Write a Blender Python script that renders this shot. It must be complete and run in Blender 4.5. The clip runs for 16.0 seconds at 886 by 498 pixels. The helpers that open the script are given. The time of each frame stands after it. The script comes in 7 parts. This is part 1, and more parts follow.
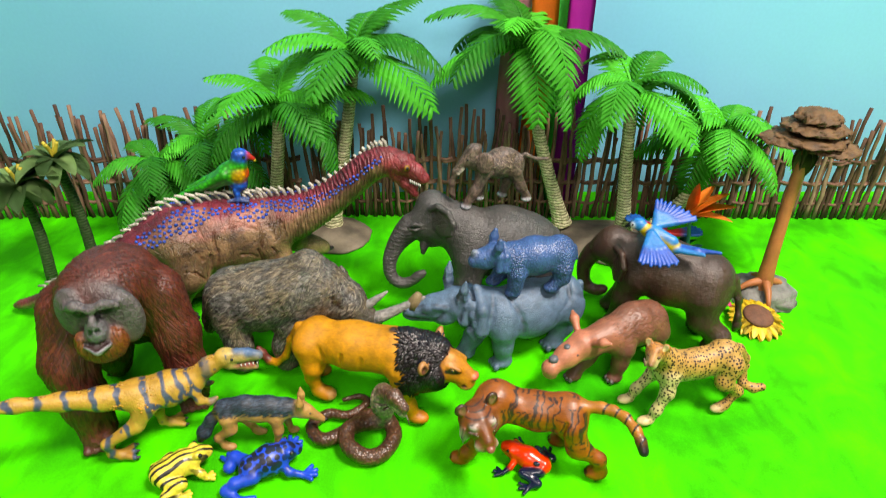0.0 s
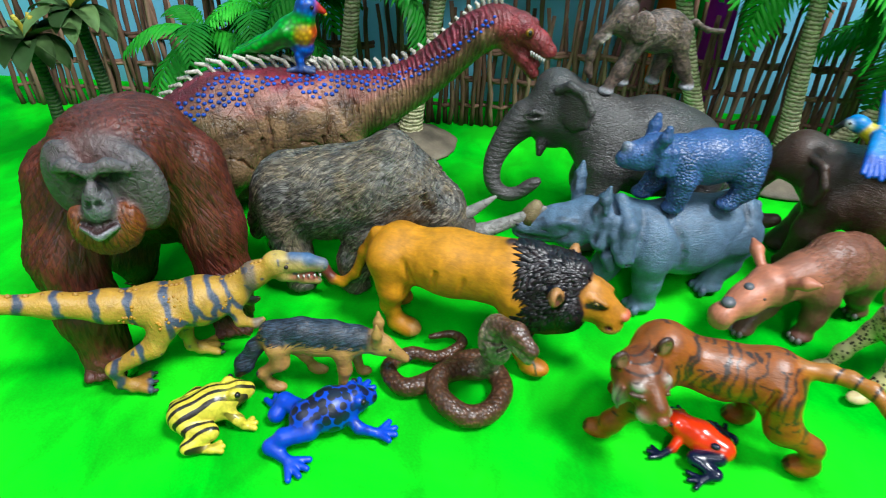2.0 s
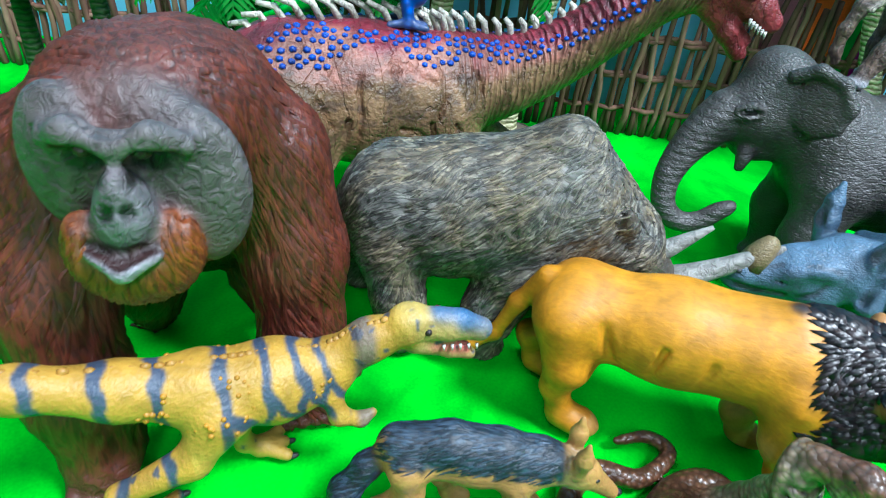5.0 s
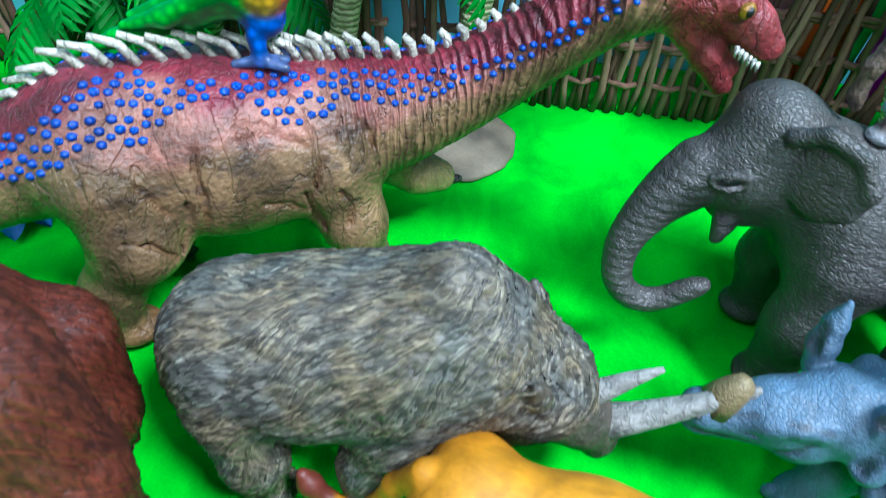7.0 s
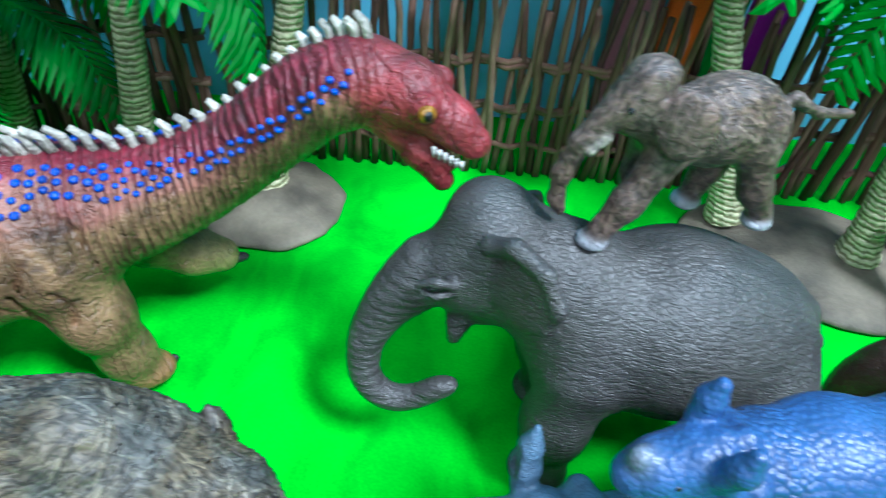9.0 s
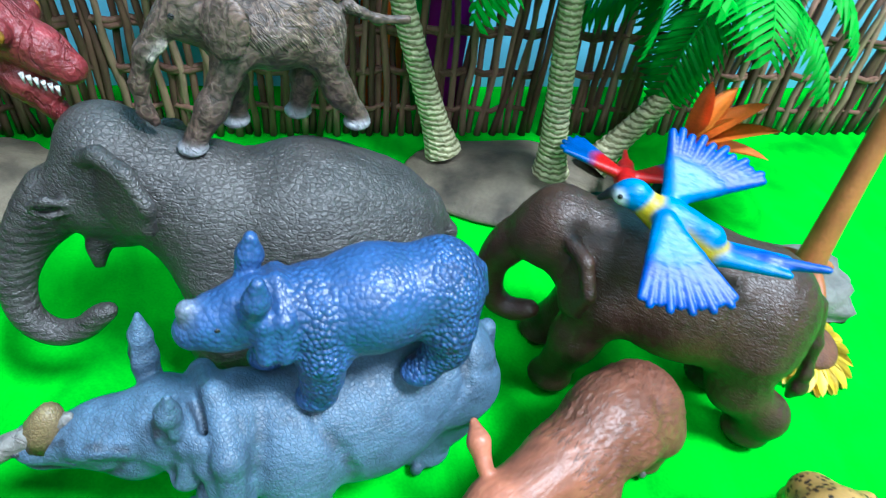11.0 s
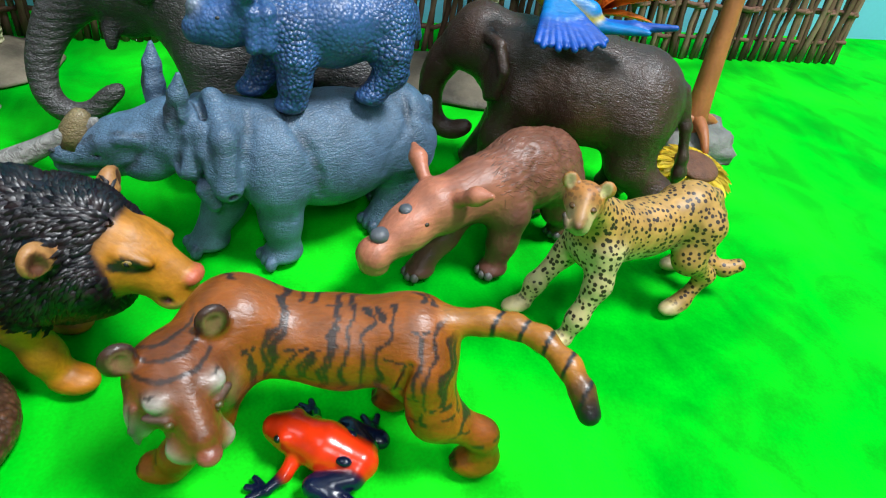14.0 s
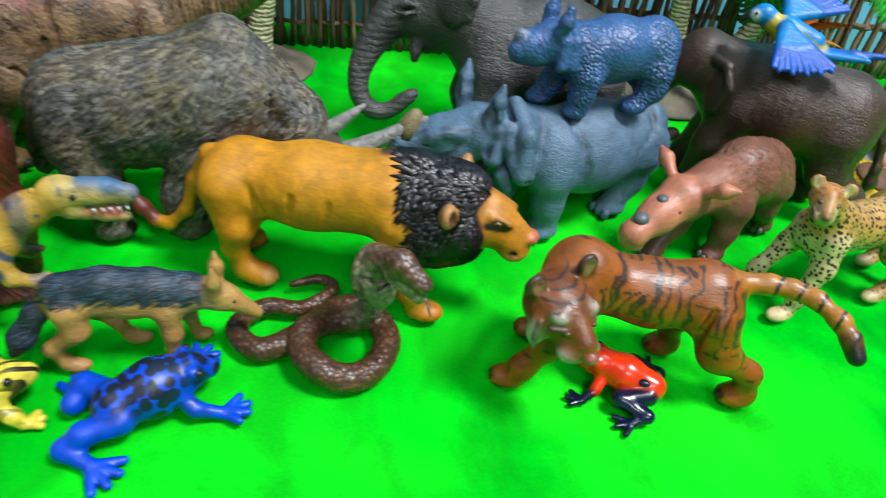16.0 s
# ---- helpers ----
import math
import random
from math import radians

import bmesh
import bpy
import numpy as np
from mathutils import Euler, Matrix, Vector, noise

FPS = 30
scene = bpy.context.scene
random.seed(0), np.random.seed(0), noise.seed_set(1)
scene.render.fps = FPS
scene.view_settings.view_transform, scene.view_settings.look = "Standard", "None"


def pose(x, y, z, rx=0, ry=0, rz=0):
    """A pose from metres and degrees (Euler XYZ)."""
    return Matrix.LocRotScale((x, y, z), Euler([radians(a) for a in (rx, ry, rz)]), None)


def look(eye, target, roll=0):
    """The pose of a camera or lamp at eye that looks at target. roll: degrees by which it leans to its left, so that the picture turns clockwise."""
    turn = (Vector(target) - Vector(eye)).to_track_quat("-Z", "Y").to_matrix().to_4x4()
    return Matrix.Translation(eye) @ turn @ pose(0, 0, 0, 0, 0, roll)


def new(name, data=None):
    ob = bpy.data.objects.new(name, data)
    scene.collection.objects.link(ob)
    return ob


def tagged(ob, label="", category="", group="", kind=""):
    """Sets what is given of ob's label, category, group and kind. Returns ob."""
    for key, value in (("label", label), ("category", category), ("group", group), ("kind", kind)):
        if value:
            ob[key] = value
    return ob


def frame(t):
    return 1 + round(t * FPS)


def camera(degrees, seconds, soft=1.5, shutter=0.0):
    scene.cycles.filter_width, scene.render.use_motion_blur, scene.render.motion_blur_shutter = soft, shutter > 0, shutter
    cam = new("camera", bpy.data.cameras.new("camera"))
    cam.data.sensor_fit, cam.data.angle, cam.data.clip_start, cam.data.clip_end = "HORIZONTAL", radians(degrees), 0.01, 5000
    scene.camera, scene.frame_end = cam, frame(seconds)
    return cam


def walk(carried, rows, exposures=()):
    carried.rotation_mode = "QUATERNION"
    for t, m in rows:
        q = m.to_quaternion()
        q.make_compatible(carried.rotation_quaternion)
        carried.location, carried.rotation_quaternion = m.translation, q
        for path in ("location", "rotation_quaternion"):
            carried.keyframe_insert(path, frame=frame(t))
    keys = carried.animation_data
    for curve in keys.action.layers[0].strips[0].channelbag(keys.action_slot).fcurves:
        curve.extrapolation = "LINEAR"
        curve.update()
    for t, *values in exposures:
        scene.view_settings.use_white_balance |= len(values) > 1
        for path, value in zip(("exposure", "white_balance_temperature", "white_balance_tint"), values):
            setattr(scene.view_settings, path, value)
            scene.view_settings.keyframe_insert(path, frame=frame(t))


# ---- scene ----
from mathutils import kdtree

cam = camera(70.6, 16.0, 1.05, 0.4)
PATH = [
    (0, (0.125, 0.064, 0.332), (0.033, 1.761, -0.723), 0.6),
    (0.5, (0.125, 0.073, 0.309), (0.025, 1.723, -0.817), 1.2),
    (1, (0.115, 0.098, 0.277), (-0.05, 1.719, -0.883), 0.7),
    (1.5, (0.106, 0.118, 0.251), (-0.121, 1.725, -0.918), 0.1),
    (2, (0.075, 0.143, 0.233), (-0.141, 1.759, -0.925), 1.8),
    (2.5, (0.049, 0.167, 0.212), (-0.149, 1.796, -0.93), 2.6),
    (3, (0.023, 0.184, 0.198), (-0.144, 1.83, -0.926), 4.3),
    (3.5, (0.007, 0.188, 0.173), (-0.159, 1.871, -0.894), 5.3),
    (3.7, (0.0, 0.191, 0.168), (-0.168, 1.881, -0.887), 5.6),
    (5.8, (-0.017, 0.274, 0.182), (-0.131, 1.831, -1.068), 7.0),
    (6, (-0.009, 0.284, 0.186), (-0.135, 1.807, -1.104), 6.1),
    (6.5, (0.001, 0.305, 0.188), (-0.112, 1.744, -1.196), 5.0),
    (7, (0.012, 0.335, 0.196), (-0.12, 1.75, -1.211), 4.6),
    (7.5, (0.01, 0.358, 0.202), (-0.138, 1.802, -1.174), 4.6),
    (8, (0.02, 0.373, 0.211), (-0.145, 1.848, -1.131), 4.7),
    (8.5, (0.046, 0.373, 0.209), (-0.112, 1.843, -1.138), 4.3),
    (9, (0.086, 0.373, 0.211), (0.012, 1.83, -1.158), 5.3),
    (9.5, (0.11, 0.37, 0.209), (0.136, 1.828, -1.16), 5.9),
    (10, (0.144, 0.365, 0.214), (0.273, 1.825, -1.147), 6.8),
    (10.2, (0.157, 0.362, 0.214), (0.32, 1.816, -1.15), 7.1),
    (12.3, (0.167, 0.286, 0.175), (0.59, 1.805, -1.055), 7.9),
    (12.5, (0.163, 0.279, 0.167), (0.576, 1.811, -1.051), 7.5),
    (13, (0.157, 0.263, 0.157), (0.548, 1.806, -1.054), 7.6),
    (13.5, (0.158, 0.247, 0.159), (0.557, 1.787, -1.054), 8.4),
    (14, (0.163, 0.229, 0.162), (0.572, 1.774, -1.04), 8.4),
    (14.5, (0.15, 0.213, 0.161), (0.557, 1.762, -1.037), 8.2),
    (15, (0.126, 0.203, 0.163), (0.497, 1.759, -1.038), 8.3),
    (15.5, (0.105, 0.196, 0.165), (0.384, 1.761, -1.048), 7.3),
    (16, (0.075, 0.185, 0.18), (0.263, 1.757, -1.042), 7.1),
]
LIGHT = [(0, 0.08, 7300, 17), (0.8, 0.05, 7200, 15), (1.5, -0.08, 6300, 9), (3.7, 0.22, 5600, 7), (5.8, 0.4, 5100, 4), (10.2, 0.4, 5000, 4), (12.3, 0.1, 5700, 7), (14.5, -0.2, 5900, 8), (16, -0.15, 5900, 8)]
walk(cam, [(t, look(eye, target, roll)) for t, eye, target, roll in PATH], LIGHT)

# ---- world and light ----
world = bpy.data.worlds.new("room_air")
scene.world = world
world.use_nodes = True
world.node_tree.nodes["Background"].inputs[0].default_value = (0.85, 0.92, 1.0, 1)
world.node_tree.nodes["Background"].inputs[1].default_value = 0.9


def area(name, eye, target, size, watts, colour):
    data = bpy.data.lights.new(name, "AREA")
    data.shape, data.size, data.energy, data.color = "DISK", size, watts, colour
    ob = new(name, data)
    ob.matrix_world = look(eye, target)
    return ob


# two ceiling lamps: the key from the right, a weaker one from the left
area("ceiling_lamp", (0.75, 0.05, 1.45), (0.15, 0.45, 0), 0.4, 47, (1.0, 0.97, 0.93))
area("ceiling_lamp", (-0.55, -0.1, 1.5), (0.05, 0.45, 0), 0.6, 6.5, (0.94, 0.97, 1.0))
# frontal fill, added to brighten the backdrop and the figures' fronts
area("ceiling_lamp", (0.2, -0.95, 1.25), (0.15, 0.6, 0.05), 0.5, 11, (1.0, 0.98, 0.96))

# ---- materials ----


class Nodes:
    """Short hand for a node material with a Principled surface."""

    def __init__(self, name, rough=0.5, spec=0.5):
        self.mat = bpy.data.materials.new(name)
        self.mat.use_nodes = True
        self.t = self.mat.node_tree
        self.bsdf = self.t.nodes["Principled BSDF"]
        self.bsdf.inputs["Roughness"].default_value = rough
        self.bsdf.inputs["Specular IOR Level"].default_value = spec
        self.co = self.t.nodes.new("ShaderNodeTexCoord").outputs["Object"]

    def link(self, a, b):
        self.t.links.new(a, b)

    def scaled(self, s):
        n = self.t.nodes.new("ShaderNodeMapping")
        n.inputs["Scale"].default_value = s
        self.link(self.co, n.inputs["Vector"])
        return n.outputs[0]

    def noise(self, scale, detail=3.0, stretch=(1, 1, 1), distortion=0.0):
        n = self.t.nodes.new("ShaderNodeTexNoise")
        n.inputs["Scale"].default_value, n.inputs["Detail"].default_value = scale, detail
        n.inputs["Distortion"].default_value = distortion
        self.link(self.scaled(stretch), n.inputs["Vector"])
        return n.outputs["Fac"]

    def voronoi(self, scale, feature="F1", stretch=(1, 1, 1), vector=None, rand=1.0):
        n = self.t.nodes.new("ShaderNodeTexVoronoi")
        n.feature = feature
        n.inputs["Randomness"].default_value = rand
        n.inputs["Scale"].default_value = scale
        self.link(vector if vector else self.scaled(stretch), n.inputs["Vector"])
        return n.outputs["Distance"]

    def wave(self, scale, axis, distortion, detail_scale, stretch=(1, 1, 1)):
        n = self.t.nodes.new("ShaderNodeTexWave")
        n.bands_direction = axis
        n.inputs["Scale"].default_value, n.inputs["Distortion"].default_value = scale, distortion
        n.inputs["Detail Scale"].default_value, n.inputs["Detail"].default_value = detail_scale, 1.0
        self.link(self.scaled(stretch), n.inputs["Vector"])
        return n.outputs["Fac"]

    def ramp(self, fac, *stops):
        n = self.t.nodes.new("ShaderNodeValToRGB")
        els = n.color_ramp.elements
        while len(els) < len(stops):
            els.new(0.5)
        for el, (p, c) in zip(els, stops):
            el.position = p
            el.color = (*c, 1) if isinstance(c, tuple) else (c, c, c, 1)
        self.link(fac, n.inputs[0])
        return n.outputs[0]

    def mix(self, fac, a, b, how="MIX"):
        n = self.t.nodes.new("ShaderNodeMix")
        n.data_type, n.blend_type = "RGBA", how
        for v, s in ((fac, n.inputs[0]), (a, n.inputs[6]), (b, n.inputs[7])):
            if isinstance(v, (int, float)):
                s.default_value = v if s == n.inputs[0] else (v, v, v, 1)
            elif isinstance(v, tuple):
                s.default_value = (*v, 1)
            else:
                self.link(v, s)
        return n.outputs[2]

    def maths(self, op, a, b=0.0):
        n = self.t.nodes.new("ShaderNodeMath")
        n.operation = op
        for v, s in ((a, n.inputs[0]), (b, n.inputs[1])):
            if isinstance(v, (int, float)):
                s.default_value = v
            else:
                self.link(v, s)
        return n.outputs[0]

    def attr(self, name):
        n = self.t.nodes.new("ShaderNodeAttribute")
        n.attribute_name = name
        return n

    def colour(self, c):
        self.link(c, self.bsdf.inputs["Base Color"])
        return self

    def bump(self, height, strength, metres):
        n = self.t.nodes.new("ShaderNodeBump")
        n.inputs["Strength"].default_value, n.inputs["Distance"].default_value = strength, metres
        self.link(height, n.inputs["Height"])
        old = self.bsdf.inputs["Normal"].links
        if old:
            self.link(old[0].from_socket, n.inputs["Normal"])
        self.link(n.outputs[0], self.bsdf.inputs["Normal"])
        return self


def plain(name, colour, rough=0.5, vary=0.15, scale=80, bump=0.2, depth=0.0004, fine=900, spec=0.5):
    """One painted or moulded colour with blotches and a fine grain."""
    m = Nodes(name, rough, spec)
    lo, hi = tuple(c * (1 - vary) for c in colour), tuple(min(1, c * (1 + vary)) for c in colour)
    blotch = m.ramp(m.noise(scale, 4), (0.3, lo), (0.7, hi))
    grain = m.ramp(m.noise(fine, 2), (0.35, 0.82), (0.65, 1.0))
    m.colour(m.mix(0.6, blotch, grain, "MULTIPLY"))
    m.bump(m.noise(fine, 3), bump, depth)
    return m.mat


def toy(name, rough=0.45, kind="skin", dark=(0.02, 0.015, 0.012), scale=1.0, strength=0.5, depth=0.0006, amount=0.8, size=0.36, contrast=1.0):
    """Painted figure: hand-sprayed colour from the paint attribute, a pattern where the mask attribute is set, and sculpted relief."""
    m = Nodes(name, rough)
    paint = m.attr("paint").outputs["Color"]
    mask = m.attr("mask").outputs["Fac"]
    wash = m.ramp(m.noise(90 * scale, 6, distortion=0.5), (0.3, 0.58), (0.68, 1.15))
    base = m.mix(0.8, paint, wash, "MULTIPLY")
    if kind == "fur":
        h = m.noise(600 * scale, 4, (0.35, 1, 0.75), 0.4)
        base = m.mix(0.4, base, m.ramp(h, (0.36, 0.7), (0.62, 1.15)), "MULTIPLY")
        m.bump(h, strength, depth)
    elif kind == "wool":
        h = m.noise(520 * scale, 3, size, 0.9)
        hue = m.ramp(m.noise(55 * scale, 3), (0.38, (0.72, 0.92, 1.30)), (0.62, (1.18, 1.0, 0.72)))
        tuft = m.mix(1.0, m.ramp(h, (0.40, 0.45), (0.50, 0.9), (0.64, 1.0 + 0.9 * contrast)), m.mix(amount, (1.0, 1.0, 1.0), hue), "MULTIPLY")
        base = m.mix(mask, base, m.mix(1.0, base, tuft, "MULTIPLY"))
        m.bump(m.maths("MULTIPLY", h, m.maths("ADD", m.maths("MULTIPLY", mask, 0.85), 0.15)), strength, depth)
        pores = m.ramp(m.noise(330, 6, distortion=0.8), (0.35, 0.0), (0.6, 1.0))
        base = m.mix(m.maths("MULTIPLY", m.maths("SUBTRACT", 1.0, mask), 0.6), base, m.mix(1.0, base, m.ramp(pores, (0.0, 0.5), (0.8, 1.12)), "MULTIPLY"))
        m.bump(m.maths("MULTIPLY", pores, m.maths("SUBTRACT", 1.0, mask)), 0.7, 0.0006)
    elif kind == "mane":
        h = m.noise(600 * scale, 4, (0.35, 1, 0.75), 0.4)
        base = m.mix(0.4, base, m.ramp(h, (0.36, 0.7), (0.62, 1.15)), "MULTIPLY")
        m.bump(h, strength, depth)
        m.link(m.ramp(mask, (0.3, rough), (0.7, 0.36)), m.bsdf.inputs["Roughness"])
    elif kind == "wrinkle":
        v = m.voronoi(520 * scale, "DISTANCE_TO_EDGE", (1, 1, 1.7))
        v = m.ramp(v, (0.0, 0.0), (0.2, 1.0))
        big = m.noise(170 * scale, 4, (0.5, 1, 1.6), 1.5)
        h = m.mix(0.8, v, m.noise(800, 5, (0.5, 1, 1.5)))
        base = m.mix(0.45, base, m.ramp(m.mix(0.5, v, big), (0.2, 0.5), (0.75, 1.3)), "MULTIPLY")
        m.bump(h, strength, depth)
        m.bump(big, strength * 0.5, depth * 1.6)
        m.bump(m.maths("MULTIPLY", m.wave(95 * scale, "Z", 1.6, 2.0), mask), strength, depth * 0.4)
    elif kind == "scale":
        v = m.voronoi(430 * scale, "F1")
        base = m.mix(0.8, base, m.ramp(v, (0.1, 1.35), (0.6, 0.4)), "MULTIPLY")
        m.bump(m.maths("SUBTRACT", 1.0, v), strength, depth)
    elif kind == "hide":
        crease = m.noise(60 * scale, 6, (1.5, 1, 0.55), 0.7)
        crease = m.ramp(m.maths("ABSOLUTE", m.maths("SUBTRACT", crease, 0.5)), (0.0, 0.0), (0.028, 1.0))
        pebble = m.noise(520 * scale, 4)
        # creases get shade multiplied into the colour as well as relief
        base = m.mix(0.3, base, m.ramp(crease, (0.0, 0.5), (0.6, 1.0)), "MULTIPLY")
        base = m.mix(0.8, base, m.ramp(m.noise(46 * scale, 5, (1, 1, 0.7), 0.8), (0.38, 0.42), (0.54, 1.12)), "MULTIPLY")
        base = m.mix(0.6, base, m.ramp(pebble, (0.35, 0.6), (0.65, 1.15)), "MULTIPLY")
        m.bump(pebble, strength, depth)
        m.bump(crease, strength * 0.7, depth * 0.9)
        ring = m.maths("MULTIPLY", m.wave(115, "X", 5.0, 1.6, (1, -0.5, 0.35)), mask)
        base = m.mix(m.maths("MULTIPLY", mask, 0.5), base, m.mix(1.0, base, m.ramp(ring, (0.1, 0.55), (0.5, 1.08)), "MULTIPLY"))
        m.bump(ring, strength, depth * 1.1)
    elif kind == "spot":
        warp = m.t.nodes.new("ShaderNodeVectorMath")
        warp.operation = "ADD"
        nz = m.t.nodes.new("ShaderNodeTexNoise")
        nz.inputs["Scale"].default_value = 300
        shrink = m.t.nodes.new("ShaderNodeVectorMath")
        shrink.operation = "SCALE"
        shrink.inputs["Scale"].default_value = 0.0008
        m.link(m.co, nz.inputs["Vector"])
        m.link(nz.outputs["Color"], shrink.inputs[0])
        m.link(m.co, warp.inputs[0])
        m.link(shrink.outputs[0], warp.inputs[1])
        v = m.voronoi(230 * scale, vector=warp.outputs[0], rand=0.72)
        s = m.ramp(v, (size - 0.03, 1.0), (size + 0.04, 0.0))
        base = m.mix(m.maths("MULTIPLY", s, m.maths("MULTIPLY", mask, amount)), base, dark)
        m.bump(m.noise(800, 3, (0.4, 1, 1)), strength, depth)
    elif kind == "band":
        s = m.wave(20 * scale, "Y", 2.6, 1.6, (0.4, 1, 1))
        s = m.ramp(s, (0.60, 0.0), (0.66, 1.0))
        base = m.mix(m.maths("MULTIPLY", s, m.maths("MULTIPLY", mask, amount)), base, dark)
        m.bump(m.noise(500, 3), strength, depth)
    elif kind == "pebble":
        v = m.voronoi(700 * scale, "F1")
        mask = m.ramp(mask, (0.0, 0.3), (0.8, 1.0))
        base = m.mix(m.maths("MULTIPLY", mask, 0.9), base, m.mix(1.0, base, m.ramp(v, (0.15, 1.7), (0.65, 0.65)), "MULTIPLY"))
        m.bump(m.maths("MULTIPLY", m.maths("SUBTRACT", 1.0, v), mask), 1.0, 0.0010)
        m.bump(m.noise(700, 4), strength, depth)
    else:
        m.bump(m.noise(500 * scale, 4), strength, depth)
    m.colour(base)
    return m.mat


def cloth_material():
    m = Nodes("green_cloth", 0.9, 0.1)
    big = m.ramp(m.noise(9, 6, distortion=0.8), (0.30, (0.008, 0.38, 0.002)), (0.68, (0.034, 0.72, 0.003)))
    fine = m.ramp(m.noise(900, 3), (0.3, 0.86), (0.7, 1.06))
    smear = m.ramp(m.noise(38, 5, (1, 0.6, 1), 1.0), (0.35, 0.66), (0.68, 1.08))
    m.colour(m.mix(1.0, m.mix(0.9, big, fine, "MULTIPLY"), smear, "MULTIPLY"))
    m.bump(m.noise(1500, 2), 0.35, 0.0004)
    m.bump(m.noise(60, 4, (1, 0.5, 1)), 0.5, 0.0015)
    return m.mat


def frond_material(name, lo, hi):
    m = Nodes(name, 0.55, 0.15)
    rnd = m.t.nodes.new("ShaderNodeObjectInfo").outputs["Random"]
    tone = m.ramp(rnd, (0.0, tuple(c * 0.8 for c in lo)), (1.0, hi))
    m.colour(m.mix(0.6, tone, m.ramp(m.noise(120, 3), (0.3, 0.65), (0.7, 1.15)), "MULTIPLY"))
    m.bump(m.noise(700, 2), 0.2, 0.0004)
    return m.mat


def bark_material(name, a, b):
    m = Nodes(name, 0.7, 0.3)
    ring = m.wave(110, "Z", 2.5, 3.0)
    tone = m.mix(1.0, m.ramp(ring, (0.15, a), (0.6, b)), m.ramp(m.noise(220, 4), (0.3, 0.6), (0.7, 1.15)), "MULTIPLY")
    m.colour(tone)
    m.bump(ring, 0.6, 0.0008)
    return m.mat


def twig_material():
    m = Nodes("fence_twig", 0.75, 0.25)
    rnd = m.t.nodes.new("ShaderNodeObjectInfo").outputs["Random"]
    tone = m.ramp(rnd, (0.0, (0.072, 0.037, 0.026)), (0.5, (0.165, 0.085, 0.056)), (1.0, (0.27, 0.165, 0.115)))
    m.colour(m.mix(0.8, tone, m.ramp(m.noise(260, 4, (1, 1, 0.25)), (0.3, 0.5), (0.7, 1.3)), "MULTIPLY"))
    m.bump(m.noise(500, 3, (1, 1, 0.2)), 0.5, 0.0008)
    return m.mat


def backdrop_material():
    m = Nodes("blue_backdrop", 0.85, 0.15)
    tone = m.ramp(m.noise(2.2, 3), (0.3, (0.135, 0.42, 0.61)), (0.7, (0.19, 0.49, 0.67)))
    m.colour(m.mix(0.4, tone, m.ramp(m.noise(300, 3), (0.3, 0.9), (0.7, 1.02)), "MULTIPLY"))
    m.bump(m.noise(12, 3), 0.15, 0.004)
    return m.mat


CLOTH = cloth_material()
BACKDROP = backdrop_material()
TWIG = twig_material()
WALL = plain("room_paint", (0.45, 0.44, 0.41), 0.85, 0.05, 3, 0.1, 0.001, 200)
FROND = frond_material("palm_green", (0.012, 0.16, 0.009), (0.042, 0.40, 0.020))
FROND_OLIVE = frond_material("olive_green", (0.09, 0.19, 0.06), (0.18, 0.30, 0.10))
TRUNK = bark_material("palm_bark", (0.20, 0.19, 0.09), (0.55, 0.52, 0.32))
STEM_DARK = bark_material("olive_stem", (0.02, 0.05, 0.015), (0.05, 0.09, 0.03))
BASE = plain("sandy_base", (0.115, 0.096, 0.066), 0.7, 0.8, 34, 0.5, 0.001, 500)
ROCK = plain("grey_rock", (0.14, 0.14, 0.125), 0.7, 0.4, 60, 0.7, 0.0012, 400)
ORANGE_BARK = plain("orange_bark", (0.36, 0.12, 0.035), 0.55, 0.25, 60, 0.4, 0.0006, 500)
CROWN_BROWN = plain("rusty_foliage", (0.105, 0.052, 0.016), 0.7, 0.5, 90, 0.7, 0.0015, 420)
OLIVE_LEAF = plain("olive_leaf", (0.11, 0.11, 0.03), 0.6, 0.4, 120)
SUN_YELLOW = plain("petal_yellow", (0.78, 0.55, 0.02), 0.5, 0.12, 150)
SUN_BROWN = plain("seed_brown", (0.12, 0.045, 0.02), 0.7, 0.3, 200, 0.8, 0.0008, 900)
TEAL_LEAF = plain("teal_leaf", (0.01, 0.12, 0.085), 0.45, 0.3, 100)
ORANGE_PETAL = plain("petal_orange", (0.80, 0.22, 0.02), 0.45, 0.15, 100)
PINK_PETAL = plain("petal_pink", (0.75, 0.06, 0.22), 0.5, 0.15, 100)
BLUE_PETAL = plain("petal_blue", (0.06, 0.22, 0.62), 0.5, 0.2, 100)
YELLOW_CURL = plain("blossom_yellow", (0.45, 0.36, 0.03), 0.6, 0.3, 150)
STRIP_COLOURS = {
    "pink": plain("strip_pink", (0.55, 0.22, 0.26), 0.6, 0.06, 20),
    "orange": plain("strip_orange", (0.85, 0.18, 0.01), 0.6, 0.06, 20),
    "green": plain("strip_green", (0.02, 0.45, 0.05), 0.6, 0.06, 20),
    "magenta": plain("strip_magenta", (0.50, 0.01, 0.36), 0.6, 0.06, 20),
}

# ---- mesh helpers ----


def from_bm(name, bm, material, smooth=True):
    me = bpy.data.meshes.new(name)
    bm.normal_update()
    bm.to_mesh(me)
    bm.free()
    if smooth:
        me.shade_smooth()
    me.materials.append(material)
    return me


def part(name, data, parent, label="", at=None):
    """One mesh under a thing or a part."""
    ob = new(name, data)
    ob.parent = parent
    if at is not None:
        ob.matrix_local = at
    if label:
        ob["label"] = label
    return ob


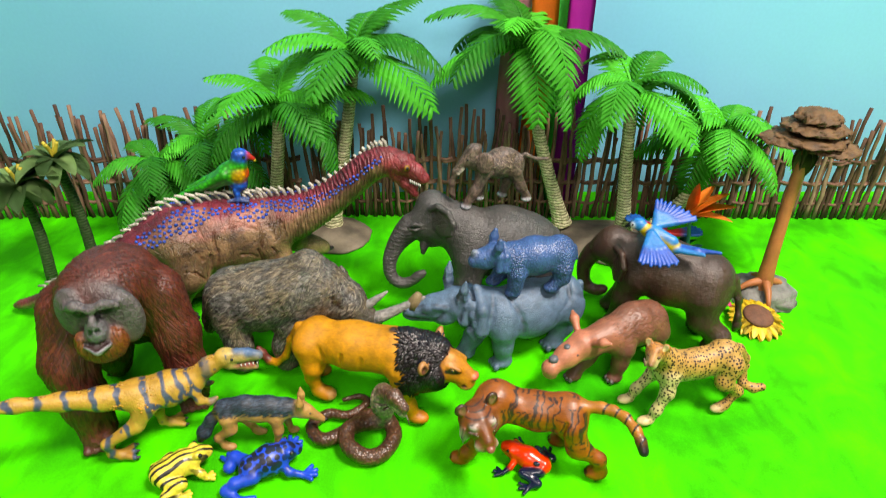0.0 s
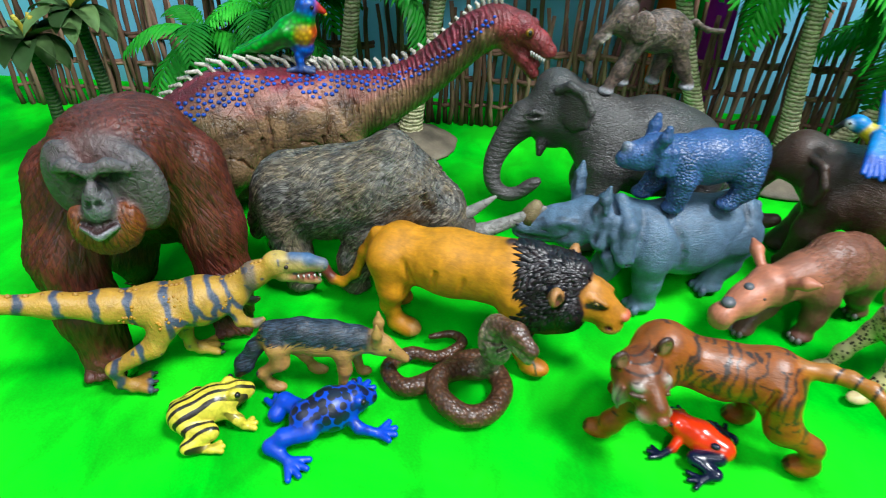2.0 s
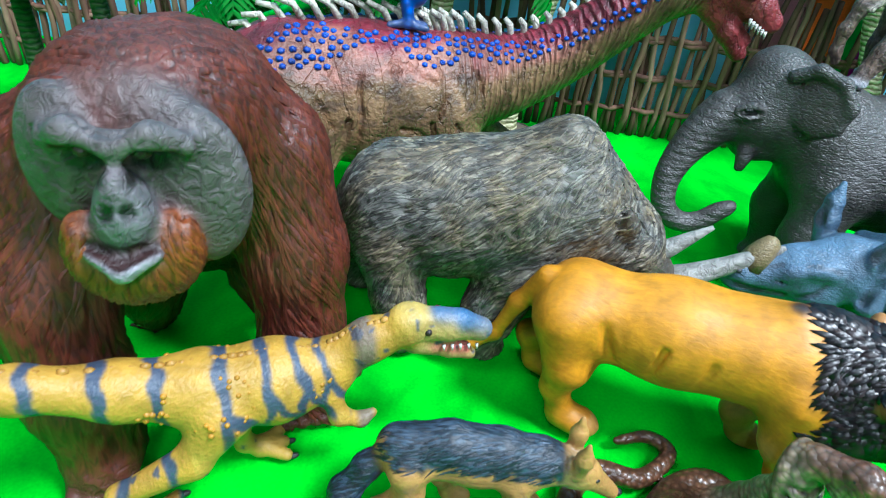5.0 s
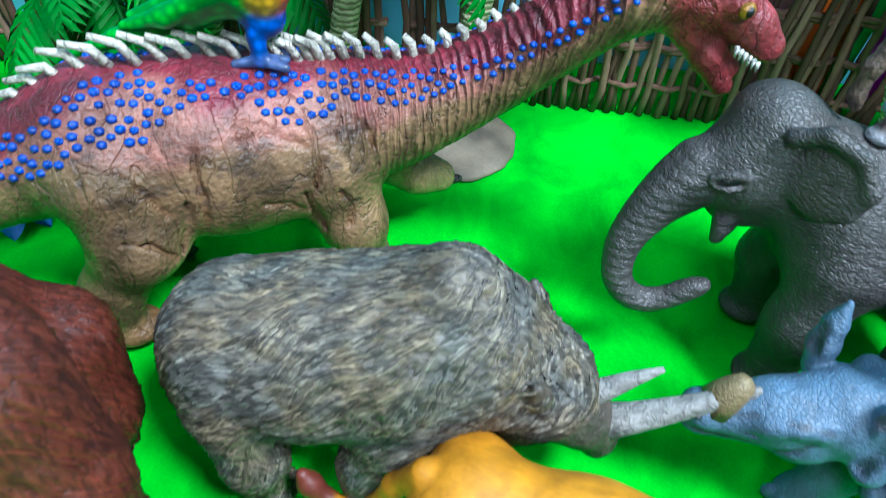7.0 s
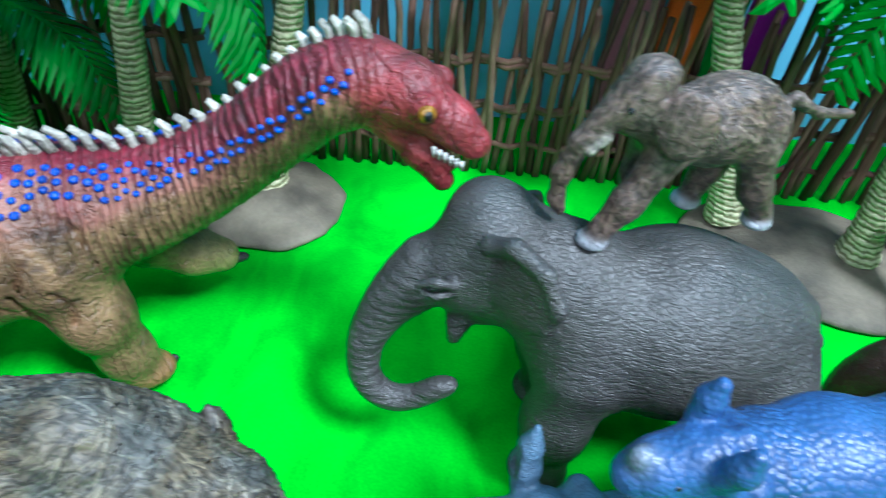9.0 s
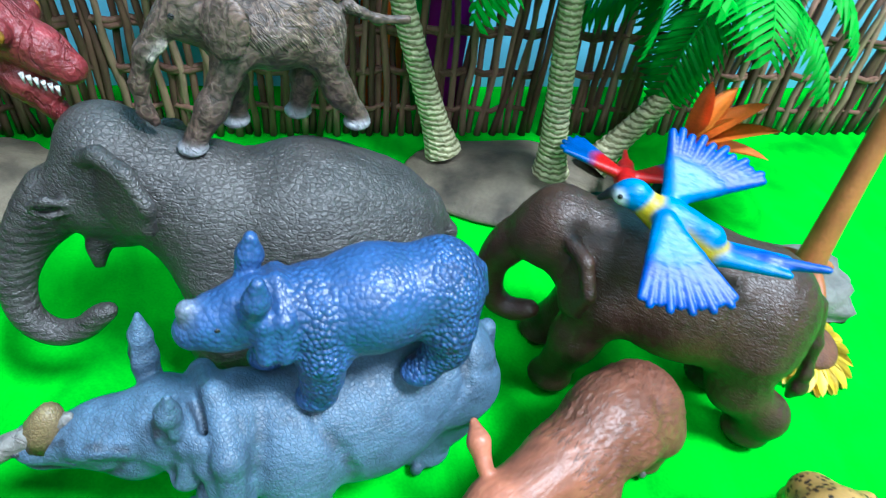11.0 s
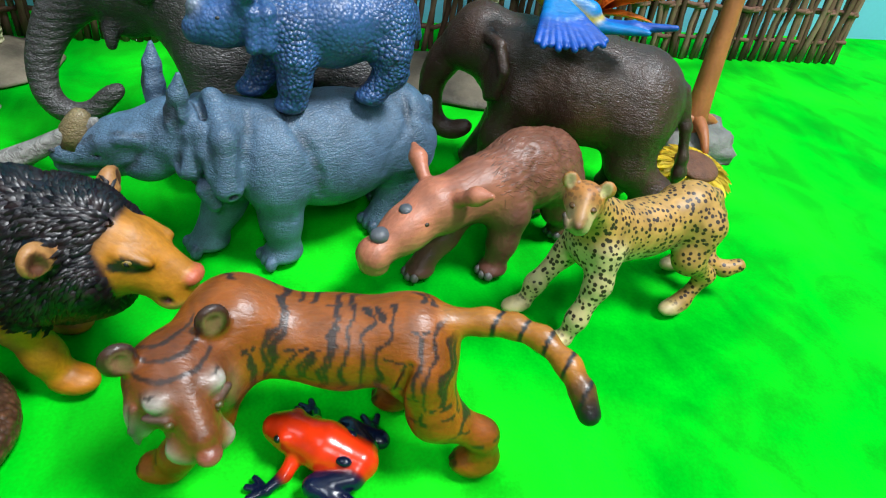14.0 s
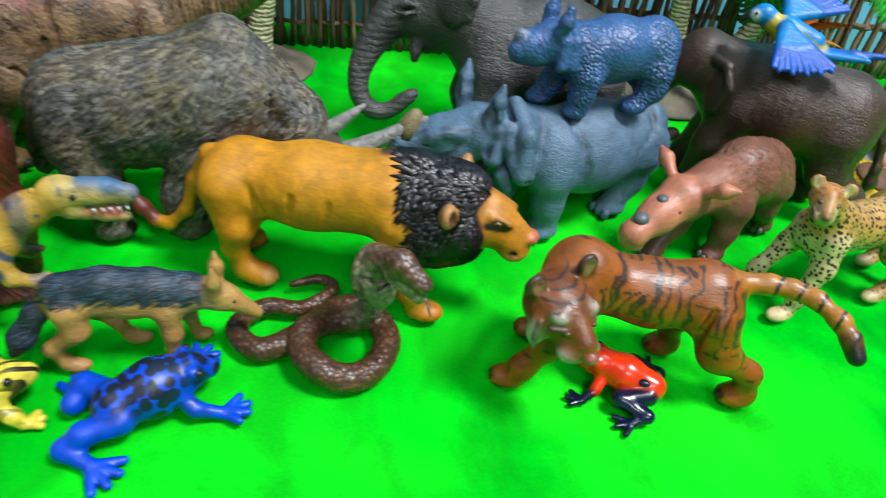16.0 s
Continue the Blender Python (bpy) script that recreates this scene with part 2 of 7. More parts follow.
def empty(name, at, label, category, group="", kind=""):
    ob = new(name)
    ob.empty_display_size = 0.01
    ob.matrix_world = at
    return tagged(ob, label, category, group, kind)


def tube(bm, points, radii, sides=8, squash=1.0, caps=True):
    """A swept tube through the points, with a radius at each."""
    rings = []
    n = len(points)
    points = [Vector(p) for p in points]
    side = None
    for i, p in enumerate(points):
        d = (points[min(i + 1, n - 1)] - points[max(i - 1, 0)]).normalized()
        if side is None:
            side = d.orthogonal().normalized()
        side = (side - d * side.dot(d)).normalized()
        up = d.cross(side)
        rings.append([bm.verts.new(p + (side * math.cos(a) + up * math.sin(a) * squash) * radii[i])
                      for a in (2 * math.pi * k / sides for k in range(sides))])
    for a, b in zip(rings, rings[1:]):
        for k in range(sides):
            bm.faces.new((a[k], a[(k + 1) % sides], b[(k + 1) % sides], b[k]))
    if caps:
        bm.faces.new(rings[0][::-1])
        bm.faces.new(rings[-1])


def curve_points(points, count):
    """Smooth points along a path of control points (Catmull-Rom)."""
    pts = [Vector(p) for p in points]
    pts = [pts[0] * 2 - pts[1]] + pts + [pts[-1] * 2 - pts[-2]]
    out = []
    for i in range(count):
        s = i / (count - 1) * (len(pts) - 3)
        k = min(int(s), len(pts) - 4)
        f = s - k
        a, b, c, d = pts[k:k + 4]
        out.append(0.5 * ((2 * b) + (c - a) * f + (2 * a - 5 * b + 4 * c - d) * f * f + (3 * b - a - 3 * c + d) * f ** 3))
    return out


# ---- sculpting of the figures ----
BALL = bmesh.new()
bmesh.ops.create_icosphere(BALL, subdivisions=2, radius=1)
BALL_V = np.array([v.co[:] for v in BALL.verts])
BALL_F = np.array([[v.index for v in f.verts] for f in BALL.faces])
BALL.free()
SMALL = bmesh.new()
bmesh.ops.create_icosphere(SMALL, subdivisions=1, radius=1)
SMALL_V = np.array([v.co[:] for v in SMALL.verts])
SMALL_F = np.array([[v.index for v in f.verts] for f in SMALL.faces])
SMALL.free()


DEPTH = 0.78  # how far the satin varnish deepens the paint


class Figure:
    """A figure modelled like clay from limbs and balls, in millimetres: x forward, y to its left, z up."""

    def __init__(self, voxel=1.1, slim=0.0, rests=True):
        self.voxel, self.slim, self.rests, self.prims, self.extra, self.beads, self.cuts = voxel, slim, rests, [], [], [], []

    def limb(self, points, col, k=4.0, both=False, mask=0.0):
        for s in ((1, -1) if both else (1,)):
            pts = [np.array((p[0], p[1] * s, p[2], p[3]), float) for p in points]
            for a, b in zip(pts, pts[1:]):
                self.prims.append(("c", a, b, col, k, mask))
        return self

    def bend(self, points, count, col, k=4.0, mask=0.0):
        """A limb that runs smoothly through its points."""
        return self.limb([tuple(p) for p in curve_points(points, count)], col, k, False, mask)

    def ball(self, c, r, col, k=4.0, both=False, turn=(0, 0, 0), mask=0.0):
        r = (r, r, r) if isinstance(r, (int, float)) else r
        for s in ((1, -1) if both else (1,)):
            e = Euler((radians(turn[0] * s), radians(turn[1]), radians(turn[2] * s))).to_matrix()
            self.prims.append(("e", np.array((c[0], c[1] * s, c[2]), float), (np.array(r, float), np.array(e)), col, k, mask))
        return self

    def carve(self, points, col, both=False, k=1.2):
        """Cuts a groove or hollow along the points (x, y, z, radius)."""
        for s in ((1, -1) if both else (1,)):
            pts = [np.array((p[0], p[1] * s, p[2], p[3]), float) for p in points]
            for a, b in zip(pts, pts[1:] if len(pts) > 1 else pts):
                self.cuts.append(("c", a, b, col, k, 0.0))
        return self

    def bead(self, c, r, col, both=False, small=False, on=0, part=None):
        """A separate small ball: an eye, a claw, a wart."""
        if part is None:
            part = "" if small else "claw" if col is CLAW else "pupil" if on else "eye" if col is BLACK else ""
        r = np.array((r, r, r) if isinstance(r, (int, float)) else r, float)
        for s in ((1, -1) if both else (1,)):
            self.beads.append((np.array((c[0], c[1] * s, c[2]), float), r, col, small, on * (2 if both else 1), part))
        return self

    def seat(self):
        """Sets every bead into the clay so that about half of it shows."""
        def height(q):
            return min(float(self.dist(p, q)) + self.trim(p) for p in self.prims)
        done = []
        for c, r, col, small, on, part in self.beads:
            if on:
                c0, r0, g = done[-on]
                c = c0 + g * (r0.min() * 0.62) + (c - c0 - g * ((c - c0) @ g)) * 0.3
            else:
                for _ in range(3):
                    h0 = height(c)
                    g = np.array([height(c + d) - h0 for d in np.eye(3) * 0.3])
                    g /= max(np.linalg.norm(g), 1e-6)
                    c = c - g * np.clip(h0 + 0.12 * r.min(), -3, 6)
            done.append((c, r, g))
            v, f = (SMALL_V, SMALL_F) if small else (BALL_V, BALL_F)
            self.extra.append((v * r + c, f, col, 0.0, part))

    def spike(self, points, col, sides=7, both=False, part=""):
        """A crisp horn, tooth, claw or spine: points (x, y, z, radius)."""
        for s in ((1, -1) if both else (1,)):
            bm = bmesh.new()
            tube(bm, [(p[0], p[1] * s, p[2]) for p in points], [p[3] for p in points], sides)
            bmesh.ops.triangulate(bm, faces=bm.faces[:])
            bm.verts.index_update()
            self.extra.append((np.array([v.co[:] for v in bm.verts]), np.array([[v.index for v in f.verts] for f in bm.faces]), col, 0.0, part))
            bm.free()
        return self

    def trim(self, p):
        """How much of a form is taken off: the thick ones lose most, thin ones nothing."""
        r = min(p[1][3], p[2][3]) if p[0] == "c" else p[2][0].min()
        return self.slim * min(max((r - 2.0) / 4.0, 0.0), 1.0)

    @staticmethod
    def dist(p, q):
        if p[0] == "c":
            a, b = p[1], p[2]
            ab = b[:3] - a[:3]
            t = np.clip(((q - a[:3]) @ ab) / max(ab @ ab, 1e-9), 0, 1)
            return np.linalg.norm(q - (a[:3] + t[..., None] * ab), axis=-1) - (a[3] + t * (b[3] - a[3]))
        r, e = p[2]
        l = (q - p[1]) @ e
        k0 = np.linalg.norm(l / r, axis=-1)
        k1 = np.linalg.norm(l / (r * r), axis=-1)
        return k0 * (k0 - 1) / np.maximum(k1, 1e-6)

    @staticmethod
    def box(p):
        if p[0] == "c":
            return np.minimum(p[1][:3] - p[1][3], p[2][:3] - p[2][3]), np.maximum(p[1][:3] + p[1][3], p[2][:3] + p[2][3])
        m = p[2][0].max()
        return p[1] - m, p[1] + m

    def surface(self):
        h = self.voxel
        boxes = [self.box(p) for p in self.prims]
        lo = np.min([b[0] for b in boxes], axis=0) - 3 * h
        hi = np.max([b[1] for b in boxes], axis=0) + 3 * h
        n = np.ceil((hi - lo) / h).astype(int) + 1
        f = np.full(n, 12.0)
        axes = [lo[i] + h * np.arange(n[i]) for i in range(3)]
        for p, (a, b) in zip(self.prims, boxes):
            pad = p[4] + 2 * h
            i0 = np.maximum(((a - pad - lo) / h).astype(int), 0)
            i1 = np.minimum(((b + pad - lo) / h).astype(int) + 2, n)
            s = tuple(slice(i0[i], i1[i]) for i in range(3))
            q = np.stack(np.meshgrid(*[axes[i][s[i]] for i in range(3)], indexing="ij"), axis=-1)
            d, old, k = self.dist(p, q) + self.trim(p), f[s], p[4]
            w = np.maximum(k - np.abs(d - old), 0) / k
            f[s] = np.minimum(d, old) - w * w * k * 0.25
        for p in self.cuts:
            a, b = self.box(p)
            pad = p[4] + 2 * h
            i0 = np.clip(((a - pad - lo) / h).astype(int), 0, n)
            i1 = np.clip(((b + pad - lo) / h).astype(int) + 2, 0, n)
            if (i1 <= i0).any():
                continue
            s = tuple(slice(i0[i], i1[i]) for i in range(3))
            q = np.stack(np.meshgrid(*[axes[i][s[i]] for i in range(3)], indexing="ij"), axis=-1)
            d, old, k = -self.dist(p, q), f[s], p[4]
            w = np.maximum(k - np.abs(d - old), 0) / k
            f[s] = np.maximum(d, old) + w * w * k * 0.25
        inside = f < 0
        c = [slice(0, -1), slice(1, None)]
        corner = {(i, j, k): inside[c[i], c[j], c[k]] for i in (0, 1) for j in (0, 1) for k in (0, 1)}
        total = sum(v.astype(np.int8) for v in corner.values())
        cells = np.argwhere((total > 0) & (total < 8))
        index = np.full(total.shape, -1)
        index[tuple(cells.T)] = np.arange(len(cells))
        acc, cnt = np.zeros((len(cells), 3)), np.zeros(len(cells))
        for axis in range(3):
            for u in (0, 1):
                for w in (0, 1):
                    o = [0, 0, 0]
                    o[(axis + 1) % 3], o[(axis + 2) % 3] = u, w
                    e = list(o)
                    e[axis] = 1
                    fa, fb = f[tuple((cells + o).T)], f[tuple((cells + e).T)]
                    hit = (fa < 0) != (fb < 0)
                    t = np.where(hit, fa / np.where(hit, fa - fb, 1), 0)
                    pos = np.repeat(np.array(o, float)[None], len(cells), 0)
                    pos[:, axis] = t
                    acc += pos * hit[:, None]
                    cnt += hit
        verts = lo + (cells + acc / cnt[:, None]) * h
        quads = []
        for axis in range(3):
            a = [slice(None)] * 3
            b = [slice(None)] * 3
            a[axis], b[axis] = slice(0, -1), slice(1, None)
            ia, ib = inside[tuple(a)], inside[tuple(b)]
            for flag, flip in ((ia & ~ib, False), (~ia & ib, True)):
                g = np.argwhere(flag)
                d1, d2 = np.zeros(3, int), np.zeros(3, int)
                d1[(axis + 1) % 3], d2[(axis + 2) % 3] = 1, 1
                ok = (g[:, (axis + 1) % 3] > 0) & (g[:, (axis + 2) % 3] > 0)
                g = g[ok]
                q = [index[tuple((g - x).T)] for x in (d1 + d2, d2, 0 * d1, d1)]
                q = np.stack(q[::-1] if flip else q, axis=1)
                quads.append(q)
        return verts, np.concatenate(quads)

    def paint(self, verts, soft):
        """Sprayed colours that run softly into each other, and the mask."""
        best = np.full(len(verts), 1e9)
        ds = []
        for p in self.prims:
            d = self.dist(p, verts)
            ds.append(d)
            best = np.minimum(best, d)
        col, mask, sw = np.zeros((len(verts), 3)), np.zeros(len(verts)), np.zeros(len(verts))
        for p, d in zip(self.prims, ds):
            w = np.exp(-(d - best) / soft)
            col += w[:, None] * np.array(p[3])
            mask += w * p[5]
            sw += w
        col, mask = col / sw[:, None], mask / sw
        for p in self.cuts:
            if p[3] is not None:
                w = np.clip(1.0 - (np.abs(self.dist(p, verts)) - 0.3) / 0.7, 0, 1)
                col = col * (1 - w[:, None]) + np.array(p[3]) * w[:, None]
        return col, mask

    def build(self, name, at, material, label, category, spray=None, soft=1.2, relief=(), ridges=None):
        verts, quads = self.surface()
        col, mask = self.paint(verts, soft)
        self.seat()
        if spray:
            col, mask = spray(verts, col, mask)
        if ridges:
            verts = ruffle(verts, quads, mask, *ridges)
        for grow in relief:
            self.extra.extend(grow(verts, quads, mask))
        sink = verts[:, 2].min() + 0.4 if self.rests else 0.0
        body, named = [(verts, quads, col, mask)], []
        for v, f, c, m, part_name in self.extra:
            piece = (v, f, np.broadcast_to(np.array(c, float), (len(v), 3)), np.full(len(v), m))
            if part_name:
                named.append((part_name, piece))
            else:
                body.append(piece)
        ob = self.cast(name, body, sink, material)
        ob.matrix_world = at
        for part_name, piece in named:
            child = self.cast(part_name, [piece], sink, material)
            child.parent = ob
            if part_name in ("coat", "mane"):
                child["kind"] = "stuff"
        return tagged(ob, label, category)

    @staticmethod
    def cast(name, pieces, sink, material):
        """Joins the pieces into one painted mesh, in metres."""
        faces, base = [], 0
        for v, f, c, m in pieces:
            faces.extend((f + base).tolist())
            base += len(v)
        v = np.concatenate([p[0] for p in pieces]) * 0.001
        v[:, 2] -= sink * 0.001
        me = bpy.data.meshes.new(name)
        me.from_pydata(v.tolist(), [], faces)
        me.shade_smooth()
        rgba = np.ones((len(v), 4), np.float32)
        tone = np.concatenate([p[2] for p in pieces])
        grey = tone @ np.array((0.3, 0.5, 0.2))
        rgba[:, :3] = np.clip(grey[:, None] + 1.15 * (tone - grey[:, None]), 0.003, 1) * DEPTH
        me.attributes.new("paint", "FLOAT_COLOR", "POINT").data.foreach_set("color", rgba.ravel())
        me.attributes.new("mask", "FLOAT", "POINT").data.foreach_set("value", np.concatenate([p[3] for p in pieces]).astype(np.float32))
        me.materials.append(material)
        return new(name, me)


def normals_of(verts, quads):
    n = np.cross(verts[quads[:, 2]] - verts[quads[:, 0]], verts[quads[:, 3]] - verts[quads[:, 1]])
    normal = np.zeros_like(verts)
    for k in range(4):
        np.add.at(normal, quads[:, k], n)
    return normal / np.maximum(np.linalg.norm(normal, axis=1), 1e-9)[:, None]


def locks(count, seed, flow, length, width, height, dark, light, where=None, wild=0.35, part_name="coat", hug=1.0):
    """Sculpted locks of hair that lie on the masked surface and follow the flow."""
    def grow(verts, quads, mask):
        rng = np.random.default_rng(seed)
        normal = normals_of(verts, quads)
        weight = where(verts, mask) if where else mask
        ok = np.argwhere(weight > 0.5)[:, 0]
        i = rng.choice(ok, min(count, len(ok)), False)
        p, n = verts[i], normal[i]
        swirl = np.array([(noise.noise(Vector(q) * 0.07), noise.noise(Vector(q) * 0.07 + Vector((7, 3, 1))), noise.noise(Vector(q) * 0.07 + Vector((2, 9, 5)))) for q in p])
        lean = wild * 2.0 * swirl + wild * 0.4 * rng.normal(size=p.shape)
        long = length * rng.uniform(0.65, 1.3, len(p))[:, None]
        tone = np.array(dark) + (np.array(light) - np.array(dark)) * rng.uniform(0, 1, len(p))[:, None] ** 1.5
        tree = kdtree.KDTree(len(verts))
        for j, q in enumerate(verts):
            tree.insert(q, j)
        tree.balance()
        rings, cols, before = [], [], 0.0
        for s, w, h, c in ((0.0, 0.35, -0.3, 0.75), (0.25, 1.0, 0.8, 0.85), (0.55, 0.95, 1.0, 1.0), (0.8, 0.6, 0.8, 1.15), (1.0, 0.08, 0.0, 1.25)):
            d = flow(p) + lean
            d = d - n * (d * n).sum(1)[:, None]
            d /= np.maximum(np.linalg.norm(d, axis=1), 1e-6)[:, None]
            p = p + d * long * (s - before)
            before = s
            near = np.array([tree.find(q)[1] for q in p])
            n = normal[near]
            p = p - n * np.clip(((p - verts[near]) * n).sum(1), -3, 3)[:, None] * hug
            side = np.cross(n, d)
            rings.append(np.stack([p - side * width * w - n * height * 0.4, p + n * height * h, p + side * width * w - n * height * 0.4], axis=1))
            cols.append(np.repeat((tone * c)[:, None], 3, 1))
        v = np.stack(rings, axis=1).reshape(-1, 3)
        c = np.stack(cols, axis=1).reshape(-1, 3)
        f = np.array([(3 * r + k, 3 * r + 3 + k, 3 * r + 4 + k, 3 * r + 1 + k) for r in range(4) for k in (0, 1)])
        return [(v, (f[None] + 15 * np.arange(len(i))[:, None, None]).reshape(-1, 4), c, 1.0, part_name)]
    return grow


def ruffle(verts, quads, mask, depth, grain, seed=0, where=None):
    """Sculpted strands: pushes the masked surface in and out in long ridges, one grain size for each axis."""
    normal = normals_of(verts, quads)
    q = verts / np.array(grain)
    wave = np.array([1 - 2 * abs(noise.noise((p[0] + 0.6 * noise.noise((p[1], p[2], seed)), p[1], p[2] + seed))) for p in q])
    return verts + normal * (wave * depth * (where(verts, mask) if where else mask))[:, None]


def blend(col, target, w):
    return col * (1 - w[:, None]) + np.array(target) * w[:, None]


def step(x, a, b):
    t = np.clip((x - a) / (b - a), 0, 1)
    return t * t * (3 - 2 * t)


BLACK, WHITE, CLAW = (0.008, 0.008, 0.01), (0.8, 0.8, 0.76), (0.03, 0.028, 0.03)

# ---- the setting ----


def slab(name, x0, x1, y0, y1, z0, z1, material, label, category):
    bm = bmesh.new()
    bmesh.ops.create_cube(bm, size=1)
    bmesh.ops.scale(bm, vec=(x1 - x0, y1 - y0, z1 - z0), verts=bm.verts)
    bmesh.ops.translate(bm, vec=((x0 + x1) / 2, (y0 + y1) / 2, (z0 + z1) / 2), verts=bm.verts)
    return tagged(new(name, from_bm(name, bm, material, False)), label, category, kind="structure")


def cloth_sheet():
    """Green cloth over the table top, with faint folds that stay under the figures' feet."""
    bm = bmesh.new()
    nx, ny = 150, 96
    grid = []
    for j in range(ny):
        row = []
        for i in range(nx):
            x, y = -1.1 + 2.5 * i / (nx - 1), -0.5 + 1.33 * j / (ny - 1)
            fold = noise.noise((x * 5, y * 9, 0)) * 0.0012 + noise.noise((x * 17, y * 23, 3)) * 0.0005
            row.append(bm.verts.new((x, y, -0.0012 + fold * 0.8)))
        grid.append(row)
    for a, b in zip(grid, grid[1:]):
        for i in range(nx - 1):
            bm.faces.new((a[i], a[i + 1], b[i + 1], b[i]))
    return tagged(new("ground", from_bm("ground", bm, CLOTH)), "bright green cloth spread flat over the table", "ground", kind="structure")


cloth_sheet()
slab("table_top", -1.15, 1.45, -0.55, 0.792, -0.045, -0.006, WALL, "pale table top under the green cloth", "table")
slab("backdrop", -1.5, 1.5, 0, 0.012, -0.004, 1.2, BACKDROP, "plain light blue painted backdrop board", "backdrop").matrix_world = pose(0, 0.722, 0, 0, 0, 4.5)
slab("wall_west", -1.65, -1.6, -1.6, 0.83, -0.75, 1.9, WALL, "plain off-white room wall", "wall")
slab("wall_east", 1.9, 1.95, -1.6, 0.83, -0.75, 1.9, WALL, "plain off-white room wall", "wall")
slab("wall_south", -1.65, 1.95, -1.65, -1.6, -0.75, 1.9, WALL, "plain off-white room wall", "wall")
slab("wall_north", -1.65, 1.95, 0.832, 0.88, -0.75, 1.9, WALL, "plain off-white room wall", "wall")
slab("floor", -1.65, 1.95, -1.65, 0.88, -0.8, -0.75, WALL, "plain pale room floor", "floor")
slab("ceiling", -1.65, 1.95, -1.65, 0.88, 1.9, 1.95, WALL, "plain white room ceiling", "ceiling")


# ---- fence of woven twigs ----


def twig_mesh(seed, length, r, bend=0.05):
    rng = random.Random(seed)
    pts, x, y = [], 0.0, 0.0
    for i in range(8):
        pts.append((x, y, length * i / 7))
        x += rng.uniform(-bend, bend) * length / 7 * 2.2
        y += rng.uniform(-bend, bend) * length / 7
    bm = bmesh.new()
    tube(bm, pts, [r * rng.uniform(0.82, 1.12) * (1.0 - 0.22 * i / 7) for i in range(8)], 6)
    return from_bm("twig", bm, TWIG)


def fence_line(x):
    return 0.664 + 0.062 * x + 0.05 * max(0.0, -x - 0.15) * -1.0


def fence_panel(x0, x1, seed):
    rng = random.Random(seed)
    at = Matrix.Translation(((x0 + x1) / 2, fence_line((x0 + x1) / 2), 0))
    panel = empty("fence", at, "brown fence of upright twigs woven with thin sticks", "fence", "twig fences along the backdrop")
    mid, y_mid = (x0 + x1) / 2, fence_line((x0 + x1) / 2)
    stakes = [twig_mesh(seed * 50 + i, 0.112, 0.0024, 0.06) for i in range(9)]
    x = x0 + 0.002
    i = 0
    while x < x1 - 0.001:
        s = rng.uniform(0.84, 1.12)
        m = Matrix.LocRotScale((x - mid, fence_line(x) - y_mid + (0.0016 if i % 2 else -0.0016), -0.001),
                               Euler((rng.uniform(-0.05, 0.04), rng.uniform(-0.05, 0.05), rng.uniform(0, 6))), (1, 1, s))
        part("stake", stakes[i % 9], panel, at=m)
        x += rng.uniform(0.0038, 0.0057)
        i += 1
    length = x1 - x0
    for z in (0.017, 0.040, 0.0415, 0.064, 0.0665):
        bm = bmesh.new()
        pts, n = [], 40
        for j in range(n):
            t = j / (n - 1)
            px = x0 + 0.004 + t * (length - 0.008)
            pts.append((px - mid, fence_line(px) - y_mid + 0.0035 * math.sin(j * 2.1 + z * 300), z + 0.0016 * noise.noise((px * 30, z * 90, seed))))
        tube(bm, pts, [0.0018 + 0.0004 * noise.noise((j * 0.7, z * 50, 2)) for j in range(n)], 6)
        part("woven_stick", from_bm("woven_stick", bm, TWIG), panel)
    return panel


fence_panel(-0.385, -0.055, 3)
fence_panel(-0.050, 0.280, 4)
fence_panel(0.285, 0.622, 5)


# ---- coloured strips behind the fence ----


def fabric_strip(x0, x1, y, tone, top, lean):
    bm = bmesh.new()
    rows = []
    for j in range(14):
        z = top * j / 13
        row = []
        for i in range(7):
            t = i / 6
            x = x0 + (x1 - x0) * t + lean * z + 0.002 * math.sin(z * 22 + x0 * 60)
            row.append(bm.verts.new((x, y + 0.004 * math.sin(t * math.pi) + 0.003 * math.sin(z * 15 + x0 * 40), z)))
        rows.append(row)
    for a, b in zip(rows, rows[1:]):
        for i in range(6):
            bm.faces.new((a[i], a[i + 1], b[i + 1], b[i]))
    bmesh.ops.solidify(bm, geom=bm.faces[:], thickness=0.002)
    return tagged(new("fabric_strip", from_bm("fabric_strip", bm, STRIP_COLOURS[tone])),
                  f"{tone} upright fabric strip hanging behind the twig fence", "fabric strip", "coloured strips behind the fence")


fabric_strip(0.146, 0.171, 0.694, "pink", 0.27, 0.0)
fabric_strip(0.172, 0.198, 0.698, "orange", 0.42, 0.0)
fabric_strip(0.196, 0.210, 0.704, "green", 0.42, 0.005)
fabric_strip(0.208, 0.233, 0.700, "magenta", 0.42, 0.01)


# ---- palms and plants ----


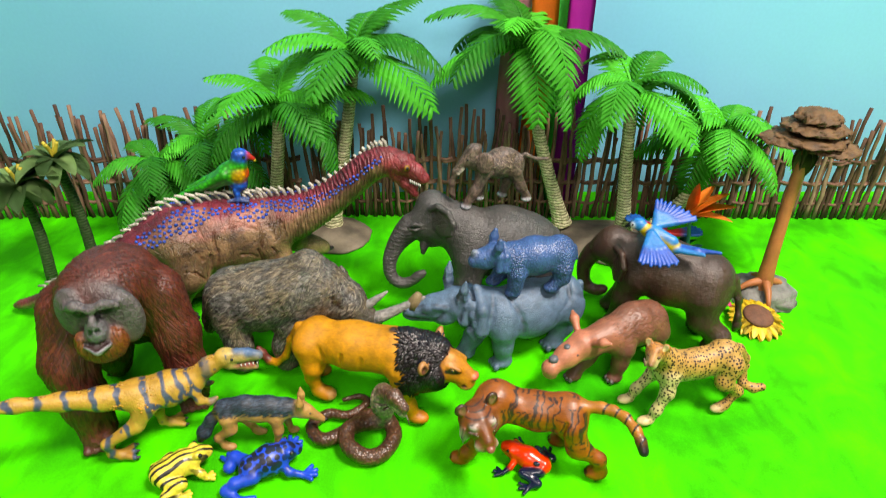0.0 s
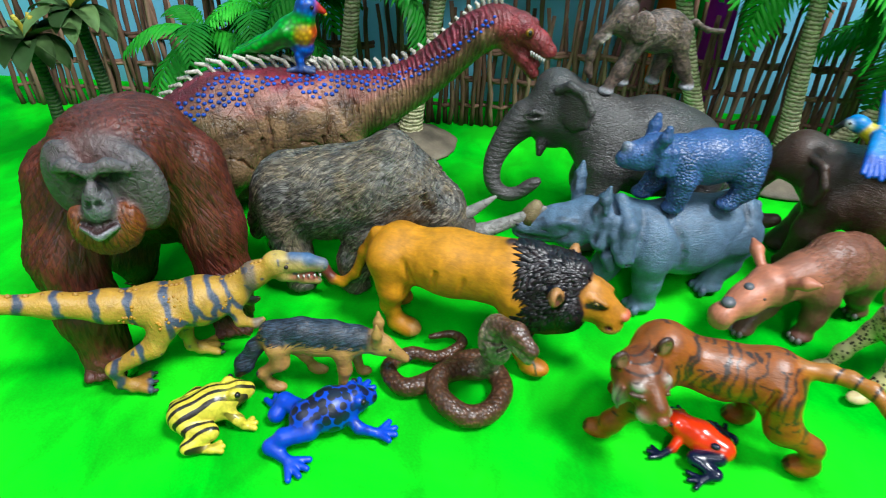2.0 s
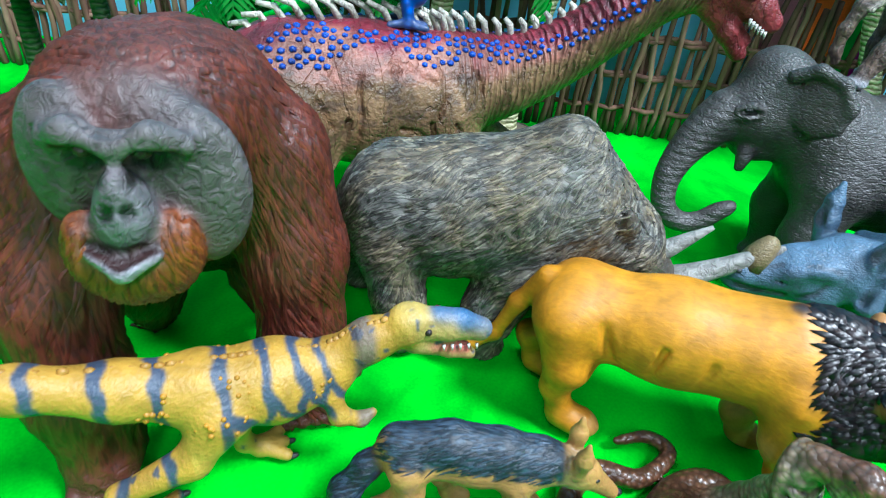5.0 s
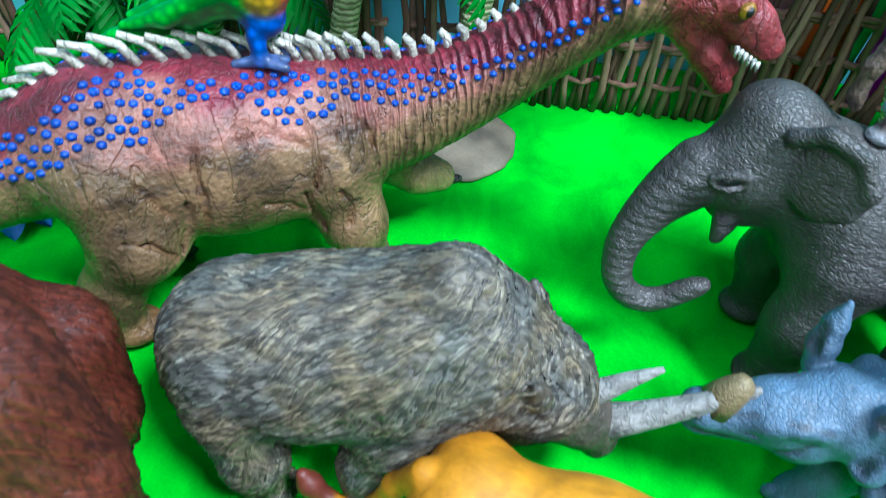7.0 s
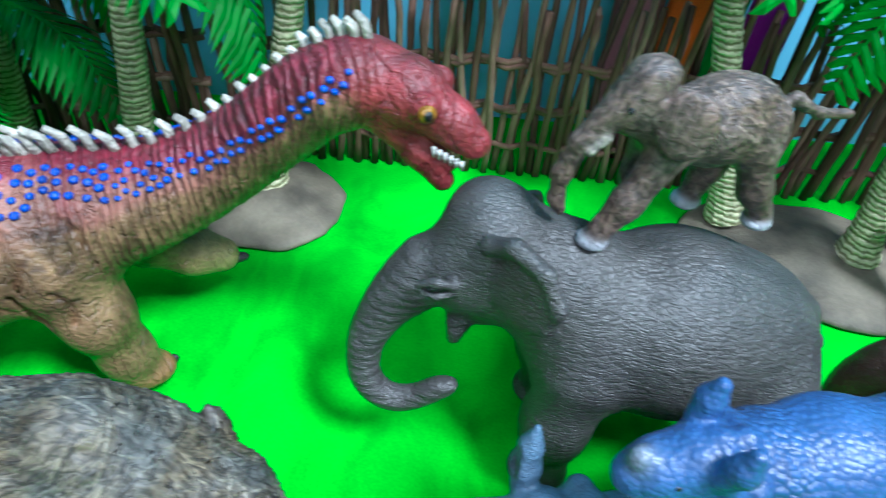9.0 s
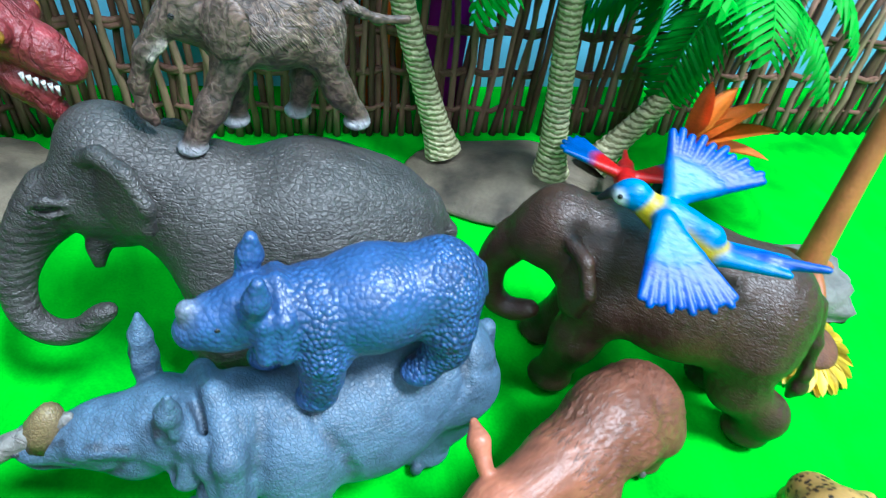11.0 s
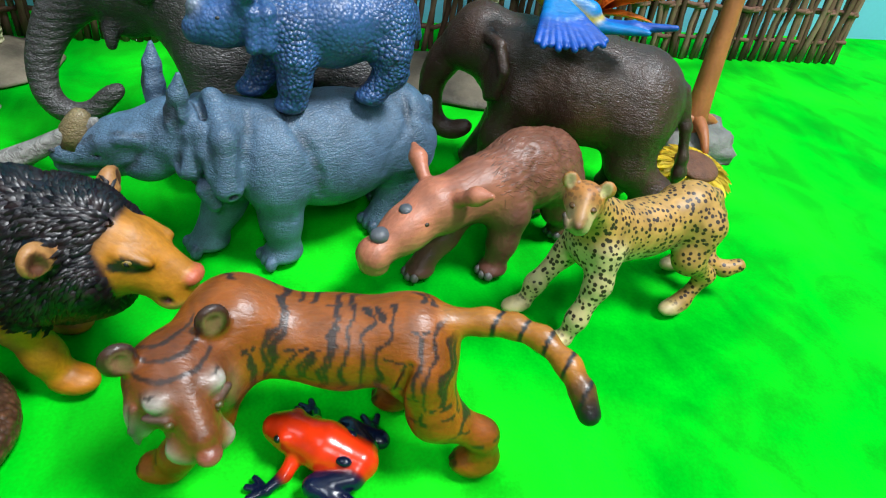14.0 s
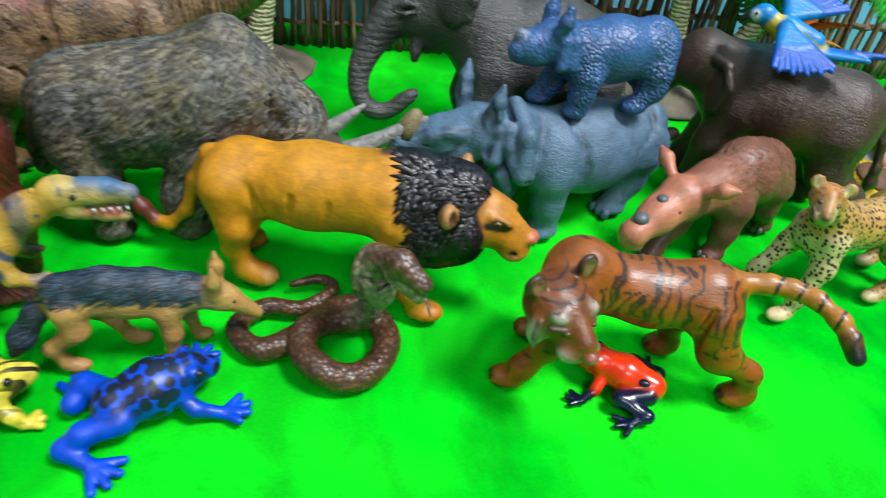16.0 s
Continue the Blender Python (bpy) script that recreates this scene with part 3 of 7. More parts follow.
def frond_mesh(seed, length, droop, material, leaf=0.36, pairs=19):
    """A feathered palm leaf along +x that arches and droops: a ridged rib and tapering leaflets."""
    rng = random.Random(seed)
    bm = bmesh.new()
    n = pairs + 2

    def rib(t):
        a = t * droop
        return Vector((length * (math.sin(a) / droop if droop else t), 0, length * (0.18 * t * (1 - t) * 2 - (1 - math.cos(a)) / droop + 0.10 * t)))

    tube(bm, [rib(i / (n - 1)) for i in range(n)], [length * 0.018 * (1.2 - i / (n - 1)) for i in range(n)], 5)
    for i in range(1, n):
        t = i / (n - 1)
        p = rib(t)
        d = (rib(min(t + 0.02, 1)) - rib(t - 0.02)).normalized()
        up = Vector((0, 1, 0)).cross(d) * -1.0
        size = length * leaf * (math.sin(math.pi * (0.12 + 0.80 * t)) ** 0.8) * rng.uniform(0.92, 1.06)
        for s in (1, -1):
            out = (d * (0.55 + 0.35 * t) + Vector((0, s, 0)) - up * rng.uniform(0.28, 0.42)).normalized()
            w = d * length * 0.026
            tip = p + out * size - up * size * 0.12
            mid = p + out * size * 0.55 + up * size * 0.02
            lift = up * length * 0.010
            a, b = bm.verts.new(p - w * 0.8), bm.verts.new(p + w * 0.8)
            c, e = bm.verts.new(mid - w * 1.15), bm.verts.new(mid + w * 1.15)
            r, g = bm.verts.new(mid + lift), bm.verts.new(p + lift)
            q = bm.verts.new(tip)
            u = bm.verts.new(mid - lift * 0.6)
            fs = [(a, c, r, g), (g, r, e, b), (c, q, r), (r, q, e), (a, u, c), (a, b, u), (b, e, u), (c, u, q), (u, e, q)]
            for f in fs:
                bm.faces.new(f if s > 0 else f[::-1])
    bmesh.ops.recalc_face_normals(bm, faces=bm.faces[:])
    return from_bm("frond", bm, material, False)


FRONDS = [frond_mesh(i, 0.092, (0.8, 1.1, 1.4, 1.7)[i % 4], FROND, 0.34, 17) for i in range(6)]


def palm_tree(base, crown, count, size, seed, label, r0=0.0072, r1=0.0052, spin=0.0, low=0.5, bend=0.06):
    """A ringed trunk from base to crown with a head of feathered fronds."""
    rng = random.Random(seed)
    root = empty("palm_tree", Matrix.Translation(base), label, "palm tree", "palms along the fence")
    top = Vector(crown) - Vector(base)
    bow = Vector((top.x * bend, 0, 0))
    path = curve_points([(0, 0, 0), top * 0.5 + bow, top], 60)
    bm = bmesh.new()
    rad = []
    for i in range(60):
        t = i / 59
        flare = 1 + 0.55 * math.exp(-t * 14)
        rad.append((r0 + (r1 - r0) * t) * flare * (1.0 + (0.045 if i % 2 else -0.02)))
    tube(bm, path, rad, 12)
    part("trunk", from_bm("trunk", bm, TRUNK, False), root, "straw-brown ringed trunk")
    bm = bmesh.new()
    bmesh.ops.create_icosphere(bm, subdivisions=2, radius=r1 * 1.7)
    bmesh.ops.scale(bm, vec=(1, 1, 1.3), verts=bm.verts)
    part("crown_heart", from_bm("crown_heart", bm, FROND), root, at=Matrix.Translation(top))
    for i in range(count):
        a = spin + 2.399963 * i + rng.uniform(-0.12, 0.12)
        t = i / max(count - 1, 1)
        tilt = 0.95 - (0.95 + low) * t + rng.uniform(-0.1, 0.1)
        s = size * rng.uniform(0.9, 1.1) * (0.78 if t < 0.2 else 1.0)
        m = Matrix.LocRotScale(top + Vector((0, 0, 0.004 * (1 - t))), Euler((rng.uniform(-0.2, 0.2), -tilt, a)), (s, s, s))
        part("frond", FRONDS[rng.randrange(6)], root, at=m)
    return root


def rock_mound(x, y, rx, ry, h, seed, label, turn=0.0):
    """Low moulded plastic stand with a soft uneven rim."""
    bm = bmesh.new()
    rings = []
    for j, (s, z) in enumerate(((1.0, 0.0), (1.005, 0.08), (0.985, 0.18), (0.94, 0.27), (0.86, 0.36), (0.74, 0.46), (0.6, 0.6), (0.42, 0.8), (0.2, 0.96))):
        ring = []
        for k in range(64):
            a = 2 * math.pi * k / 64
            w = 1 + 0.10 * noise.noise((math.cos(a) * 1.4, math.sin(a) * 1.4, seed)) + 0.05 * noise.noise((math.cos(a) * 4, math.sin(a) * 4, seed + 9))
            ring.append(bm.verts.new((rx * s * w * math.cos(a), ry * s * w * math.sin(a), h * z * (1 + 0.25 * noise.noise((a, s * 3, seed))))))
        rings.append(ring)
    for a, b in zip(rings, rings[1:]):
        for k in range(64):
            bm.faces.new((a[k], a[(k + 1) % 64], b[(k + 1) % 64], b[k]))
    bm.faces.new(rings[0][::-1])
    bm.faces.new(rings[-1])
    ob = new("rock_mound", from_bm("rock_mound", bm, BASE))
    ob.matrix_world = pose(x, y, 0, 0, 0, turn)
    return tagged(ob, label, "mound")


rock_mound(-0.018, 0.617, 0.040, 0.036, 0.012, 1, "round sandy brown moulded mound on the green cloth", -30)
rock_mound(-0.078, 0.604, 0.034, 0.030, 0.010, 2, "sandy brown moulded mound behind the sauropod figure", 10)
rock_mound(0.262, 0.624, 0.068, 0.043, 0.014, 3, "wide sandy brown moulded mound carrying three palms", -10)
rock_mound(-0.185, 0.604, 0.036, 0.028, 0.010, 5, "sandy brown moulded mound close to the twig fence", 5)

palm_tree((-0.020, 0.622, 0.010), (0.010, 0.640, 0.176), 13, 1.02, 11, "tall toy palm with glossy green fronds and ringed trunk", spin=0.4, low=0.15)
palm_tree((-0.078, 0.604, 0.008), (-0.055, 0.604, 0.138), 12, 0.92, 12, "toy palm with arching green fronds behind the sauropod", spin=1.1, low=0.25)
palm_tree((0.218, 0.640, 0.010), (0.166, 0.660, 0.182), 13, 1.02, 13, "tall leaning toy palm with green fronds before the coloured strips", spin=2.0, low=0.2)
palm_tree((0.276, 0.618, 0.012), (0.264, 0.628, 0.154), 12, 0.92, 14, "medium toy palm with drooping green fronds and a ringed trunk", spin=0.9, low=0.4)
palm_tree((0.305, 0.630, 0.010), (0.366, 0.655, 0.108), 12, 0.92, 15, "short strongly leaning toy palm with drooping green fronds", spin=2.6, low=0.5, bend=0.18)
palm_tree((-0.185, 0.604, 0.008), (-0.177, 0.598, 0.080), 11, 0.78, 16, "short toy palm with drooping fronds before the fence", spin=0.2, low=0.7)
palm_tree((-0.150, 0.622, 0.000), (-0.138, 0.624, 0.088), 10, 0.85, 17, "short toy palm with broad green fronds before the fence", spin=1.7, low=0.5)


def strap_leaf(length, width, droop, material, fold=0.35, rise=0.25):
    """A broad strap leaf along +x with a raised middle and a pointed end."""
    bm = bmesh.new()
    rows, n = [], 11
    for i in range(n):
        t = i / (n - 1)
        a = t * droop
        p = Vector((length * math.sin(a) / droop, 0, length * (rise * t - (1 - math.cos(a)) / droop)))
        w = width * (math.sin(math.pi * min(1, 0.16 + 0.84 * t)) ** 0.7)
        rows.append([bm.verts.new(p + Vector((0, y * w, abs(y) * w * fold))) for y in (-1, -0.5, 0, 0.5, 1)])
    for a, b in zip(rows, rows[1:]):
        for k in range(4):
            bm.faces.new((a[k], a[k + 1], b[k + 1], b[k]))
    bmesh.ops.solidify(bm, geom=bm.faces[:], thickness=length * 0.018)
    return from_bm("leaf", bm, material)


OLIVE_LEAVES = [strap_leaf(0.040, 0.0076, d, FROND_OLIVE) for d in (0.8, 1.2, 1.6)]


def blossom_plant(base, crown, seed, label):
    rng = random.Random(seed)
    root = empty("flowering_plant", Matrix.Translation(base), label, "plant", "olive plants with yellow blossoms")
    top = Vector(crown) - Vector(base)
    bm = bmesh.new()
    tube(bm, curve_points([(0, 0, 0), top * 0.5 + Vector((0.003, 0, 0)), top], 14), [0.0052 - 0.0014 * i / 13 for i in range(14)], 9)
    part("stem", from_bm("stem", bm, STEM_DARK), root)
    for i in range(15):
        a = 2.399963 * i
        tilt = 0.45 - 0.75 * i / 14 + rng.uniform(-0.1, 0.1)
        s = rng.uniform(0.9, 1.15)
        part("leaf", OLIVE_LEAVES[i % 3], root, at=Matrix.LocRotScale(top, Euler((0, -tilt, a)), (s, s, s)))
    for i in range(4):
        bm = bmesh.new()
        pts = [(0.004 * k / 9 * math.cos(i * 1.6) + 0.0045 * math.cos(i * 1.6) * math.sin(k * 0.42), 0.0045 * math.sin(i * 1.6) * (k / 9 + math.sin(k * 0.42)), 0.013 * math.sin(k * 0.36)) for k in range(10)]
        tube(bm, pts, [0.0017 - 0.00009 * k for k in range(10)], 6)
        part("blossom_curl", from_bm("blossom_curl", bm, YELLOW_CURL), root, "curled yellow blossom", Matrix.Translation(top + Vector((0, 0, 0.003))))
    return root


blossom_plant((-0.262, 0.520, -0.001), (-0.252, 0.512, 0.100), 21, "dark olive toy plant with strap leaves and yellow blossoms")
blossom_plant((-0.236, 0.548, -0.001), (-0.230, 0.534, 0.114), 22, "taller dark olive toy plant with curled yellow blossoms")


def flat_tree():
    """Orange-trunked tree with stacked rusty crowns on a grey rock."""
    root = empty("toy_tree", Matrix.Translation((0.388, 0.540, 0)), "toy tree with orange trunk and stacked rusty brown crown", "tree")
    bm = bmesh.new()
    bmesh.ops.create_icosphere(bm, subdivisions=4, radius=1)
    for v in bm.verts:
        n = v.co.normalized()
        w = 1 + 0.22 * noise.noise(n * 2.1) + 0.10 * noise.noise(n * 5.5)
        v.co = Vector((n.x * 0.029 * w, n.y * 0.026 * w, max(-0.001, n.z * 0.018 * w)))
    part("rock", from_bm("rock", bm, ROCK), root, "rough grey rock base")
    bm = bmesh.new()
    path = curve_points([(-0.004, -0.006, 0.004), (-0.003, -0.001, 0.045), (0.000, 0.006, 0.09), (0.005, 0.014, 0.144)], 26)
    tube(bm, path, [0.0066 * (1 + 0.6 * math.exp(-i / 2.2)) - 0.0024 * i / 25 for i in range(26)], 12)
    for a in (0.3, 1.7, 3.2, 4.6):
        tube(bm, curve_points([(-0.004, -0.006, 0.020), (-0.004 + 0.013 * math.cos(a), -0.006 + 0.013 * math.sin(a), 0.017), (-0.004 + 0.024 * math.cos(a), -0.006 + 0.024 * math.sin(a), 0.009)], 8), [0.0045 - 0.0004 * i for i in range(8)], 8)
    part("trunk", from_bm("trunk", bm, ORANGE_BARK), root, "smooth orange-brown trunk with spread roots")
    for x, y, z, r, h, s in ((0.004, 0.014, 0.148, 0.028, 0.0036, 1), (0.018, 0.008, 0.142, 0.023, 0.0034, 2), (-0.014, 0.014, 0.145, 0.020, 0.0034, 3), (0.007, 0.016, 0.156, 0.025, 0.0040, 4), (0.007, 0.017, 0.164, 0.018, 0.0050, 5)):
        bm = bmesh.new()
        bmesh.ops.create_icosphere(bm, subdivisions=4, radius=1)
        for v in bm.verts:
            n = v.co.normalized()
            rim = 1 + 0.14 * noise.noise((n.x * 4, n.y * 4, s)) + 0.16 * noise.noise((n.x * 13, n.y * 13, s))
            crust = 0.45 * noise.noise((n.x * 11, n.y * 11, s + 4)) + 0.35 * noise.noise((n.x * 24, n.y * 24, s + 4)) - 0.5 * (n.x * n.x + n.y * n.y)
            v.co = Vector((n.x * r * rim, n.y * r * rim, (n.z * (1.0 if n.z > 0 else 0.35) + crust) * h))
        part("crown_layer", from_bm("crown_layer", bm, CROWN_BROWN), root, "crusty rust-brown foliage layer", Matrix.Translation((x, y, z)))
    leaf = strap_leaf(0.030, 0.0055, 1.5, OLIVE_LEAF, 0.3, -0.2)
    for a in (0.2, 1.3, 2.6, 3.6, 4.6, 5.5):
        part("hanging_leaf", leaf, root, "drooping olive leaf", Matrix.LocRotScale((0.005, 0.013, 0.142), Euler((0, 0.6, a)), None))
    return root


flat_tree()


def sunflower():
    root = empty("sunflower", pose(0.367, 0.496, 0.0080, 13, 0, 14), "yellow toy sunflower head with brown centre lying on the cloth", "flower")
    bm = bmesh.new()
    bmesh.ops.create_icosphere(bm, subdivisions=3, radius=1)
    bmesh.ops.scale(bm, vec=(0.0125, 0.0125, 0.0038), verts=bm.verts)
    part("seed_disc", from_bm("seed_disc", bm, SUN_BROWN), root, "brown seed disc", Matrix.Translation((0, 0, 0.002)))
    petal = strap_leaf(0.0145, 0.0030, 0.5, SUN_YELLOW, 0.25, 0.1)
    for ring, (count, r, z, s) in enumerate(((20, 0.0095, 0.001, 1.0), (18, 0.0085, -0.001, 1.08))):
        for i in range(count):
            a = 2 * math.pi * (i + 0.5 * ring) / count
            part("petal", petal, root, at=Matrix.LocRotScale((r * math.cos(a), r * math.sin(a), z), Euler((0, 0.12, a)), (s, s, s)))
    return root


sunflower()


def petal_flower(at, material, count, length, label):
    root = empty("toy_flower", at, label, "flower")
    petal = strap_leaf(length, length * 0.26, 1.0, material, 0.3, 0.35)
    for i in range(count):
        part("petal", petal, root, at=pose(0, 0, 0.003, 0, 8, 360 * i / count))
    bm = bmesh.new()
    bmesh.ops.create_icosphere(bm, subdivisions=2, radius=length * 0.2)
    part("flower_centre", from_bm("flower_centre", bm, SUN_YELLOW), root, at=Matrix.Translation((0, 0, 0.004)))
    return root


petal_flower(pose(0.344, 0.520, 0.002, -12, 0, 15), PINK_PETAL, 6, 0.015, "hot pink toy flower lying on the green cloth")
petal_flower(pose(-0.196, 0.512, 0.002, -10, 5, 0), BLUE_PETAL, 7, 0.022, "light blue toy flower lying on the green cloth")


def spiky_plant():
    root = empty("spiky_plant", Matrix.Translation((0.318, 0.578, 0.0)), "dark teal spiky toy plant on the cloth", "plant")
    leaf = strap_leaf(0.042, 0.0045, 1.0, TEAL_LEAF, 0.5, 0.4)
    for i in range(14):
        t = 1.15 - 0.85 * (i / 13)
        part("leaf", leaf, root, at=Matrix.LocRotScale((0, 0, 0.003), Euler((0, -t, 2.399963 * i)), None))
    return root


spiky_plant()


def crested_flower():
    root = empty("crested_flower", Matrix.Translation((0.322, 0.572, 0.0)), "orange crested toy flower on a green stalk", "flower")
    bm = bmesh.new()
    tube(bm, curve_points([(0, 0, 0.002), (0.002, 0, 0.035), (-0.004, -0.004, 0.066)], 12), [0.0018] * 12, 7)
    part("stalk", from_bm("stalk", bm, TEAL_LEAF), root)
    petal = strap_leaf(0.036, 0.0056, 0.35, ORANGE_PETAL, 0.4, 0.1)
    for i, (yaw, tilt, s) in enumerate(((20, 62, 0.9), (5, 38, 1.1), (-8, 22, 1.15), (-15, 4, 1.05), (25, 15, 0.95), (60, 68, 0.85), (-40, 60, 0.7), (35, 44, 1.0))):
        part("petal", petal, root, "pointed orange petal", Matrix.LocRotScale((-0.004, -0.004, 0.064), Euler((0, -radians(tilt), radians(yaw))), (s, s, s)))
    return root


crested_flower()

# ---- the figures ----
SKIN_FUR = toy("short_fur_paint", 0.5, "fur", scale=1.6, strength=0.35, depth=0.0004)
SKIN_HAIR = toy("long_hair_paint", 0.5, "wool", scale=1.4, strength=0.5, depth=0.0006, amount=0.0, size=(0.8, 1, 0.16), contrast=0.05)
SKIN_LION = toy("lion_paint", 0.5, "mane", scale=1.6, strength=0.35, depth=0.0004)
SKIN_WOOL = toy("shaggy_paint", 0.55, "wool", scale=1.35, strength=0.6, depth=0.0006, amount=0.5, size=(0.36, 1, 0.5), contrast=0.3)
SKIN_WRINKLE = toy("elephant_paint", 0.4, "wrinkle", strength=0.9, depth=0.0008, scale=1.0)
SKIN_DARK = toy("dark_elephant_paint", 0.4, "wrinkle", scale=1.4, strength=0.75, depth=0.0005)
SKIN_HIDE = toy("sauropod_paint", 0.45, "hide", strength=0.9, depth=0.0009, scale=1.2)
SKIN_RHINO = toy("rhino_paint", 0.46, "wrinkle", scale=1.5, strength=0.75, depth=0.0006)
SKIN_ARMOUR = toy("armour_paint", 0.38, "pebble", strength=0.4, depth=0.0005)
SKIN_TIGER = toy("tiger_paint", 0.38, "fur", scale=1.8, strength=0.45, depth=0.0004)
SKIN_CHEETAH = toy("cheetah_paint", 0.5, "spot", (0.022, 0.010, 0.006), 2.15, 0.3, 0.0003, 1.0, 0.38)
SKIN_TREX = toy("theropod_paint", 0.5, "skin", scale=1.4, strength=0.7, depth=0.0006)
SKIN_COBRA = toy("cobra_paint", 0.35, "scale", strength=0.7, depth=0.0008, scale=1.1)
SKIN_BLUE = toy("blue_frog_paint", 0.4, "spot", (0.004, 0.006, 0.02), 0.95, 0.15, 0.0003, 1.0, 0.55)
SKIN_YELLOW = toy("yellow_frog_paint", 0.35, "band", (0.012, 0.008, 0.006), 3.6, 0.15, 0.0003, 1.0)
SKIN_GLOSS = toy("gloss_paint", 0.22, "skin", strength=0.12, depth=0.0003)
SKIN_FEATHER = toy("feather_paint", 0.45, "fur", scale=1.3, strength=0.5, depth=0.0005)


def lion():
    tan, dk, mane = (0.60, 0.27, 0.045), (0.44, 0.17, 0.03), (0.016, 0.010, 0.016)
    f = Figure(1.0, 1.4)
    f.limb([(-36, 0, 44, 16), (-10, 0, 46, 17.5), (22, 0, 49, 18.5)], tan, 7)
    f.ball((-40, 0, 42), (15, 14.5, 17), tan, 9)
    f.ball((27, 0, 44), (14, 14, 18), tan, 7)
    for y, x in ((-11, -32), (11, -47)):
        f.limb([(-42, y * 0.8, 44, 12), (-38, y, 28, 8.5), (x - 8, y, 17, 5.5), (x - 4, y, 6, 5.2), (x + 3, y, 5, 6)], tan, 5)
        f.ball((x + 3, y, 4.5), (8, 6.2, 4.8), dk, 3)
    for y, x in ((-12, 38), (11, 24)):
        f.limb([(28, y * 0.9, 44, 11), (29, y, 28, 7.6), (x - 4, y, 14, 6), (x - 1, y, 6, 5.6)], tan, 5)
        f.ball((x + 3, y, 4.8), (8.4, 6.6, 5.2), dk, 3)
    f.limb([(-52, 0, 52, 4.2), (-60, 0, 38, 3.2), (-66, -1, 22, 2.6), (-74, -2, 14, 2.6), (-80, -2, 14, 3)], tan, 3)
    f.limb([(-80, -2, 14, 3.4), (-86, -2, 20, 3.6), (-88, -2, 24, 2)], (0.13, 0.03, 0.02), 2)
    for x, y, z, r in ((36, 0, 50, 17), (42, 0, 41, 16), (30, 0, 60, 8), (45, 0, 53, 14), (40, 0, 32, 11), (49, 8, 45, 11.5), (49, -8, 45, 11.5), (50, 0, 55, 10), (50, 0, 36, 10), (38, 11, 40, 10), (38, -11, 40, 10), (20, 0, 64, 4.5)):
        f.ball((x, y, z), r, mane, 5, mask=1)
    face = (0.50, 0.21, 0.04)
    f.ball((57, 0, 47), (12, 12, 12.5), face, 3)
    f.limb([(62, 0, 45, 9.6), (70, 0, 39, 8.4)], face, 4)
    f.limb([(60, 0, 53, 6), (72, 0, 43.5, 5)], face, 3)
    f.ball((71, 0, 35.5), (6.4, 7.6, 5.2), (0.60, 0.34, 0.12), 3)
    f.ball((76.4, 0, 42.4), (3.2, 4.8, 2.8), (0.50, 0.13, 0.07), 1.2)
    f.limb([(46, 13, 54, 4.2), (46.5, 17, 56, 4.2)], (0.42, 0.21, 0.085), 2, True)
    f.ball((46.5, 19, 57), (3.4, 5.2, 5.2), (0.42, 0.21, 0.085), 2, True)
    f.carve([(49.4, 21, 58, 2.2), (48.8, 20.4, 56, 2)], (0.13, 0.05, 0.03), True)
    f.carve([(74, 0, 38.4, 0.9), (70, 8.6, 37, 0.9), (64, 10, 36, 0.7)], (0.10, 0.03, 0.02), True)
    f.bead((63.2, 9.2, 50.6), (1.7, 1.1, 1.1), (0.30, 0.20, 0.06), True, part="eye")
    f.bead((64, 10, 50.6), (0.8, 0.7, 0.9), BLACK, True, on=1)
    f.limb([(61, 7.6, 52.6, 1.6), (68, 6.8, 50.2, 1.3)], (0.42, 0.18, 0.035), 2.5, True)
    for x in (-24, -12, 2):
        f.carve([(x, 16.4, 50, 1.2), (x - 2, 17, 40, 1.2), (x + 1, 14, 32, 1.0)], None, True)
    f.carve([(-30, 15, 50, 1.6), (-26, 14.5, 38, 1.6), (-30, 13, 28, 1.2)], None, True)
    def spray(v, col, mask):
        """Dark lids drawn round the eyes, a dark line down the nose and a paler belly."""
        p = np.stack([v[:, 0], np.abs(v[:, 1]), v[:, 2]], axis=1)
        for a, b in (((59.5, 10.6, 50.2), (63.2, 9.6, 52.2)), ((63.2, 9.6, 52.2), (68.5, 6.6, 48.6)), ((60.5, 10.6, 49.4), (67.5, 7.4, 48.4))):
            gap = Figure.dist(("c", np.array((*a, 0.0)), np.array((*b, 0.0))), p)
            col = blend(col, (0.015, 0.009, 0.008), step(-gap, -1.5, -0.8))
        return blend(col, (0.66, 0.40, 0.15), step(-v[:, 2], -34, -27) * (np.abs(v[:, 0]) < 26) * 0.6), mask

    return f.build("lion_figurine", pose(0.056, 0.391, 0, 0, 0, -14), SKIN_LION, "golden tan toy lion with glossy black mane, walking", "toy lion", spray, 0.35,
                   (locks(1500, 5, lambda p: np.stack([-1.0 + 0 * p[:, 0], 0.05 * p[:, 1], -0.6 - 0.4 * (p[:, 2] < 45)], axis=1), 6.5, 1.35, 1.7, (0.004, 0.004, 0.007), (0.022, 0.013, 0.014), lambda v, m: m * (v[:, 0] > 25), 0.8, "mane", 0.45),))


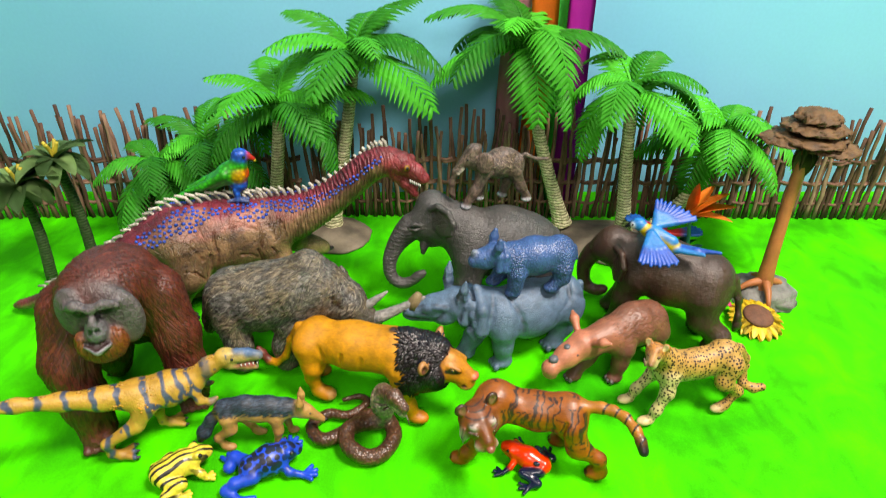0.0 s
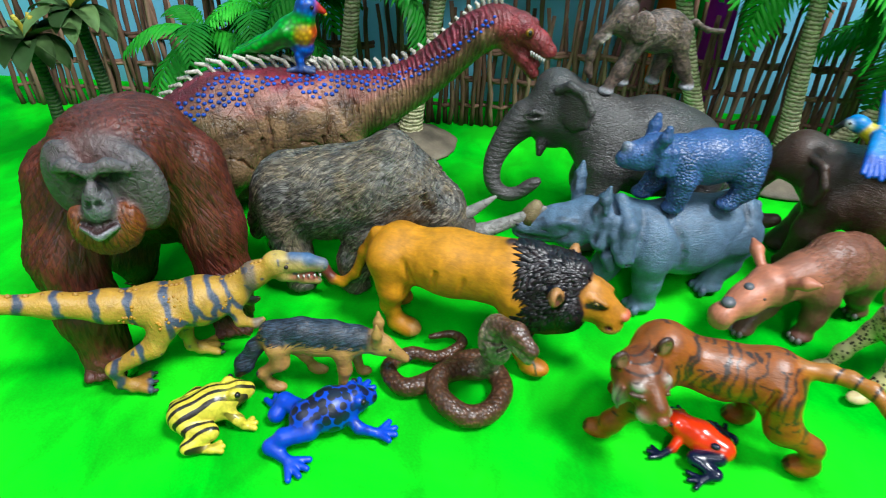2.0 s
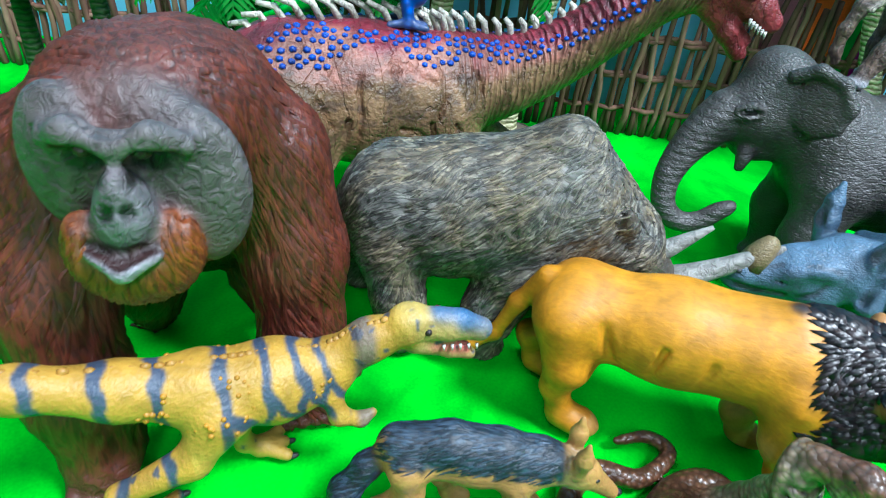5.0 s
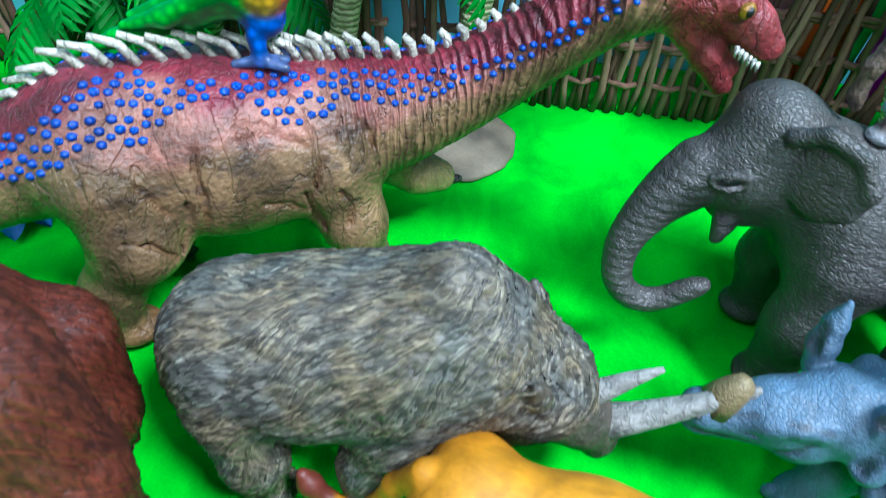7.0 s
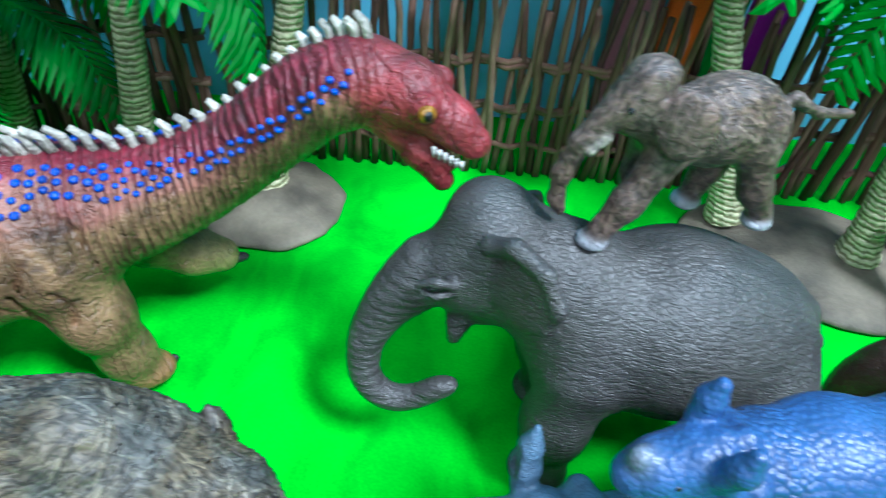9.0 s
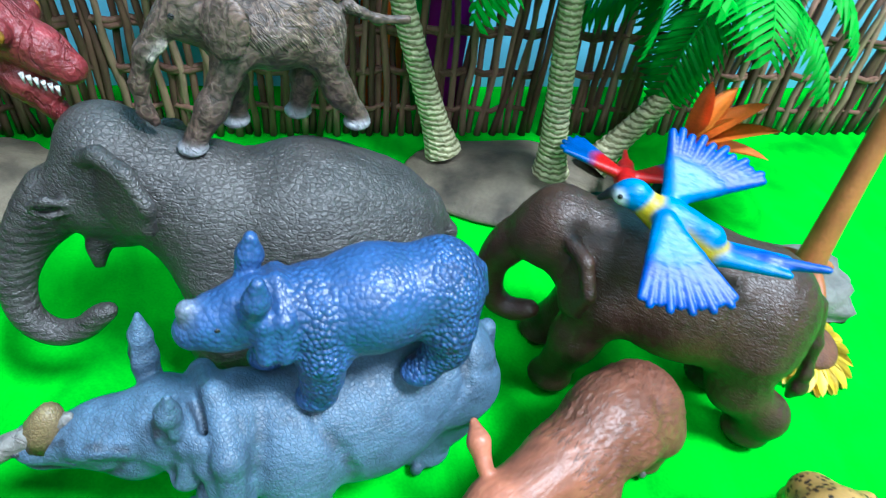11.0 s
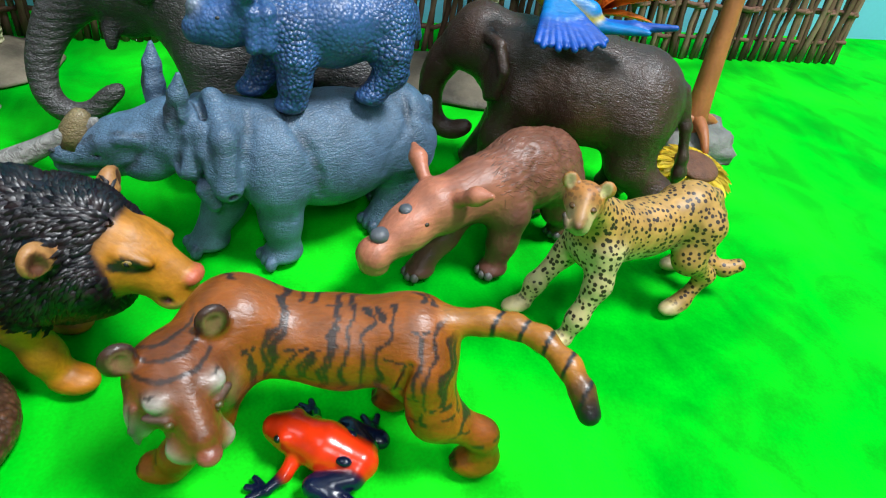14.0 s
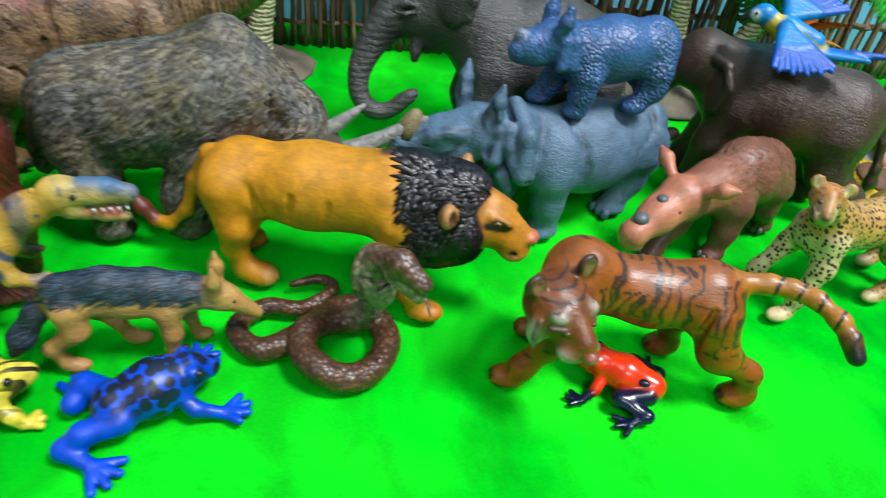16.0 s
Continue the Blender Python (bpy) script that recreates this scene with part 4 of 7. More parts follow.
def tiger():
    org, wht = (0.27, 0.080, 0.018), (0.55, 0.49, 0.41)
    f = Figure(0.7, 2.0)
    f.limb([(-23, 0, 42, 12.5), (-3, 0, 39.5, 13), (22, 1, 43, 14)], org, 8, mask=1)
    f.ball((24, 2, 46), (12, 12.5, 13.5), org, 8, mask=1)
    f.ball((-20, 0, 42), (12, 12.5, 14), org, 8, mask=1)
    for (x, y), b in (((-44, 11), -24), ((-20, -11), -18)):
        f.limb([(b, y * 0.75, 38, 11), (b - 5, y, 25, 8.4), (x + 1, y, 17, 5.6), (x - 1, y, 7, 5.2), (x + 2, y, 5, 5.6)], org, 5, mask=1)
        f.ball((x + 3, y, 4.6), (8, 6, 4.8), (0.30, 0.09, 0.02), 3)
    for (x, y), b in (((41, 17), 26), ((32, -10), 24)):
        f.limb([(b, y * 0.7, 40, 10.5), (b + 4, y * 0.9, 24, 7.5), (x - 2, y, 10, 6), (x, y, 6, 5.6)], org, 5, mask=1)
        f.ball((x + 3, y, 4.8), (8.4, 6.6, 5.2), (0.32, 0.10, 0.025), 3)
    f.limb([(-30, 0, 49, 5.4), (-40, 0.5, 50.5, 4.4), (-47, 2, 51, 4.0), (-54, 6, 51, 3.8), (-60, 13, 49, 3.8), (-63, 18, 46, 3.7)], (0.42, 0.17, 0.04), 3)
    f.limb([(-63, 18, 46, 4.6), (-65, 22, 42, 4)], BLACK, 1)
    # the head is turned to the figure's left
    c, fw, sd = Vector((34, 20, 46)), Vector((-0.56, 0.80, -0.22)), Vector((0.82, 0.57, 0))
    HEAD = (34, 20, 46)

    def at(a, b, z, *r):
        p = c + fw * a + sd * b + Vector((0, 0, z))
        return (p.x, p.y, p.z, *r)

    f.limb([(26, 3, 46, 12.5), (32, 13, 45, 11)], org, 6, mask=1)
    f.ball(at(0, 0, 0), (13, 13, 12), (0.18, 0.052, 0.015), 4, mask=1)
    f.limb([at(5, 0, -1, 9.4), at(14, 0, -3.5, 7.4)], (0.20, 0.062, 0.018), 3)
    f.limb([at(7, 0, 4.5, 6.4), at(17, 0, 0.5, 5.4)], (0.19, 0.062, 0.022), 2)
    f.ball(at(13, 0, -8), (6.6, 5.8, 4.4), wht, 2.5)
    f.ball(at(15, 4.0, -4.6), (4.4, 3.6, 3.4), wht, 3)
    f.ball(at(15, -4.0, -4.6), (4.4, 3.6, 3.4), wht, 3)
    for s in (1, -1):
        f.ball(at(4, 9.6 * s, -4.5), (3.6, 3.2, 6.4), wht, 3.5)
        f.limb([at(6, 10.6 * s, 2, 0.8), at(6.4, 12 * s, -4, 0.8), at(6, 11 * s, -9, 0.8)], BLACK, 0.4)
        f.ball(at(9, 6.0 * s, 5.6), (3.2, 3.2, 2.6), (0.50, 0.46, 0.41), 2.6)
        f.limb([at(12.5, 2.8 * s, 1.2, 0.9), at(12, 5.6 * s, 2.6, 1.3), at(9.6, 9.0 * s, 2.4, 1.0)], BLACK, 0.8)
        f.bead(at(13, 5.4 * s, 2.6), (1.2, 1.1, 0.9), (0.09, 0.075, 0.02), part="eye")
        f.ball(at(-0.5, 10.2 * s, 11 - s), (2.2, 4.2, 4.6), (0.05, 0.022, 0.014), 2.0, turn=(0, 0, 125))
        f.carve([at(2.2, 10 * s, 12.4 - s, 2.0), at(2.4, 9.6 * s, 10.6 - s, 1.8)], (0.22, 0.12, 0.07))
    f.ball(at(20.4, 0, -1.5), (3.2, 3.4, 2.6), (0.30, 0.10, 0.08), 0.8)
    f.carve([at(12, -7, -9, 1.8), at(20, 0, -9, 2.8), at(12, 7, -9, 1.8)], (0.12, 0.015, 0.015))
    for a, y in ((-20, 1), (8, 1), (-20, -1), (8, -1)):
        f.carve([(a, 14 * y, 46, 1.3), (a + 2, 14.6 * y, 36, 1.3), (a - 1, 11 * y, 27, 1)], None)
    for x, y in ((-38, 11), (-14, -11), (48, 17), (39, -10)):
        for c in (-2.4, 0, 2.4):
            f.carve([(x + 2, y + c, 6.5, 0.7), (x + 4, y + c, 2, 0.7)], (0.06, 0.02, 0.01))
    def spray(v, col, mask):
        """Thin black rings round the tail."""
        along = -v[:, 0] + 0.7 * np.maximum(v[:, 1], 0)
        ring = step(np.sin(along * 0.75), 0.8, 0.92) * (v[:, 0] < -37) * (v[:, 2] > 40)
        wob = np.array([(noise.noise(Vector(p) * 0.13), noise.noise(Vector(p) * 0.3 + Vector((5, 1, 8)))) for p in v])
        u = (v[:, 0] + 0.18 * (v[:, 2] - 45) + 3.4 * wob[:, 0] + 0.9 * wob[:, 1] + 200) / 4.5
        k = u.astype(int)
        s = u - k - 0.5
        rng = np.random.default_rng(12)
        side = (v[:, 1] > 0).astype(int) * 90
        top, low, fork = rng.uniform(46, 62, 180)[k + side], rng.uniform(22, 38, 180)[k + side], rng.uniform(-0.12, 0.22, 180)[k + side]
        mid = np.clip((v[:, 2] - low) / np.maximum(top - low, 1), 0, 1)
        swell = np.sin(np.pi * mid)
        gap = np.abs(np.abs(s) - np.maximum(fork, 0) * swell)
        line = step(-gap, -0.20 * (0.4 + 0.6 * swell), -0.10) * ((mid > 0.01) & (mid < 0.99))
        legs = step(np.sin(v[:, 2] * 0.75 + 2.5 * wob[:, 0]), 0.82, 0.95) * (v[:, 2] < 26) * (v[:, 2] > 10) * step(wob[:, 1], -0.1, 0.1)
        stripe = np.maximum(line * (v[:, 2] > 22), legs) * mask
        q = v - np.array(HEAD)
        ahead, across = q @ np.array(fw), np.abs(q @ np.array(sd))
        bars = step(np.sin(ahead * 1.25 + 0.10 * across * across + 2.0 * wob[:, 0]), 0.55, 0.8) * (across < 8.5) * (ahead > -9) * (ahead < 8) * (q[:, 2] > 5)
        stripe = np.where(np.linalg.norm(q, axis=1) < 15, bars * 0.9, stripe)
        return blend(col, (0.016, 0.011, 0.011), np.maximum(ring, stripe * 0.92)), np.zeros(len(v))

    return f.build("tiger_figurine", pose(0.168, 0.348, 0, 0, 0, 172), SKIN_TIGER, "orange toy tiger with thin black stripes and open mouth", "toy tiger", spray, 0.8)


def cheetah():
    tan, pale, rust = (0.50, 0.29, 0.10), (0.62, 0.50, 0.27), (0.42, 0.18, 0.055)
    f = Figure(0.9, 0.8)
    f.limb([(-18, 0, 43, 10), (-2, 0, 40, 9.6), (20, 0, 43, 10.5)], tan, 6, mask=1)
    f.limb([(-20, 0, 35, 7), (22, 0, 35, 9)], pale, 6, mask=1)
    f.ball((-22, 0, 43), (12, 9.6, 12), tan, 6, mask=1)
    for x, y, kx in ((-21, 11, -19), (-42, -12, -29)):
        f.limb([(-24, y * 0.7, 40, 8.5), (kx, y * 0.9, 27, 6), (x - 11, y, 17, 3.2), (x - 3, y, 5, 3), (x, y, 3.4, 3.2)], tan, 4, mask=1)
        f.ball((x + 2, y, 3), (5.5, 3.8, 3), pale, 2)
    for x, y in ((38, -11), (34, 11)):
        f.limb([(22, y * 0.6, 38, 7), (24, y * 0.9, 26, 4.8), (x - 4, y, 12, 3.6), (x - 1, y, 4, 3.2)], pale, 4, mask=1)
        f.ball((x + 3, y, 3.2), (6.4, 4.2, 3.2), pale, 2)
    f.limb([(-32, 0, 47, 4), (-39, 0, 37, 3.6), (-41, 0, 22, 3.4), (-41, 4, 16, 3.4), (-47, 8, 14, 3.4), (-52, 10, 16, 3.2)], tan, 2.5, mask=1)
    f.limb([(22, 0, 48, 8), (32, 2, 56, 6.8)], tan, 5, mask=1)
    f.ball((36.5, 4, 60), (7.4, 7.2, 7.2), rust, 3, mask=0.5)
    f.limb([(39.5, 7.4, 58, 5.0), (42, 10.4, 56, 4.2)], pale, 2)
    f.limb([(39, 6.6, 62.6, 2.6), (43.6, 11.8, 58.4, 2.0)], rust, 1.6)
    f.ball((44.8, 13.2, 57.6), (1.5, 1.7, 1.2), (0.10, 0.03, 0.02), 0.6)
    f.ball((32, 8, 65.4), (1.6, 2.8, 3.2), rust, 1.4, turn=(0, 0, 49))
    f.ball((40.2, -0.4, 65.4), (1.6, 2.8, 3.2), rust, 1.4, turn=(0, 0, 49))
    f.carve([(33.4, 9, 66.6, 1.2), (33.6, 9, 65, 1.0)], pale)
    f.carve([(41.6, 0.8, 66.6, 1.2), (41.8, 0.8, 65, 1.0)], pale)
    f.bead((38.4, 11.2, 61.3), (1.6, 1.5, 1.0), (0.10, 0.05, 0.015), part="eye")
    f.bead((43.4, 6.8, 61.3), (1.6, 1.5, 1.0), (0.10, 0.05, 0.015), part="eye")
    f.limb([(42, 12.6, 59, 0.9), (43.6, 13, 55, 0.8)], BLACK, 0.6)
    f.limb([(46.6, 8, 59, 0.9), (46.6, 10.4, 55, 0.8)], BLACK, 0.6)
    return f.build("cheetah_figurine", pose(0.282, 0.399, 0, 0, 0, -164), SKIN_CHEETAH, "slender spotted toy cheetah with raised head standing on the cloth", "toy cheetah", soft=0.8)


def ape():
    hair, face, beard = (0.115, 0.027, 0.017), (0.098, 0.083, 0.085), (0.21, 0.058, 0.018)
    f = Figure(0.95, 0.6)
    f.ball((-6, -5, 88), (29, 28, 32), hair, 10, mask=1)
    f.ball((-32, -5, 58), (24, 23, 28), hair, 10, mask=1)
    f.ball((4, -6, 106), (23, 27, 19), hair, 9, mask=1)
    f.limb([(6, -33, 92, 18), (19, -41, 60, 15), (28, -38, 32, 13.5), (31, -36, 12, 11.5)], hair, 7, mask=1)
    f.limb([(4, 17, 90, 17), (11, 23, 60, 14), (15, 24, 30, 12.5), (15, 24, 12, 11)], hair, 7, mask=1)
    f.ball((34, -36, 7), (11, 10.5, 7), (0.10, 0.03, 0.02), 5)
    f.ball((18, 24, 7), (11, 10.5, 7), (0.10, 0.03, 0.02), 5)
    for c in (-6, -2, 2, 6):
        f.limb([(36, -36 + c, 6, 3.2), (44, -36 + c * 1.2, 3.4, 2.6)], (0.09, 0.028, 0.02), 1.6)
        f.limb([(20, 24 + c, 6, 3.2), (28, 24 + c * 1.2, 3.4, 2.6)], (0.09, 0.028, 0.02), 1.6)
    for y in (-22, 13):
        f.limb([(-38, y, 48, 17), (-30, y * 1.2, 26, 13), (-34, y * 1.2, 9, 9)], hair, 7, mask=1)
    # the head looks a little to the figure's right
    f.ball((18, -11, 106), (23, 24, 22), hair, 7, mask=1)
    f.ball((31, -12, 106), (9, 20, 17), face, 3, turn=(0, 0, -20))
    f.ball((32.5, -25, 104), (7, 11.5, 18), face, 3, turn=(0, 0, -32))
    f.ball((37.5, 1, 98), (7, 12, 20), face, 3, turn=(0, 0, -8))
    f.limb([(38, -27, 112, 2.4), (43, -21, 115, 2.8), (46, -13.5, 113, 2.4), (46.6, -6, 115, 2.8), (44, 1, 111.5, 2.4)], (0.11, 0.095, 0.097), 3.5)
    f.ball((46, -13.5, 98), (8.0, 6.8, 9.6), (0.15, 0.14, 0.155), 3)
    f.ball((48.5, -13.6, 105), (4, 3.2, 5), (0.115, 0.10, 0.11), 2.5)
    f.ball((43.5, -13, 85), (8.6, 13.5, 11.5), beard, 3, mask=0.9)
    f.ball((44.5, -22.5, 90), (4.6, 4.4, 8), beard, 3, mask=0.9)
    f.ball((46, -4.5, 89), (4.6, 4.8, 8.5), beard, 3, mask=0.9)
    f.limb([(50, -20, 91, 2.0), (54, -14.6, 89, 2.6), (51.6, -8.6, 91, 2.0)], (0.27, 0.26, 0.29), 1.0)
    for y0, y1 in ((-23.5, -16.8), (-10.4, -3)):
        f.carve([(43 + (y0 + 24) * 0.1, y0, 110.4, 2.0), (47.4, (y0 + y1) / 2, 110.6, 2.6), (47.6, y1, 109.8, 2.0)], (0.016, 0.013, 0.013))
    f.bead((44.6, -19.4, 108.6), (1.8, 2.2, 1.7), (0.03, 0.014, 0.010), part="eye")
    f.bead((46.4, -7.4, 108.6), (1.8, 2.2, 1.7), (0.03, 0.014, 0.010), part="eye")
    f.carve([(52.6, -15.6, 102.2, 1.0), (52.4, -16, 101.2, 0.9)], (0.01, 0.01, 0.01))
    f.carve([(52.6, -11.6, 102.2, 1.0), (52.4, -11.2, 101.2, 0.9)], (0.01, 0.01, 0.01))
    f.carve([(49.6, -20.6, 92.8, 1.2), (54.4, -14.8, 91.8, 1.7), (51.4, -8, 92.8, 1.2)], (0.03, 0.012, 0.012))
    for k in (0, 1, 2):
        f.carve([(46, -22 + k, 106 - 2.2 * k, 0.6), (47.5, -18.6, 105 - 2.2 * k, 0.6)], None)
        f.carve([(48, -4.6 - k, 106 - 2.2 * k, 0.6), (49, -8.4, 105 - 2.2 * k, 0.6)], None)
        f.carve([(42 + k, -20, 118 - 1.6 * k, 0.5), (45 + k, -13, 119 - 1.6 * k, 0.5), (44 + k, -5, 118 - 1.6 * k, 0.5)], None)
    f.carve([(38, -29, 114, 1.0), (40, -27, 103, 1.2), (42, -23, 94, 1.0)], None)
    f.carve([(44, 3, 114, 1.0), (45, 0, 103, 1.2), (46, -4, 94, 1.0)], None)

    def spray(v, col, mask):
        """Black painted eyes under the brow."""
        w = np.zeros(len(v))
        for y in (-19.6, -7.4):
            d = ((v[:, 1] - y) / 4.2) ** 2 + ((v[:, 2] - 108) / 3.0) ** 2
            w = np.maximum(w, step(-d, -1.3, -0.7) * (v[:, 0] > 36))
        return blend(col, (0.010, 0.008, 0.008), w), mask

    def flow(p):
        """Down the limbs, away from the crown on the head, outward from the chin in the beard."""
        d = np.stack([-0.25 + 0 * p[:, 0], 0.5 * np.sign(p[:, 1] + 12), -1.0 + 0 * p[:, 0]], axis=1)
        crown = step(p[:, 2], 108, 120)[:, None]
        return d * (1 - crown) + crown * np.stack([-0.5 + 0 * p[:, 0], (p[:, 1] + 12) * 0.06, -0.4 + 0 * p[:, 0]], axis=1)

    hair_locks = locks(2800, 3, flow, 22, 1.1, 0.85, (0.095, 0.021, 0.013), (0.165, 0.040, 0.025), lambda v, m: m * (v[:, 0] < 33), 0.22)
    beard_locks = locks(260, 4, lambda p: np.stack([0 * p[:, 0], (p[:, 1] + 13) * 0.05, -1 + 0 * p[:, 0]], axis=1), 7, 0.7, 0.4, (0.12, 0.028, 0.010), (0.30, 0.09, 0.026),
                        lambda v, m: m * (v[:, 0] > 40) * (v[:, 2] < 97) * (v[:, 2] > 72), 0.2)
    return f.build("ape_figurine", pose(-0.098, 0.383, 0, 0, 0, -65), SKIN_HAIR, "large rust-brown long-haired toy ape with broad grey face", "toy ape", spray, 1.0, (hair_locks, beard_locks), (0.8, (2.8, 2.8, 15), 3))


SP_TOP, SP_PINK, SP_TAN = (0.20, 0.028, 0.045), (0.38, 0.165, 0.135), (0.265, 0.17, 0.094)


def sauropod():
    neck = [(30, 0, 72, 23), (54, -2, 76, 17.5), (77, -7, 88, 14), (95, -16, 105, 12.5), (109, -26, 121, 11.8), (121, -35, 128, 11)]
    tail = [(-46, 0, 75, 24.5), (-72, 1, 68, 17.5), (-102, 4, 54, 12.5), (-138, 18, 33, 8), (-166, 34, 17, 5), (-188, 50, 6, 3)]
    f = Figure(0.9, 1.2)
    f.limb([(-46, 0, 74, 26), (-14, 0, 70, 29), (16, 0, 69, 26), (30, 0, 72, 22)], SP_TAN, 10)
    f.ball((-10, 0, 60), (36, 27, 24), SP_TAN, 10)
    f.bend(neck, 22, SP_TAN, 5, mask=1)
    f.bend(tail, 22, SP_TAN, 5)
    for x, y, s in ((-60, -20, 1), (-50, 18, 1)):
        f.limb([(-46, y * 0.7, 68, 19), (-44, y, 48, 15), (x + 2, y, 26, 10.5), (x, y, 10, 9.5)], SP_TAN, 8)
        f.ball((x + 4, y, 6), (12, 10.5, 6.5), (0.34, 0.19, 0.09), 4)
        for c in (-6, 0, 6):
            f.bead((x + 15, y + c, 3.2), (3, 2, 2.4), CLAW)
    f.limb([(22, -14, 62, 16), (28, -18, 40, 12), (32, -18, 18, 9.5), (34, -18, 9, 9)], SP_TAN, 8)
    f.ball((37, -18, 6), (11, 9.5, 6.2), (0.34, 0.19, 0.09), 4)
    f.limb([(28, 12, 60, 15), (46, 14, 44, 11), (60, 13, 34, 9), (70, 13, 30, 8)], SP_TAN, 8)
    f.bead((78, 12, 27), (4.5, 2.4, 2.2), CLAW)
    f.bead((45, -14, 4), (3, 2, 2.2), CLAW)
    # head with open jaws
    hd = (0.26, 0.045, 0.05)
    f.limb([(119, -33, 129, 11), (129, -42, 128, 10.5)], hd, 5)
    f.limb([(131, -44, 127, 9.4), (140, -49.5, 121, 7.2), (145.5, -53, 116, 6.0)], hd, 4)
    f.limb([(126, -40, 119, 8.2), (133, -45, 110, 5.6), (139, -48.5, 101.5, 4.2)], hd, 3)
    f.limb([(131, -44, 114, 4.2), (140, -49, 107, 2.8)], (0.45, 0.09, 0.12), 1)
    for s in (1, -1):
        f.ball((135 + 4.2 * s, -46.6 + 6.6 * s, 128.6), (4.6, 3.6, 4.6), hd, 1.6, turn=(0, 0, -32))
        f.bead((135.6 + 4.8 * s, -46.8 + 8.4 * s, 128.6), (2.5, 1.7, 2.5), (0.34, 0.17, 0.02))
        f.bead((136.4 + 5.2 * s, -46.9 + 9.6 * s, 128.6), (1.4, 1.0, 1.6), BLACK, on=1)
        for i in range(6):
            t = i / 5
            x, y = 136.5 + 7.5 * t + 2.2 * s, -50.5 - 4 * t + 4.6 * s * (1 - 0.4 * t)
            f.spike([(x - 1, y, 117.6 - 4.4 * t, 0.8), (x - 0.8, y, 114.4 - 4.2 * t, 0.25)], WHITE, 5, part="tooth")

    for s in (1, -1):
        f.carve([(-24, 28 * s, 66, 1.6), (-27, 27.5 * s, 54, 1.5), (-32, 26 * s, 44, 1.2)], None)
        f.carve([(12, 27 * s, 64, 1.4), (15, 26 * s, 52, 1.3), (18, 24 * s, 44, 1.0)], None)
        f.carve([(-44, 27 * s, 70, 1.0), (-48, 26 * s, 56, 1.2), (-52, 22 * s, 44, 1.0)], None)
        f.carve([(-56, 22 * s, 38, 1.0), (-48, 27 * s, 34, 1.2), (-40, 26 * s, 38, 1.0)], (0.22, 0.12, 0.06))
    # flank folds are cut in and their shade painted as a darker tan
    crease_shade = (0.24, 0.14, 0.075)
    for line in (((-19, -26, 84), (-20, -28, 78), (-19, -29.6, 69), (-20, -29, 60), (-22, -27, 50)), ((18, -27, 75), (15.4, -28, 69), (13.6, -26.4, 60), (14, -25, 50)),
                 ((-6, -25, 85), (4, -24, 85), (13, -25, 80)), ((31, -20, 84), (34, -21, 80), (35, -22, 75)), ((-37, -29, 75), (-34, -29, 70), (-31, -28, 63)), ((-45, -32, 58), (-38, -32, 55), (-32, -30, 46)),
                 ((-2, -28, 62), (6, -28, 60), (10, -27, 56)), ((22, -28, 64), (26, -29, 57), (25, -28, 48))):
        f.carve([(*q, 0.8) for q in line], crease_shade, k=1.6)
    ridge = [(t[0], t[1], t[2], t[3]) for t in tail[::-1]] + [(-14, 0, 70, 29), (14, 0, 70, 26)] + neck
    line = curve_points([(p[0], p[1], p[2] + p[3]) for p in ridge[1:]], 52)
    for i, p in enumerate(line[2:]):
        d = (line[min(i + 3, 51)] - line[i + 1]).normalized()
        size = 1.0 - 0.14 * abs(i - 28) / 30
        back = -d * (7.5 - 5.0 * min(max((i - 22) / 10, 0.0), 1.0))
        p = p - Vector((0, 0, 1.5))
        q, r = p + Vector((0, 0, 7 * size)) + back * 0.5, p + Vector((0, 0, 10 * size)) + back * 1.5
        side = 1.4 * math.sin(i * 2.6)
        f.spike([(*p, 1.7 * size), (q.x, q.y + side * 0.6, q.z, 1.6 * size), (r.x, r.y + side, r.z, 1.1 * size)], (0.66, 0.62, 0.54), 7, part="spine")

    def height_over(v):
        """How high on the back each point lies: 1 on the ridge, 0 at the flank."""
        xs = np.array([q[0] for q in ridge])
        order = np.argsort(xs)
        cz = np.interp(v[:, 0], xs[order], np.array([q[2] for q in ridge])[order])
        rr = np.interp(v[:, 0], xs[order], np.array([q[3] for q in ridge])[order])
        return (v[:, 2] - cz) / rr

    def spray(v, col, mask):
        h = height_over(v)
        wob = np.array([noise.noise(Vector(p) * 0.06) for p in v])
        scuff = np.array([noise.noise((p[0] * 0.09, p[1] * 0.1, p[2] * 0.2)) + 0.6 * noise.noise((p[0] * 0.3, p[1] * 0.3, p[2] * 0.7)) for p in v])
        col = blend(col, SP_PINK, step(h + 0.3 * wob, 0.25, 0.6) * 0.8)
        col = blend(col, SP_TOP, np.maximum(step(h + 0.25 * wob, 0.72, 0.95), 0.8 * step(h + 0.3 * wob, 0.5, 0.75) * step(np.abs(v[:, 0] - 60), 20, 30) * (v[:, 0] > 30)))
        col = blend(col, (0.10, 0.065, 0.05), step(scuff, 0.15, 0.5) * step(v[:, 2], 50, 66) * step(-h, -0.75, -0.45) * (np.abs(v[:, 0] + 8) < 44) * 0.65)
        # darker brown towards the soles
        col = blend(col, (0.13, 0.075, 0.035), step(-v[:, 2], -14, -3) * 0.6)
        col = blend(col, (0.30, 0.28, 0.12), step(-h, 0.3, 0.8) * step(v[:, 0], 45, 80) * 0.7)
        col = blend(col, (0.26, 0.045, 0.05), step(v[:, 0] + wob * 8, 110, 122))
